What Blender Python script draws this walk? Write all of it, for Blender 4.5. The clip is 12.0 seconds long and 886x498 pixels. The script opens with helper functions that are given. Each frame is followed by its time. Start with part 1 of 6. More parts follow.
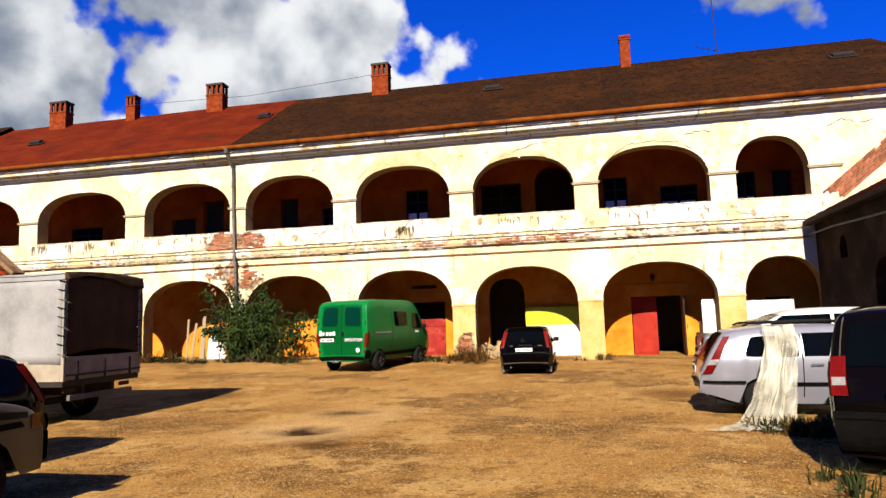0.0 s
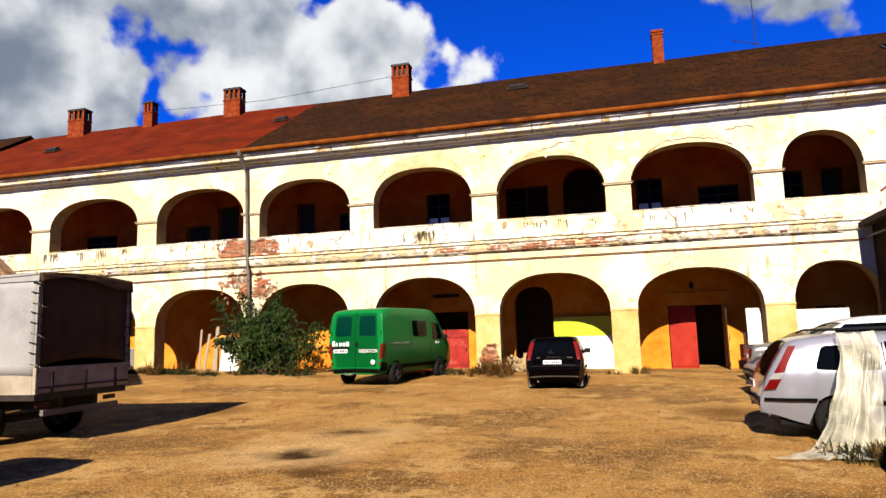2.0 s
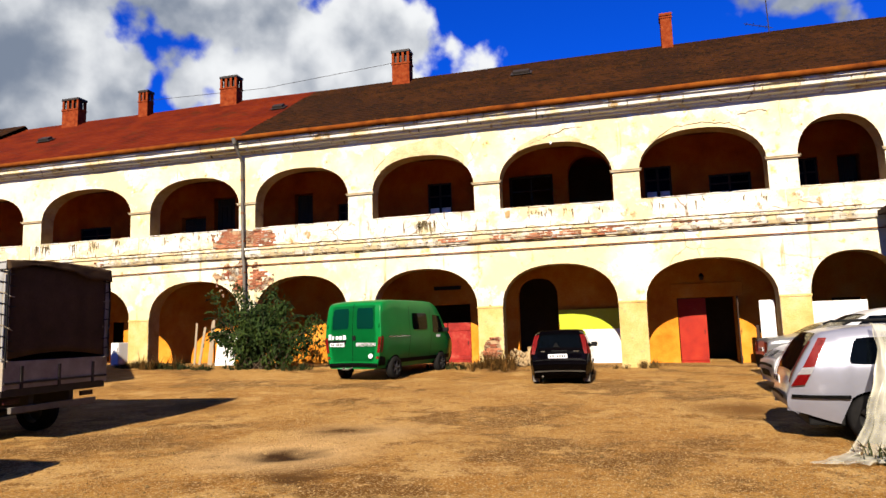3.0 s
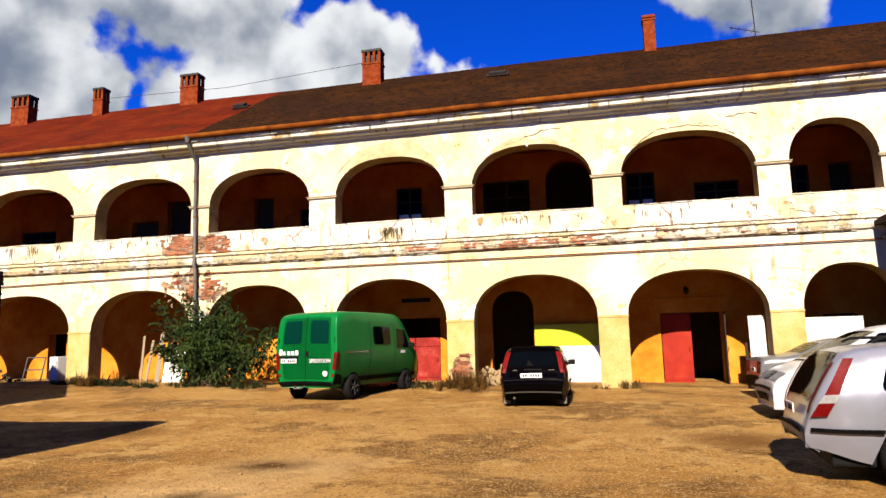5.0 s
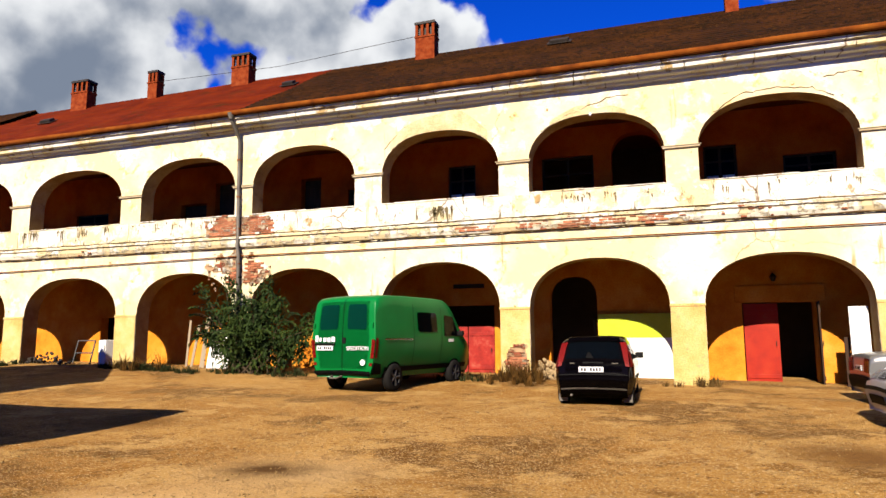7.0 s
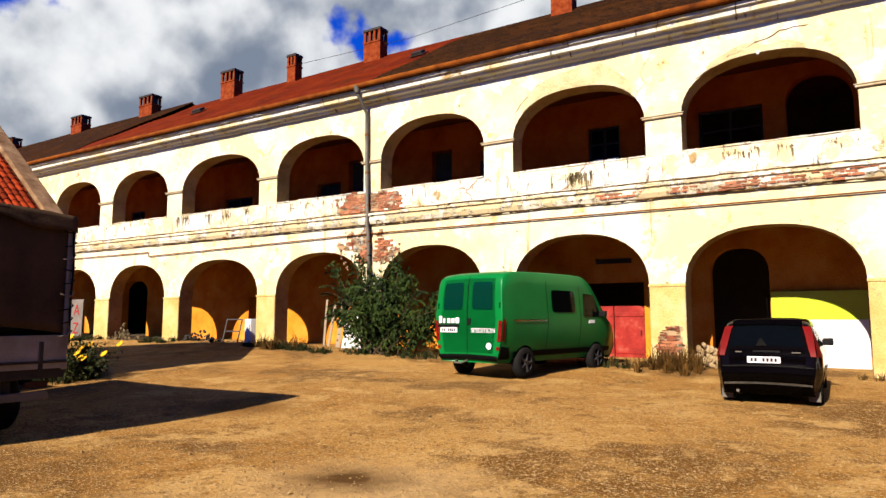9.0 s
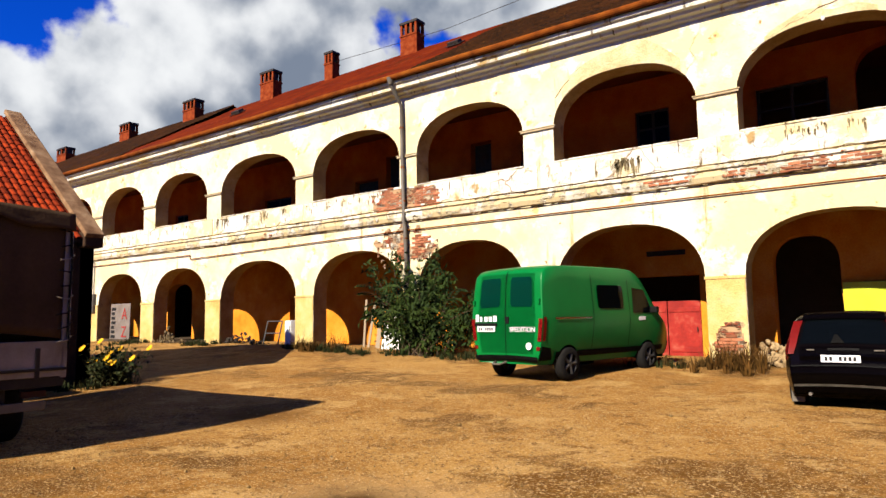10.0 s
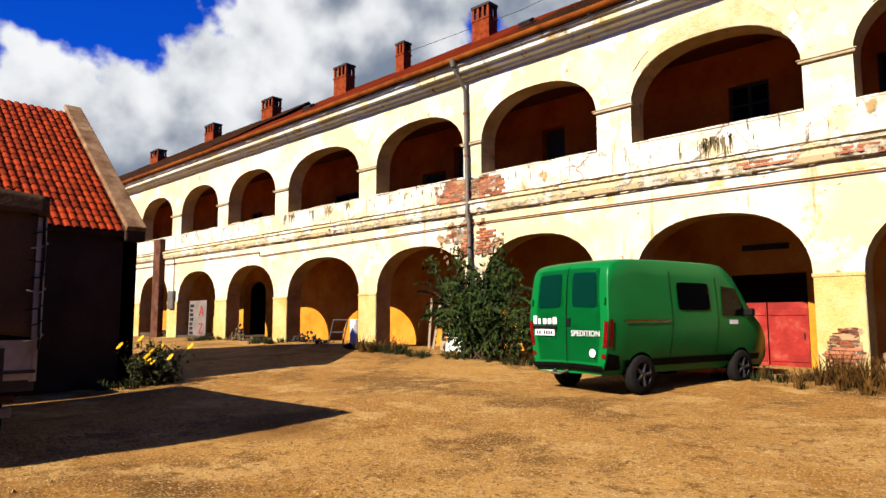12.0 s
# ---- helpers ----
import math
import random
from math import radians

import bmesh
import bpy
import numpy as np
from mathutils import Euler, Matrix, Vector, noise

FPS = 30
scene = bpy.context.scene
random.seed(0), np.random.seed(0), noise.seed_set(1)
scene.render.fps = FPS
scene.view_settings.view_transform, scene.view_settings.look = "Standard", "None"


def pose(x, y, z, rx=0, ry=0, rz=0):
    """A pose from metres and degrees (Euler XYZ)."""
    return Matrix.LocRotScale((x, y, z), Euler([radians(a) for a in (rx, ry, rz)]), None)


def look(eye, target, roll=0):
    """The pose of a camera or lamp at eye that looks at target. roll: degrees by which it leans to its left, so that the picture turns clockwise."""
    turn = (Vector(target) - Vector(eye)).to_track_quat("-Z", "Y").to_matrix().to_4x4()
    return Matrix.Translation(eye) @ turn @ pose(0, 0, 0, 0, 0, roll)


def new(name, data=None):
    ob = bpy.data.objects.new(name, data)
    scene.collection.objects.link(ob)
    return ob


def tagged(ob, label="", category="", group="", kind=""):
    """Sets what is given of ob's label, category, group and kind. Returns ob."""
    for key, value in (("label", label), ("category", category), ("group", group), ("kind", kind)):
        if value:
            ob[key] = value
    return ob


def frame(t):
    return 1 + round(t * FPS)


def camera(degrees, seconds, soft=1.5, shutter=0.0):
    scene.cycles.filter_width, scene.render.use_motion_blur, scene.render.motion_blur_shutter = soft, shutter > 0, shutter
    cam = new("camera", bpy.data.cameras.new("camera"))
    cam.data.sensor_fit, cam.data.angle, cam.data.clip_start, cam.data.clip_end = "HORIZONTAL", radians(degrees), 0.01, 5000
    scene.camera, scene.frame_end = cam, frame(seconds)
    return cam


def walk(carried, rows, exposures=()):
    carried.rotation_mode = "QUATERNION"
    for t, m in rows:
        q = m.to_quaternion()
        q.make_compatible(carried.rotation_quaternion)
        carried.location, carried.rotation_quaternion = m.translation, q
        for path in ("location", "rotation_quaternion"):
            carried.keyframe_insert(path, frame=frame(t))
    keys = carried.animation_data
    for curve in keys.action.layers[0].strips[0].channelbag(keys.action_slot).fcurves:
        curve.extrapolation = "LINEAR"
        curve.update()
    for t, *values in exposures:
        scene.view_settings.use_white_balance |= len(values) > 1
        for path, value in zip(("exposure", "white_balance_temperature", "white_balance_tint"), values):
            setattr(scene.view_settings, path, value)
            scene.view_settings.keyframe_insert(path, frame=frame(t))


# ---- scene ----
cam = camera(67.3, 12.0)
PATH = [
    (0, (-0.089, 0.088, 1.72), (-0.51, 2.031, 1.938), -1.8),
    (0.5, (-0.07, 0.451, 1.692), (-0.646, 2.359, 1.858), -1.6),
    (1, (-0.114, 0.799, 1.689), (-0.604, 2.73, 1.872), -1.7),
    (1.5, (-0.176, 1.182, 1.642), (-0.654, 3.111, 1.867), -2.0),
    (2, (-0.236, 1.592, 1.608), (-0.734, 3.511, 1.868), -1.7),
    (2.5, (-0.308, 1.999, 1.574), (-0.827, 3.915, 1.818), -1.9),
    (4.5, (-0.394, 3.744, 1.559), (-0.847, 5.674, 1.824), -1.1),
    (5, (-0.405, 4.188, 1.555), (-0.855, 6.116, 1.843), -1.3),
    (5.5, (-0.422, 4.631, 1.543), (-0.95, 6.535, 1.857), -1.4),
    (6, (-0.327, 5.094, 1.536), (-0.829, 7.007, 1.836), -0.9),
    (6.5, (-0.35, 5.505, 1.514), (-0.859, 7.417, 1.803), -1.0),
    (7, (-0.446, 6.008, 1.463), (-1.088, 7.884, 1.73), -0.3),
    (7.5, (-0.525, 6.419, 1.487), (-1.279, 8.255, 1.729), -0.8),
    (9.5, (-0.787, 8.258, 1.514), (-1.91, 9.901, 1.715), -0.2),
    (10, (-0.91, 8.734, 1.508), (-2.086, 10.339, 1.712), -0.9),
    (10.5, (-0.944, 9.196, 1.535), (-2.179, 10.754, 1.75), -0.5),
    (11, (-1.034, 9.638, 1.532), (-2.315, 11.157, 1.755), 0.1),
    (11.5, (-1.128, 10.067, 1.516), (-2.459, 11.543, 1.738), -0.4),
    (12, (-1.292, 10.46, 1.515), (-2.677, 11.888, 1.721), -0.2),
]
walk(cam, [(t, look(eye, target, roll)) for t, eye, target, roll in PATH])

# ---- sky, sun and exposure ----
SUN_UP = 33.0
SUN_WAY = Vector((0.01, 1.0, -math.tan(radians(SUN_UP)))).normalized()
sun = new("sun", bpy.data.lights.new("sun", "SUN"))
sun.data.energy, sun.data.angle, sun.data.color = 5.0, radians(0.5), (1.0, 0.88, 0.745)
sun.matrix_world = Matrix.Translation((0, -20, 30)) @ SUN_WAY.to_track_quat("-Z", "Y").to_matrix().to_4x4()
scene.view_settings.exposure = 1.66


# heaps of cloud: azimuth west of north, elevation, radius, in degrees
CLOUDS = ((86, 12, 9), (77, 13, 7.5), (70, 12, 7), (63, 14, 7.5), (56, 19, 9), (50, 22, 9), (47, 15, 9), (46, 27, 5.5), (53, 29, 7), (38, 9, 9), (31, 20, 6.5), (25, 22, 6.5), (31, 27, 6), (19, 20.5, 5), (14, 19.5, 3.2), (9.5, 18, 1.8),
          (-11, 26.5, 3.9), (-16, 27.5, 4.2), (2, 19, 1.6), (28, 12, 8), (110, 14, 9))
CLOUD_GREY, CLOUD_WHITE = (1.3, 1.58, 2.1, 1.0), (5.8, 5.9, 6.0, 1.0)
SKY_TINT = (0.016, 0.30, 1.18, 1.0)


def make_world():
    """Deep blue sky with heaped clouds in the north-west and a few scraps in the north-east."""
    w = bpy.data.worlds.new("sky")
    scene.world = w
    w.use_nodes = True
    t = w.node_tree
    t.nodes.clear()
    N, L = t.nodes.new, t.links.new

    def sums(kind, a, b, c=None):
        n = N("ShaderNodeMath")
        n.operation = kind
        for k, v in enumerate((a, b, c)):
            if isinstance(v, (int, float)):
                n.inputs[k].default_value = v
            elif v is not None:
                L(v, n.inputs[k])
        return n.outputs[0]

    def ramp(v, lo, hi):
        n = N("ShaderNodeMapRange")
        n.interpolation_type = "SMOOTHSTEP"
        n.inputs["From Min"].default_value, n.inputs["From Max"].default_value = lo, hi
        L(v, n.inputs[0])
        return n.outputs[0]

    def grain(where, scale, detail, rough):
        n = N("ShaderNodeTexNoise")
        n.inputs["Scale"].default_value, n.inputs["Detail"].default_value, n.inputs["Roughness"].default_value = scale, detail, rough
        L(where, n.inputs["Vector"])
        return n

    def blend(fac, a, b, kind="MIX"):
        n = N("ShaderNodeMix")
        n.data_type, n.blend_type = "RGBA", kind
        for key, v in (("Factor", fac), ("A", a), ("B", b)):
            if isinstance(v, (tuple, float)):
                n.inputs[key].default_value = v
            else:
                L(v, n.inputs[key])
        return n.outputs["Result"]

    out, bg, co = N("ShaderNodeOutputWorld"), N("ShaderNodeBackground"), N("ShaderNodeTexCoord")
    sky = N("ShaderNodeTexSky")
    sky.sky_type, sky.sun_disc = "NISHITA", False
    sky.sun_elevation, sky.sun_rotation = radians(SUN_UP), radians(180)
    sky.air_density, sky.dust_density, sky.ozone_density = 0.8, 0.0, 5.0
    def field_at(lift):
        """How deep in cloud a direction lies, looked up a little above it if lift is given."""
        up = N("ShaderNodeVectorMath")
        up.operation = "ADD"
        up.inputs[1].default_value = (0.0, 0.0, lift)
        L(co.outputs["Generated"], up.inputs[0])
        # the heaps' outlines are pulled about by noise
        warp = grain(up.outputs[0], 9.0, 3.0, 0.5)
        pull = N("ShaderNodeVectorMath")
        pull.operation = "MULTIPLY_ADD"
        pull.inputs[1].default_value = (0.10, 0.10, 0.10)
        L(warp.outputs["Color"], pull.inputs[0])
        shift = N("ShaderNodeVectorMath")
        shift.operation = "SUBTRACT"
        shift.inputs[1].default_value = (0.05, 0.05, 0.05)
        L(up.outputs[0], shift.inputs[0])
        L(shift.outputs[0], pull.inputs[2])
        total = None
        for az, el, r in CLOUDS:
            a, e = radians(az), radians(el)
            dist = N("ShaderNodeVectorMath")
            dist.operation = "DISTANCE"
            dist.inputs[1].default_value = (-math.sin(a) * math.cos(e), math.cos(a) * math.cos(e), math.sin(e))
            L(pull.outputs[0], dist.inputs[0])
            one = sums("MULTIPLY_ADD", dist.outputs["Value"], -9.0, 9.0 * radians(r))
            total = one if total is None else sums("SMOOTH_MAX", total, one, 0.14)
        puff = grain(up.outputs[0], 12.0, 6.0, 0.47).outputs["Fac"]
        return sums("ADD", total, sums("MULTIPLY_ADD", puff, 1.6, -0.8)), puff

    field, puff = field_at(0.0)
    above, _ = field_at(0.035)
    cover = ramp(field, -0.04, 0.16)
    # sunlit crowns and billows; grey where more cloud hangs above
    soft = grain(co.outputs["Generated"], 5.0, 6.0, 0.55).outputs["Fac"]
    under = sums("MULTIPLY_ADD", sums("SUBTRACT", above, field), 1.0, sums("MULTIPLY_ADD", field, 0.32, sums("MULTIPLY_ADD", soft, 1.3, -0.9)))
    lift = N("ShaderNodeSeparateXYZ")
    L(co.outputs["Generated"], lift.inputs[0])
    under = sums("ADD", under, sums("MULTIPLY_ADD", lift.outputs["Z"], -0.9, 0.30))
    tone = blend(ramp(sums("ADD", under, sums("MULTIPLY_ADD", puff, 1.1, -0.46)), -0.58, 0.46), CLOUD_WHITE, CLOUD_GREY)
    clear = blend(1.0, sky.outputs[0], SKY_TINT, "MULTIPLY")
    L(blend(cover, clear, tone), bg.inputs["Color"])
    bg.inputs["Strength"].default_value = 0.05
    L(bg.outputs[0], out.inputs[0])


make_world()


# ---- materials ----
def rgb(r, g, b):
    return (r, g, b, 1.0)


def surf(name, stops, scale=3.0, rough=0.9, bump=0.3, grain=60.0, metal=0.0, spread=(0.3, 0.7), second=None, coat=0.0, squash=(1, 1, 1)):
    """A worn surface: a colour ramp over coarse noise, a second noise for stains, fine relief."""
    m = bpy.data.materials.new(name)
    m.use_nodes = True
    t = m.node_tree
    N, L = t.nodes.new, t.links.new
    p = t.nodes["Principled BSDF"]
    co, mp = N("ShaderNodeTexCoord"), N("ShaderNodeMapping")
    mp.inputs["Scale"].default_value = squash
    L(co.outputs["Object"], mp.inputs[0])
    n1, n2, ramp = N("ShaderNodeTexNoise"), N("ShaderNodeTexNoise"), N("ShaderNodeValToRGB")
    n1.inputs["Scale"].default_value, n1.inputs["Detail"].default_value, n1.inputs["Roughness"].default_value = scale, 9.0, 0.62
    n2.inputs["Scale"].default_value, n2.inputs["Detail"].default_value = grain, 4.0
    L(mp.outputs[0], n1.inputs["Vector"])
    L(mp.outputs[0], n2.inputs["Vector"])
    for i in range(len(stops) - 2):
        ramp.color_ramp.elements.new(0.5)
    for i, c in enumerate(stops):
        e = ramp.color_ramp.elements[i]
        e.position = spread[0] + (spread[1] - spread[0]) * i / max(1, len(stops) - 1)
        e.color = c
    L(n1.outputs["Fac"], ramp.inputs[0])
    colour = ramp.outputs["Color"]
    if second:
        sc, lo, hi, c2 = second
        n3, r3, mx = N("ShaderNodeTexNoise"), N("ShaderNodeValToRGB"), N("ShaderNodeMix")
        n3.inputs["Scale"].default_value, n3.inputs["Detail"].default_value, n3.inputs["Roughness"].default_value = sc, 8.0, 0.6
        off = N("ShaderNodeMapping")
        off.inputs["Location"].default_value = (7.3, 2.1, 4.4)
        L(mp.outputs[0], off.inputs[0])
        L(off.outputs[0], n3.inputs["Vector"])
        r3.color_ramp.elements[0].position, r3.color_ramp.elements[1].position = lo, hi
        L(n3.outputs["Fac"], r3.inputs[0])
        mx.data_type = "RGBA"
        L(r3.outputs["Color"], mx.inputs["Factor"])
        L(colour, mx.inputs["A"])
        mx.inputs["B"].default_value = c2
        colour = mx.outputs["Result"]
    # fine grain in the colour as well
    gr, gm = N("ShaderNodeMapRange"), N("ShaderNodeMix")
    gr.inputs["From Min"].default_value, gr.inputs["From Max"].default_value = 0.25, 0.75
    gr.inputs["To Min"].default_value, gr.inputs["To Max"].default_value = 0.78, 1.12
    L(n2.outputs["Fac"], gr.inputs[0])
    gm.data_type, gm.blend_type = "RGBA", "MULTIPLY"
    gm.inputs["Factor"].default_value = min(1.0, bump * 2.0 + 0.15)
    L(colour, gm.inputs["A"])
    L(gr.outputs[0], gm.inputs["B"])
    L(gm.outputs["Result"], p.inputs["Base Color"])
    p.inputs["Roughness"].default_value, p.inputs["Metallic"].default_value = rough, metal
    p.inputs["Coat Weight"].default_value = coat
    if rough >= 0.8:
        p.inputs["Specular IOR Level"].default_value = 0.08
    elif rough >= 0.5:
        p.inputs["Specular IOR Level"].default_value = 0.15
    if bump:
        b, s = N("ShaderNodeBump"), N("ShaderNodeMath")
        s.operation = "ADD"
        L(n1.outputs["Fac"], s.inputs[0])
        L(n2.outputs["Fac"], s.inputs[1])
        b.inputs["Strength"].default_value, b.inputs["Distance"].default_value = bump, 0.03
        L(s.outputs[0], b.inputs["Height"])
        L(b.outputs[0], p.inputs["Normal"])
    return m


def glass(name, colour, rough=0.05):
    """Dark tinted vehicle or window glass."""
    m = bpy.data.materials.new(name)
    m.use_nodes = True
    p = m.node_tree.nodes["Principled BSDF"]
    p.inputs["Base Color"].default_value, p.inputs["Roughness"].default_value = colour, rough
    p.inputs["Specular IOR Level"].default_value = 0.14
    return m


def layered(name, layers, rough=0.95, relief=0.5, depth=0.03, cracks=None, spots=()):
    """A weathered surface laid down coat by coat: each layer is (scale, low, high, colour, squash), painted where its noise is high."""
    m = bpy.data.materials.new(name)
    m.use_nodes = True
    t = m.node_tree
    N, L = t.nodes.new, t.links.new
    p, co = t.nodes["Principled BSDF"], N("ShaderNodeTexCoord")
    colour, height = None, None
    for k, (scale, lo, hi, c, squash) in enumerate(layers):
        if k == 0:
            first = N("ShaderNodeRGB")
            first.outputs[0].default_value = c
            colour = first.outputs[0]
            continue
        mp, nz, rp, mx = N("ShaderNodeMapping"), N("ShaderNodeTexNoise"), N("ShaderNodeMapRange"), N("ShaderNodeMix")
        mp.inputs["Location"].default_value, mp.inputs["Scale"].default_value = (3.7 * k, 1.9 * k, 5.3 * k), squash
        nz.inputs["Scale"].default_value, nz.inputs["Detail"].default_value, nz.inputs["Roughness"].default_value = scale, 9.0, 0.64
        rp.inputs["From Min"].default_value, rp.inputs["From Max"].default_value = lo, hi
        L(co.outputs["Object"], mp.inputs[0])
        L(mp.outputs[0], nz.inputs["Vector"])
        L(nz.outputs["Fac"], rp.inputs[0])
        mx.data_type = "RGBA"
        L(rp.outputs[0], mx.inputs["Factor"])
        L(colour, mx.inputs["A"])
        mx.inputs["B"].default_value = c
        colour = mx.outputs["Result"]
        if height is None:
            height = rp.outputs[0]
        else:
            ad = N("ShaderNodeMath")
            ad.operation = "ADD"
            L(height, ad.inputs[0])
            L(rp.outputs[0], ad.inputs[1])
            height = ad.outputs[0]
    for x, y, radius, c in spots:
        nz, mixv, far, rp, mx = (N(q) for q in ("ShaderNodeTexNoise", "ShaderNodeMix", "ShaderNodeVectorMath", "ShaderNodeMapRange", "ShaderNodeMix"))
        nz.inputs["Scale"].default_value, nz.inputs["Detail"].default_value = 2.2, 6.0
        mixv.data_type, mx.data_type, far.operation = "VECTOR", "RGBA", "DISTANCE"
        mixv.inputs["Factor"].default_value = 0.42
        L(co.outputs["Object"], nz.inputs["Vector"])
        L(co.outputs["Object"], mixv.inputs["A"])
        L(nz.outputs["Color"], mixv.inputs["B"])
        L(mixv.outputs["Result"], far.inputs[0])
        far.inputs[1].default_value = (x * 0.58 + 0.21, y * 0.58 + 0.21, 0.21)
        rp.inputs["From Min"].default_value, rp.inputs["From Max"].default_value = radius * 0.85, radius * 0.2
        L(far.outputs["Value"], rp.inputs[0])
        L(rp.outputs[0], mx.inputs["Factor"])
        L(colour, mx.inputs["A"])
        mx.inputs["B"].default_value = c
        colour = mx.outputs["Result"]
    if cracks:
        scale, width, c = cracks
        nz, mixv, vo, rp, mask, mul, mx = (N(q) for q in ("ShaderNodeTexNoise", "ShaderNodeMix", "ShaderNodeTexVoronoi", "ShaderNodeMapRange", "ShaderNodeTexNoise", "ShaderNodeMath", "ShaderNodeMix"))
        nz.inputs["Scale"].default_value, nz.inputs["Detail"].default_value = 1.7, 6.0
        mixv.data_type = "VECTOR"
        mixv.inputs["Factor"].default_value = 0.35
        L(co.outputs["Object"], nz.inputs["Vector"])
        L(co.outputs["Object"], mixv.inputs["A"])
        L(nz.outputs["Color"], mixv.inputs["B"])
        vo.feature = "DISTANCE_TO_EDGE"
        vo.inputs["Scale"].default_value = scale
        L(mixv.outputs["Result"], vo.inputs["Vector"])
        rp.inputs["From Min"].default_value, rp.inputs["From Max"].default_value = width, 0.0
        L(vo.outputs["Distance"], rp.inputs[0])
        mask.inputs["Scale"].default_value, mask.inputs["Detail"].default_value = 0.5, 3.0
        L(co.outputs["Object"], mask.inputs["Vector"])
        mk = N("ShaderNodeMapRange")
        mk.inputs["From Min"].default_value, mk.inputs["From Max"].default_value = 0.52, 0.60
        L(mask.outputs["Fac"], mk.inputs[0])
        mul.operation = "MULTIPLY"
        L(rp.outputs[0], mul.inputs[0])
        L(mk.outputs[0], mul.inputs[1])
        mx.data_type = "RGBA"
        L(mul.outputs[0], mx.inputs["Factor"])
        L(colour, mx.inputs["A"])
        mx.inputs["B"].default_value = c
        colour = mx.outputs["Result"]
    L(colour, p.inputs["Base Color"])
    p.inputs["Roughness"].default_value = rough
    p.inputs["Specular IOR Level"].default_value = 0.08
    bp = N("ShaderNodeBump")
    bp.inputs["Strength"].default_value, bp.inputs["Distance"].default_value = relief, depth
    L(height, bp.inputs["Height"])
    L(bp.outputs[0], p.inputs["Normal"])
    return m


ONE = (1, 1, 1)
PLASTER = layered("lime_plaster", [(0, 0, 0, rgb(.40, .335, .18), ONE), (0.35, 0.42, 0.58, rgb(.42, .39, .285), ONE), (0.8, 0.52, 0.60, rgb(.43, .42, .36), ONE), (2.2, 0.60, 0.67, rgb(.37, .27, .11), ONE), (3.2, 0.66, 0.70, rgb(.22, .14, .06), ONE), (1.6, 0.63, 0.72, rgb(.27, .19, .085), (2.2, 1, 0.25)), (26.0, 0.62, 0.72, rgb(.33, .26, .15), ONE)], cracks=(0.42, 0.005, rgb(.22, .15, .08)))
DIRT = layered("dry_dirt", [(0, 0, 0, rgb(.1911, .0902, .016), ONE), (0.22, 0.44, 0.58, rgb(.2579, .1398, .0339), ONE), (0.45, 0.51, 0.58, rgb(.0917, .0409, .006), ONE), (0.9, 0.54, 0.60, rgb(.2864, .1677, .0498), ONE), (2.2, 0.56, 0.64, rgb(.129, .0579, .0089), ONE), (4.0, 0.57, 0.66, rgb(.277, .1589, .0463), ONE), (9.0, 0.57, 0.65, rgb(.1432, .0645, .0107), ONE), (16.0, 0.56, 0.64, rgb(.0957, .0426, .0082), ONE), (30.0, 0.55, 0.62, rgb(.3724, .2494, .1066), ONE), (50.0, 0.60, 0.65, rgb(.3915, .3096, .1705), ONE)], 1.0, 0.65, 0.015, spots=[(-4.9, 10.7, 1.1, rgb(.3443, .2191, .0878)), (-4.9, 10.7, 0.5, rgb(.0281, .0118, .002)), (-4.6, 12.8, 0.95, rgb(.3189, .2013, .0773)), (-4.9, 12.9, 0.5, rgb(.0638, .0296, .0062)), (-3.9, 9.2, 0.4, rgb(.0638, .0284, .0051)), (1.6, 15.4, 0.8, rgb(.1085, .0508, .0113)), (-9.5, 15.5, 0.8, rgb(.1148, .0544, .0113))])
PIER = surf("yellow_limewash", [rgb(.3089, .1918, .0536), rgb(.3556, .2558, .0906), rgb(.3744, .3015, .1483)], 1.3, 0.95, 0.4, 25.0, second=(3.0, 0.62, 0.72, rgb(.2106, .1508, .0824)))
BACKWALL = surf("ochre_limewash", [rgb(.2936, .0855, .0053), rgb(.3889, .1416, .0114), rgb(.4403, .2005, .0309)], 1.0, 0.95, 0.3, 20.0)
# Darker copy of the ochre: the gallery's shade is put into its colour.
GALLERY = surf("shaded_ochre_limewash", [rgb(.185, .0286, .0014), rgb(.2774, .0486, .0022), rgb(.3329, .0745, .0042)], 1.0, 0.95, 0.3, 20.0)
# Ceiling colour dropped low so that it carries the shade overhead.
SHADECEIL = surf("shaded_ceiling_tone", [rgb(.0503, .0098, .0017), rgb(.0862, .0183, .0029)], 1.0, 0.95, 0.3, 20.0)
# Floor colour lowered to dim the light bounced inside the arcade.
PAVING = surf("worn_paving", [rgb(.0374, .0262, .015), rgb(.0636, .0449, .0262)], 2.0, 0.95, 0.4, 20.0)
PARAPET = layered("flaking_plaster", [(0, 0, 0, rgb(.42, .40, .335), ONE), (0.8, 0.50, 0.58, rgb(.40, .33, .18), ONE), (2.4, 0.57, 0.62, rgb(.43, .42, .37), ONE), (2.0, 0.60, 0.66, rgb(.25, .17, .07), (1, 1, 0.7)), (3.0, 0.61, 0.67, rgb(.085, .06, .025), (2.6, 1, 0.5)), (22.0, 0.62, 0.70, rgb(.30, .24, .14), ONE)], 0.95, 0.7, 0.03, cracks=(0.8, 0.014, rgb(.12, .07, .035)))
BRICK = surf("old_brick", [rgb(.1123, .0374, .0187), rgb(.1722, .0636, .03), rgb(.1947, .1048, .0599)], 5.0, 0.95, 0.5, 40.0)
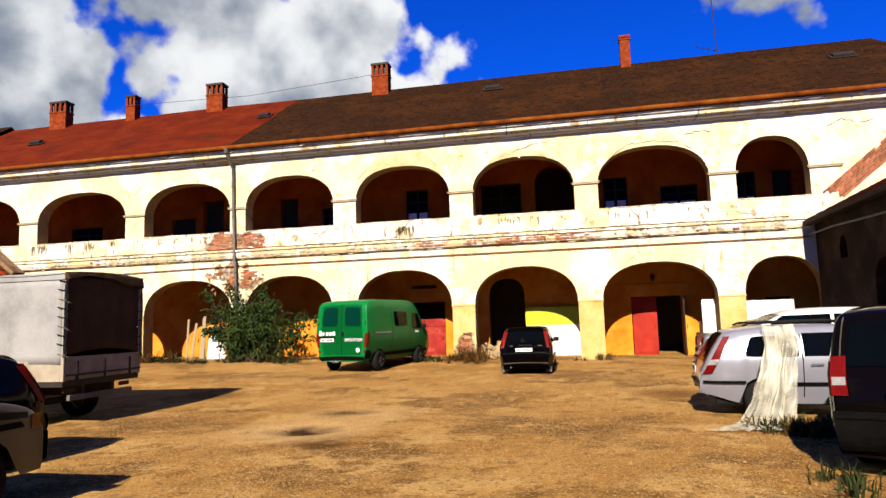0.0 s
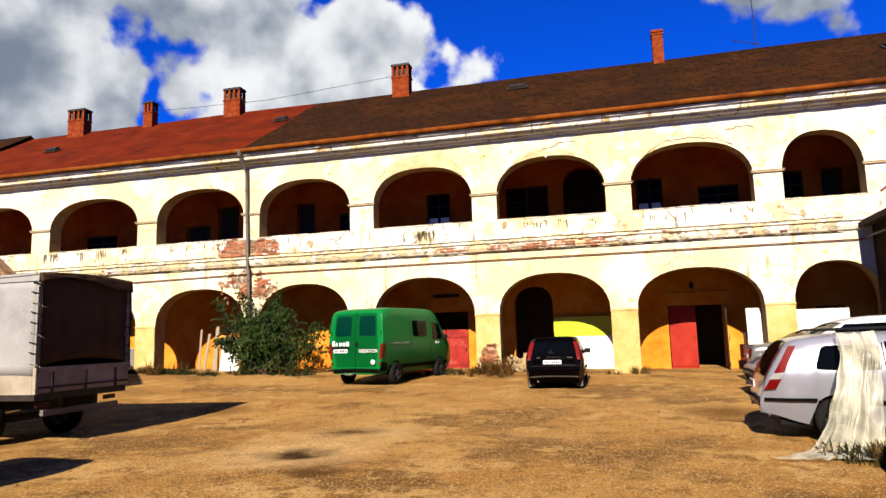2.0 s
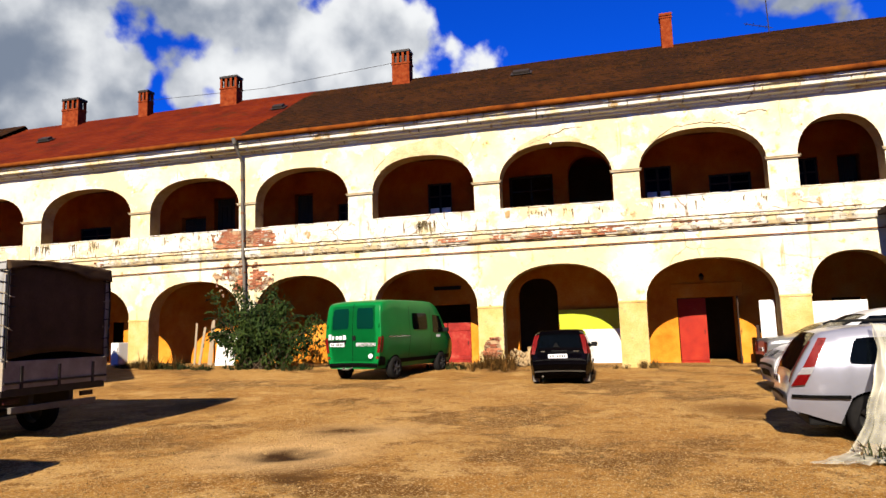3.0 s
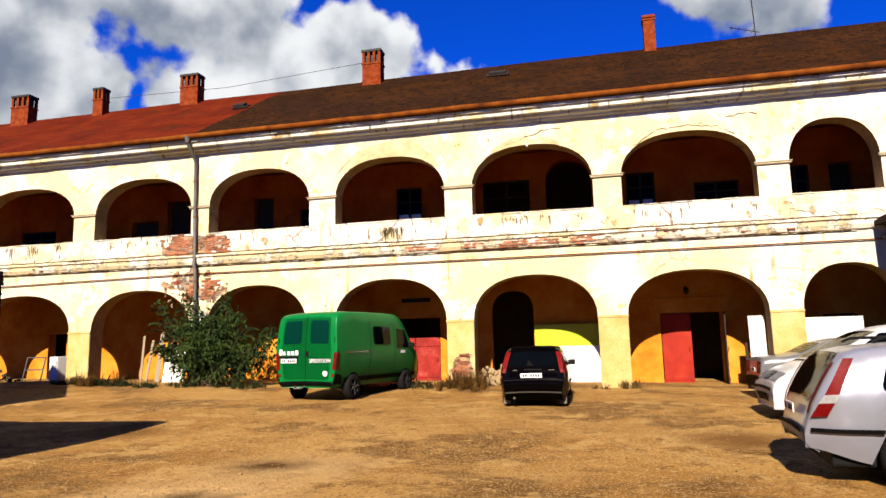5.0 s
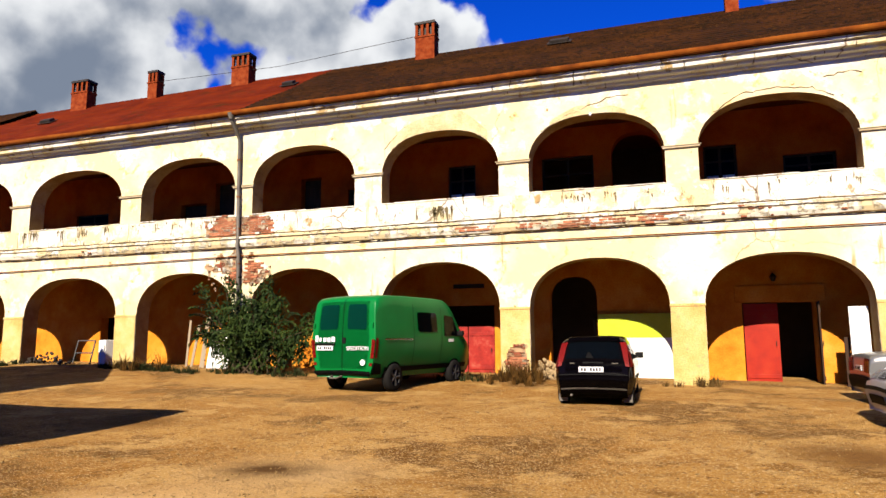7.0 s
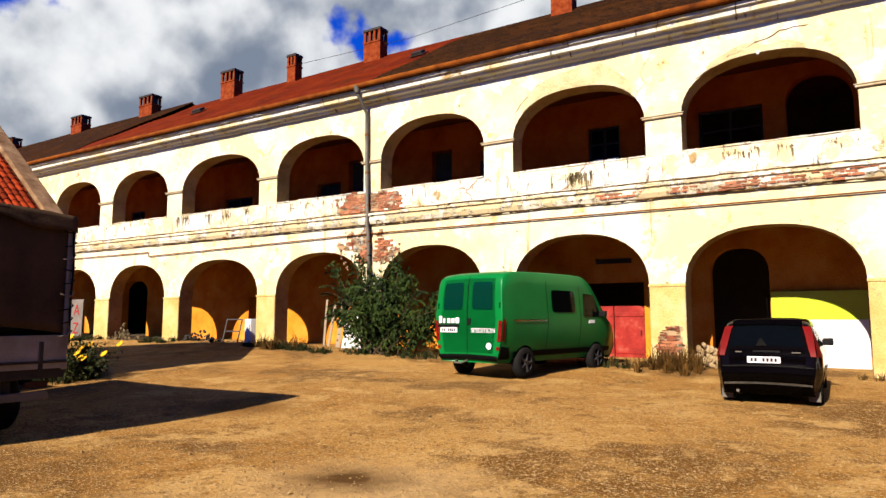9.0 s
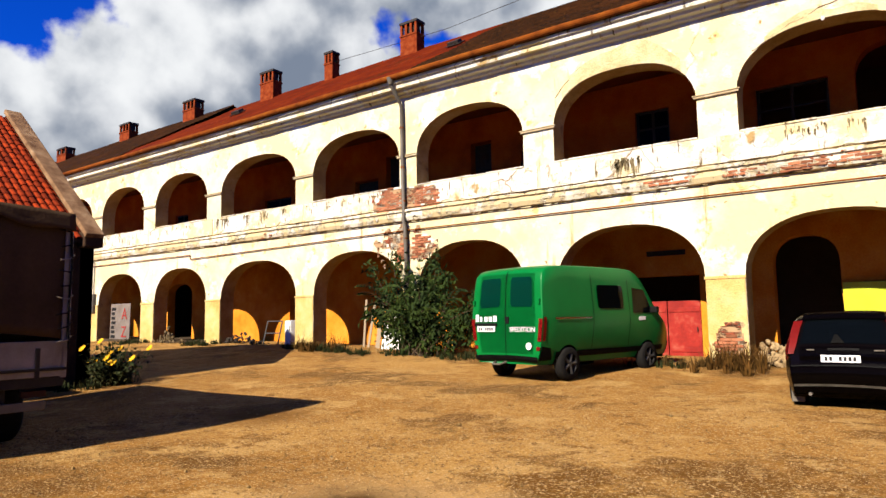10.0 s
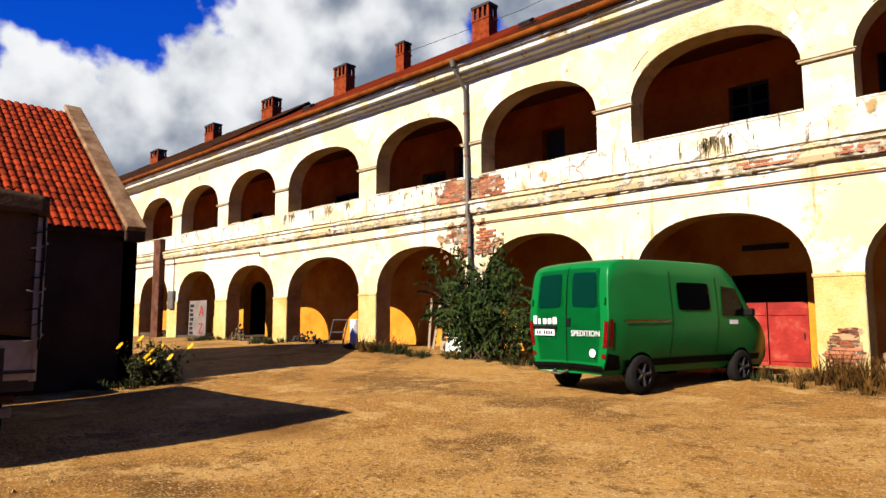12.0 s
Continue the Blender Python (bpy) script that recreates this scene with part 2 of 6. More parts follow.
CHIMNEY = surf("chimney_brick", [rgb(.0598, .0084, .0021), rgb(.1258, .021, .0041), rgb(.1618, .0393, .0103)], 4.0, 0.95, 0.5, 40.0)
STONE = layered("weathered_moulding", [(0, 0, 0, rgb(.34, .275, .15), ONE), (1.4, 0.46, 0.54, rgb(.40, .37, .29), ONE), (2.2, 0.64, 0.70, rgb(.22, .14, .065), (0.5, 1, 1.6)), (4.0, 0.65, 0.70, rgb(.075, .045, .02), (0.5, 1, 2.4)), (7.0, 0.66, 0.72, rgb(.22, .10, .045), ONE)], 0.95, 1.0, 0.05)
GUTTER = surf("rusted_gutter", [rgb(.0425, .0095, .0006), rgb(.1062, .0258, .0018), rgb(.1445, .0435, .0036)], 2.0, 0.9, 0.2, 40.0)
ZINC = surf("weathered_zinc", [rgb(.0562, .0487, .0374), rgb(.1086, .0973, .0786)], 3.0, 0.55, 0.2, 40.0, metal=0.2)
# Dark colour makes the rooms behind the openings look unlit.
DARKROOM = surf("unlit_room_tone", [rgb(.0374, .0262, .015), rgb(.0599, .0412, .0262)], 2.0, 0.95, 0.2)
TIMBER = surf("dark_timber", [rgb(.0187, .0112, .0075), rgb(.0412, .0225, .0131)], 4.0, 0.8, 0.3, squash=(1, 1, 0.2))
REDDOOR = surf("red_door_paint", [rgb(.1447, .0053, .0007), rgb(.1989, .0087, .001), rgb(.217, .0146, .0022)], 2.0, 0.6, 0.2, second=(4.0, 0.64, 0.72, rgb(.1628, .0533, .0138)))
ROOFRED = surf("red_roof_tile", [rgb(.0369, .0032, 0), rgb(.0639, .0062, .0001), rgb(.0834, .0104, .0002)], 0.9, 0.95, 0.5, 16.0, second=(0.5, 0.58, 0.72, rgb(.0233, .0074, .0006)))
ROOFOLD = layered("mossy_roof_tile", [(0, 0, 0, rgb(.0132, .0041, .0003), ONE), (0.5, 0.45, 0.60, rgb(.0233, .007, .0005), ONE), (3.0, 0.52, 0.62, rgb(.0078, .0033, .0003), ONE), (9.0, 0.56, 0.64, rgb(.0404, .0145, .0016), ONE), (14.0, 0.62, 0.68, rgb(.0777, .0307, .0043), ONE), (7.0, 0.60, 0.68, rgb(.0047, .0022, .0003), ONE)], 0.95, 0.8, 0.04)
SHEDTILE = surf("shed_tile", [rgb(.07, .006, .001), rgb(.13, .014, .002), rgb(.18, .026, .005)], 3.6, 0.9, 0.4, 40.0)
GRAVEL = surf("gravel", [rgb(.08, .040, .009), rgb(.19, .118, .040), rgb(.30, .215, .105)], 30.0, 0.95, 0.2)


def island_tint(m):
    """Let the joined lumps of a surface differ in tone from one another."""
    t = m.node_tree
    p = t.nodes["Principled BSDF"]
    geo, rng, hsv = t.nodes.new("ShaderNodeNewGeometry"), t.nodes.new("ShaderNodeMapRange"), t.nodes.new("ShaderNodeHueSaturation")
    rng.inputs["To Min"].default_value, rng.inputs["To Max"].default_value = 0.5, 1.2
    t.links.new(geo.outputs["Random Per Island"], rng.inputs[0])
    t.links.new(rng.outputs[0], hsv.inputs["Value"])
    t.links.new(p.inputs["Base Color"].links[0].from_socket, hsv.inputs["Color"])
    t.links.new(hsv.outputs[0], p.inputs["Base Color"])


# Very dark plaster: the colour itself holds the shade on the shed.
SHEDWALL = surf("shaded_shed_wall", [rgb(.0187, .0097, .0053), rgb(.0337, .0187, .0105)], 1.2, 0.95, 0.5, 20.0)
WHITEBOARD = surf("white_board", [rgb(.4157, .4044, .3706), rgb(.4605, .455, .4325)], 2.0, 0.6, 0.05)


for joined in (GRAVEL, SHEDTILE):
    island_tint(joined)


# ---- mesh helpers ----
def part(name, bm, material, parent=None, label="", smooth=False):
    """Link a bmesh as one mesh object, under a thing or a part if one is given."""
    me = bpy.data.meshes.new(name)
    bm.normal_update()
    bm.to_mesh(me)
    bm.free()
    me.materials.append(material)
    if smooth:
        me.shade_smooth()
    ob = new(name, me)
    if parent:
        ob.parent = parent
    if label:
        ob["label"] = label
    return ob


def slab(x0, x1, y0, y1, z0, z1, bevel=0.0, bm=None):
    """A box between two corners, with worn edges if asked for."""
    own = bmesh.new()
    bmesh.ops.create_cube(own, size=1.0, matrix=Matrix.Translation(((x0 + x1) / 2, (y0 + y1) / 2, (z0 + z1) / 2)) @ Matrix.Diagonal((x1 - x0, y1 - y0, z1 - z0, 1)))
    if bevel:
        bmesh.ops.bevel(own, geom=own.edges[:], offset=bevel, segments=2, affect="EDGES", profile=0.6)
    return join(bm, own)


def join(bm, own):
    if bm is None:
        return own
    me = bpy.data.meshes.new("temp")
    own.to_mesh(me)
    own.free()
    bm.from_mesh(me)
    bpy.data.meshes.remove(me)
    return bm


def tube(points, radius, sides=10, bm=None, caps=True):
    """A round bar along a line of points; radius is one number or one a point."""
    own = bmesh.new()
    pts = [Vector(p) for p in points]
    rings = []
    for i, p in enumerate(pts):
        d = (pts[min(i + 1, len(pts) - 1)] - pts[max(i - 1, 0)]).normalized()
        a = d.cross(Vector((0.31, 0.17, 0.93) if abs(d.z) < 0.9 else (1, 0, 0))).normalized()
        b = d.cross(a)
        r = radius[i] if isinstance(radius, (list, tuple)) else radius
        rings.append([own.verts.new(p + (a * math.cos(k * math.tau / sides) + b * math.sin(k * math.tau / sides)) * r) for k in range(sides)])
    for r0, r1 in zip(rings, rings[1:]):
        for k in range(sides):
            own.faces.new((r0[k], r0[(k + 1) % sides], r1[(k + 1) % sides], r1[k]))
    if caps:
        own.faces.new(rings[0][::-1])
        own.faces.new(rings[-1])
    bmesh.ops.recalc_face_normals(own, faces=own.faces)
    return join(bm, own)


def thing(name, m, label, category, group="", kind=""):
    """An empty at a thing's base, to parent its parts."""
    e = new(name)
    e.matrix_world = m
    return tagged(e, label, category, group, kind)


def smooth01(a, b, v):
    k = min(1.0, max(0.0, (v - a) / (b - a)))
    return k * k * (3 - 2 * k)


POTHOLES = ((-4.9, 10.7, 0.6, 0.10), (-4.8, 13.4, 1.0, 0.06), (-5.5, 12.0, 0.6, 0.03), (-2.6, 13.2, 1.2, 0.03), (-7.6, 13.6, 0.8, 0.03), (2.2, 15.0, 0.9, 0.03))


def lie(x, y):
    """Height of the yard: it rises a little towards the arcade and to the west, with shallow potholes."""
    k = min(1.0, max(0.0, (y - 14.0) / 11.0))
    z = k * (0.22 - 0.016 * min(4.0, max(-24.0, x)))
    for px, py, r, d in POTHOLES:
        q = ((x - px) / (1.5 * r)) ** 2 + ((y - py) / r) ** 2
        if q < 4:
            z -= d * math.exp(-2.2 * q)
    return z


def paved(x):
    """Height of the arcade's floor, which follows the yard."""
    return 0.15 - 0.017 * x


# ---- the yard ----
def make_ground():
    xs = [-400, -150, -70] + [-46 + 0.4 * i for i in range(160)] + [20, 40, 90, 200, 400]
    ys = [-400, -150, -50, -20, -8] + [-4 + 0.3 * i for i in range(108)] + [31, 45, 90, 200, 400]
    me = bpy.data.meshes.new("ground")
    verts = []
    for y in ys:
        for x in xs:
            near = -46 <= x <= 18 and -4 <= y <= 28
            n = (noise.noise((x * 0.35, y * 0.35, 0)) * 0.035 + noise.noise((x * 1.3, y * 1.3, 5)) * 0.016) if near else 0
            verts.append((x, y, lie(x, y) + n))
    w = len(xs)
    faces = [(j * w + i, j * w + i + 1, (j + 1) * w + i + 1, (j + 1) * w + i) for j in range(len(ys) - 1) for i in range(w - 1)]
    me.from_pydata(verts, [], faces)
    me.materials.append(DIRT)
    me.shade_smooth()
    tagged(new("ground", me), "dry brown dirt and gravel yard with shallow potholes", "ground", kind="structure")


make_ground()

# ---- the arcaded building ----
FRONT, BACK, THICK = 25.0, 27.7, 0.62
UPPER = [(-43.3, -39.4), (-38.5, -34.6), (-33.6, -29.8), (-28.85, -24.95), (-24.0, -19.5), (-18.58, -14.52), (-13.82, -9.95), (-9.0, -5.17), (-4.26, -0.42), (0.44, 4.34), (5.22, 7.62)]
LOWER = [(-43.3, -39.4), (-38.3, -34.8), (-33.7, -29.8), (-28.75, -24.9), (-23.92, -19.45), (-18.52, -14.44), (-13.8, -10.03), (-9.02, -5.19), (-4.31, -0.48), (0.40, 4.34), (5.23, 7.75)]
WEST, EAST = -46.0, 13.5


def arch_top(x, xl, xr, spring, crown):
    k = abs((x - (xl + xr) / 2) / ((xr - xl) / 2))
    return spring + (crown - spring) * max(0.0, 1 - k ** 2.4) ** (1 / 2.15)


def pierced(x0, x1, y0, y1, z0, z1, holes, steps=20):
    """A wall from x0 to x1 with holes (xl, xr, bottom, spring, crown) cut right through it; crown == spring is a flat lintel."""
    bm = bmesh.new()

    def quad(*p):
        bm.faces.new([bm.verts.new(q) for q in p])

    cuts, x = [], x0
    for h in sorted(holes):
        if h[0] > x:
            cuts.append((x, h[0], None))
        n = steps if h[4] > h[3] else 1
        edge = [(h[0] + h[1]) / 2 - (h[1] - h[0]) / 2 * math.cos(math.pi * i / n) for i in range(n + 1)]
        cuts += [(a, b, h) for a, b in zip(edge, edge[1:])]
        x = h[1]
    cuts.append((x, x1, None))
    for a, b, h in cuts:
        spans = [((z0, z1), (z0, z1))]
        if h:
            ta, tb = (arch_top(v, *h[:2], *h[3:]) if h[4] > h[3] else h[3] for v in (a, b))
            spans = [((ta, z1), (tb, z1))] + ([((z0, h[2]), (z0, h[2]))] if h[2] > z0 else [])
            quad((a, y0, ta), (a, y1, ta), (b, y1, tb), (b, y0, tb))
            if h[2] > z0:
                quad((a, y0, h[2]), (b, y0, h[2]), (b, y1, h[2]), (a, y1, h[2]))
        for (a0, a1), (b0, b1) in spans:
            quad((a, y0, a0), (b, y0, b0), (b, y0, b1), (a, y0, a1))
            quad((a, y1, a0), (a, y1, a1), (b, y1, b1), (b, y1, b0))
    for h in holes:
        quad((h[0], y0, h[2]), (h[0], y1, h[2]), (h[0], y1, h[3]), (h[0], y0, h[3]))
        quad((h[1], y0, h[2]), (h[1], y0, h[3]), (h[1], y1, h[3]), (h[1], y1, h[2]))
    for v, s in ((x0, 1), (x1, -1)):
        quad(*[(v, y0, z0), (v, y0, z1), (v, y1, z1), (v, y1, z0)][::s])
    quad((x0, y0, z1), (x1, y0, z1), (x1, y1, z1), (x0, y1, z1))
    bmesh.ops.remove_doubles(bm, verts=bm.verts, dist=0.0005)
    return bm


holes = [(a, b, 5.68, 6.62, 7.90) for a, b in UPPER] + [(a, b, -0.2, 2.34, 3.64 if a > 0 else 3.70 if a > -5 else 3.77) for a, b in LOWER]
tagged(part("wall_north", pierced(WEST, EAST, FRONT, FRONT + THICK, 4.3, 9.05, holes[:len(UPPER)]), PLASTER), "cream and yellow lime-plastered upper arcade wall, flaking", "wall", kind="structure")
tagged(part("wall_north_lower", pierced(WEST, EAST, FRONT, FRONT + THICK, -0.2, 4.3, holes[len(UPPER):]), PLASTER), "cream lime-plastered ground arcade wall with broad arches", "wall", kind="structure")
# the arch reveals, picked by facing, get a darker ochre than the front
REVEAL = surf("reveal_ochre", [rgb(.1723, .099, .0259), rgb(.2412, .155, .0516), rgb(.2669, .198, .0948)], 1.2, 0.95, 0.4, 25.0, second=(2.0, 0.60, 0.72, rgb(.1291, .0731, .0301)))
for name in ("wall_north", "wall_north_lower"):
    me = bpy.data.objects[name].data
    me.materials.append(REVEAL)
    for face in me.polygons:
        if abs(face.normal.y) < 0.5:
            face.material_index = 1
# Broken dark tone for strips that draw the ledge's shadow lines.
SHADOWLINE = layered("shadow_line_tone", [(0, 0, 0, rgb(.039, .0225, .009), ONE), (1.1, 0.50, 0.58, rgb(.0898, .0509, .021), ONE), (2.6, 0.56, 0.62, rgb(.1857, .1378, .0659), ONE)])

# openings in the gallery's back walls: left, right, bottom, spring, crown
DOORS_UP = [(-34.4, -33.5, 4.7, 6.9, 6.9), (-31.6, -30.5, 5.9, 6.82, 6.82), (-24.6, -22.85, 5.7, 6.8, 6.8), (-19.1, -17.85, 4.7, 6.9, 6.9), (-17.45, -16.4, 4.7, 7.67, 7.67), (-13.55, -12.7, 4.7, 7.52, 7.52),
            (-11.57, -10.9, 5.9, 6.95, 6.95), (-7.66, -6.66, 5.9, 7.46, 7.46), (-4.35, -2.65, 5.7, 7.44, 7.44), (-2.08, -0.5, 4.7, 7.3, 8.06), (0.70, 1.66, 5.9, 7.36, 7.36), (2.92, 4.34, 5.9, 6.88, 6.88), (5.7, 6.5, 5.7, 7.2, 7.2), (7.1, 7.8, 4.7, 7.2, 7.2)]
DOORS_LOW = [(-32.1, -30.0, 0.6, 2.8, 3.36), (-22.9, -22.0, 0.5, 2.4, 2.4), (-10.8, -9.9, 0.4, 2.6, 2.6), (-7.93, -6.06, 0.3, 2.58, 2.58), (-4.2, -2.69, 0.2, 2.75, 3.45), (1.53, 3.45, 0.1, 2.48, 2.48), (6.5, 7.5, 0.1, 2.3, 2.3)]
tagged(part("wall_gallery", pierced(WEST, EAST, BACK, BACK + 0.4, 4.6, 8.4, DOORS_UP, 14), GALLERY), "ochre back wall of the upper gallery, darkened in colour as shade", "wall", kind="structure")
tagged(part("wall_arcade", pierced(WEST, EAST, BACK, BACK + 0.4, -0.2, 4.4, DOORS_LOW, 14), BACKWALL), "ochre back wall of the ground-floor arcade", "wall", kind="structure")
tagged(part("floor_gallery", slab(WEST, EAST, FRONT + THICK, 31.0, 4.4, 4.6), SHADECEIL), "gallery floor slab", "floor", kind="structure")
tagged(part("ceiling", slab(WEST, EAST, FRONT + THICK, 31.0, 8.4, 8.55), SHADECEIL), "plastered gallery ceiling", "ceiling", kind="structure")
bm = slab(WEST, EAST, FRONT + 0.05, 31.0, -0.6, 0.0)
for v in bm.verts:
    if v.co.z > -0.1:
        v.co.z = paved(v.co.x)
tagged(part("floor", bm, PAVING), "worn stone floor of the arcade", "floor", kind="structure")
tagged(part("wall_inner", slab(WEST, EAST, 31.0, 31.3, -0.3, 9.2), DARKROOM), "inner wall of the rooms, coloured dark as if unlit", "wall", kind="structure")
for i, x in enumerate((WEST, EAST)):
    tagged(part("wall_end", slab(x - 0.2, x + 0.2, FRONT + 0.01, 37.5, -0.3, 9.2), PLASTER), "plain plastered end wall", "wall", kind="structure")


def profile_run(x0, x1, pts, wobble=0.0, step=0.35, seed=1):
    """A moulding of section pts (y, z) along x, its edge a little uneven."""
    bm, rnd = bmesh.new(), random.Random(seed)
    n = max(1, int((x1 - x0) / step))
    rings = []
    for i in range(n + 1):
        d = rnd.uniform(-wobble, wobble)
        rings.append([bm.verts.new((x0 + (x1 - x0) * i / n, y + (d if k not in (0, len(pts) - 1) else 0), z + d * 0.5)) for k, (y, z) in enumerate(pts)])
    for a, b in zip(rings, rings[1:]):
        for k in range(len(pts) - 1):
            bm.faces.new((a[k], b[k], b[k + 1], a[k + 1]))
    bm.faces.new(rings[0])
    bm.faces.new(rings[-1][::-1])
    bmesh.ops.recalc_face_normals(bm, faces=bm.faces)
    return bm


tagged(part("trim_cornice", profile_run(WEST, EAST, [(24.998, 8.62), (24.90, 8.64), (24.88, 8.70), (24.72, 8.72), (24.70, 8.79), (24.56, 8.80), (24.54, 8.93), (24.46, 8.95), (24.46, 9.04), (24.998, 9.06)], 0.012), PARAPET), "weathered plaster cornice under the eaves", "cornice", kind="structure")
tagged(part("trim_course", profile_run(WEST, 7.5, [(24.998, 4.56), (24.93, 4.58), (24.88, 4.70), (24.90, 4.82), (24.84, 4.86), (24.86, 4.93), (24.998, 4.95)], 0.022, 0.09, 3), STONE), "crumbling string course of brick and plaster", "string course", kind="structure")
for k, (z, y) in enumerate(((4.965, 24.845), (4.565, 24.925))):
    rnd = random.Random(60 + k)
    run = [(WEST + 0.4 * i, y + rnd.uniform(-.008, .008), z + rnd.uniform(-.010, .010)) for i in range(int((7.4 - WEST) / 0.4))]
    tagged(part("trim_fillet", tube(run, [rnd.uniform(0.015, 0.023) for _ in run], 6), SHADOWLINE), "dark strip painting in a shadow line along the string course", "moulding", kind="structure")
tagged(part("trim_pipe", tube([(WEST, 24.94, 4.27), (-26.0, 24.94, 4.27), (-25.98, 24.94, 4.10), (-14, 24.94, 4.27), (7.4, 24.94, 4.25)], 0.02, 8), GUTTER), "thin rusty pipe along the wall", "pipe", kind="structure")

# the roof: the west half red, the east half dark and mossy, a darker higher stretch at the far west
EAVE_Y, EAVE_Z, RIDGE_Y, RIDGE_Z = 24.42, 9.12, 31.5, 13.46


def roof_run(x0, x1, lift, hip=0.0):
    """Two slopes of stepped tile courses with an uneven ridge; hip: how far the ridge stops short of the east end."""
    bm = bmesh.new()
    n, m = max(2, int((x1 - x0) / 0.6)), 26
    up = []
    for j in range(m):
        up += [(j / m, 0.035), ((j + 0.96) / m, 0.0)]
    ks = [(0.0, -0.06)] + up + [(1.0, 0.05)]
    line = [(k, o, 1) for k, o in ks] + [(k, o, -1) for k, o in ks[-2::-1]]
    grid = []
    for i in range(n + 1):
        x, row = x0 + (x1 - x0) * i / n, []
        for k, o, s in line:
            y = RIDGE_Y - s * (RIDGE_Y - EAVE_Y) * (1 - k)
            xx = min(x, x1 - hip * k) if hip else x
            sag = noise.noise((xx * 0.13, k * 3.0, 2.0)) * 0.09 * min(1, k * 5) + noise.noise((xx * 1.9, k * 31, 4.0)) * 0.012
            row.append(bm.verts.new((xx, y, EAVE_Z + (RIDGE_Z + lift - EAVE_Z) * k + o + sag)))
        grid.append(row)
    for a, b in zip(grid, grid[1:]):
        for j in range(len(line) - 1):
            bm.faces.new((a[j], b[j], b[j + 1], a[j + 1]))
    bmesh.ops.recalc_face_normals(bm, faces=bm.faces)
    return bm


tagged(part("roof_red", roof_run(-32.2, -14.4, 0.0), ROOFRED), "red clay-tiled roof slope, faded and stained", "roof", kind="structure")
tagged(part("roof_mossy", roof_run(-14.39, 14.2, 0.0, 1.6), ROOFOLD), "dark mossy clay-tiled roof slope", "roof", kind="structure")
tagged(part("roof_far", roof_run(-62.0, -32.21, 0.25), ROOFOLD), "dark tiled roof of the far wing", "roof", kind="structure")
tagged(part("wall_far", slab(-62, WEST - 0.2, FRONT, 37, -0.3, 9.2), PLASTER), "plastered far wing", "wall", kind="structure")
tagged(part("gutter", tube([(WEST + (EAST - WEST) * k / 60, 24.36, 9.12 + 0.025 * noise.noise((k * 0.7, 0, 3))) for k in range(61)], 0.088, 12), GUTTER), "rust-brown eaves gutter", "gutter", kind="structure")

# ---- mouldings, openings and fittings of the arcade ----
CREAM = surf("impost_plaster", [rgb(.2153, .155, .0775), rgb(.3187, .2669, .1723)], 4.0, 0.95, 0.4)
IRONDARK = surf("dark_iron", [rgb(.0112, .0094, .0075), rgb(.0225, .0168, .0131)], 6.0, 0.6, 0.1)
PANE = glass("window_pane", rgb(.0022, .0022, .0022), 0.10)
PANE.node_tree.nodes["Principled BSDF"].inputs["IOR"].default_value = 1.12
PANE.node_tree.nodes["Principled BSDF"].inputs["Specular IOR Level"].default_value = 0.06
LINEN = surf("pale_curtain", [rgb(.2808, .2919, .3033), rgb(.4494, .4605, .4716)], 3.0, 0.9, 0.1)
LIME = surf("lime_green_paint", [rgb(.2527, .3133, .0101), rgb(.3032, .3538, .0151)], 2.0, 0.5, 0.05)
PEELRED = surf("peeling_red_paint", [rgb(.1318, .0054, .0028), rgb(.1894, .0107, .0057), rgb(.2307, .0536, .0317)], 3.0, 0.6, 0.2, spread=(0.35, 0.72))


def wear_band(a, b, z, seed):
    """A narrow impost moulding over a pier, worn at its ends."""
    bm = bmesh.new()
    slab(a - 0.06, b + 0.06, 24.935, 25.02, z - 0.02, z + 0.035, 0.012, bm)
    slab(a - 0.09, b + 0.09, 24.915, 25.02, z + 0.035, z + 0.06, 0.01, bm)
    return bm


def make_piers():
    for i in range(len(UPPER) - 1):
        a, b = UPPER[i][1], UPPER[i + 1][0]
        tagged(part("trim_impost", wear_band(a, b, 6.66, i), CREAM), "worn plaster impost band on a gallery pier", "moulding", kind="structure")
        a, b = LOWER[i][1], LOWER[i + 1][0]
        bm = slab(a + 0.004, b - 0.004, 24.965, 25.0, 0.0, 2.34, 0.012)
        slab(a - 0.02, b + 0.02, 24.945, 25.0, 2.29, 2.36, 0.01, bm)
        tagged(part("trim_pier", bm, PIER), "yellow limewashed pier face with worn foot", "pier", kind="structure")
    tagged(part("trim_impost", wear_band(7.62, 8.6, 6.66, 99), CREAM), "worn plaster impost band on a gallery pier", "moulding", kind="structure")


make_piers()


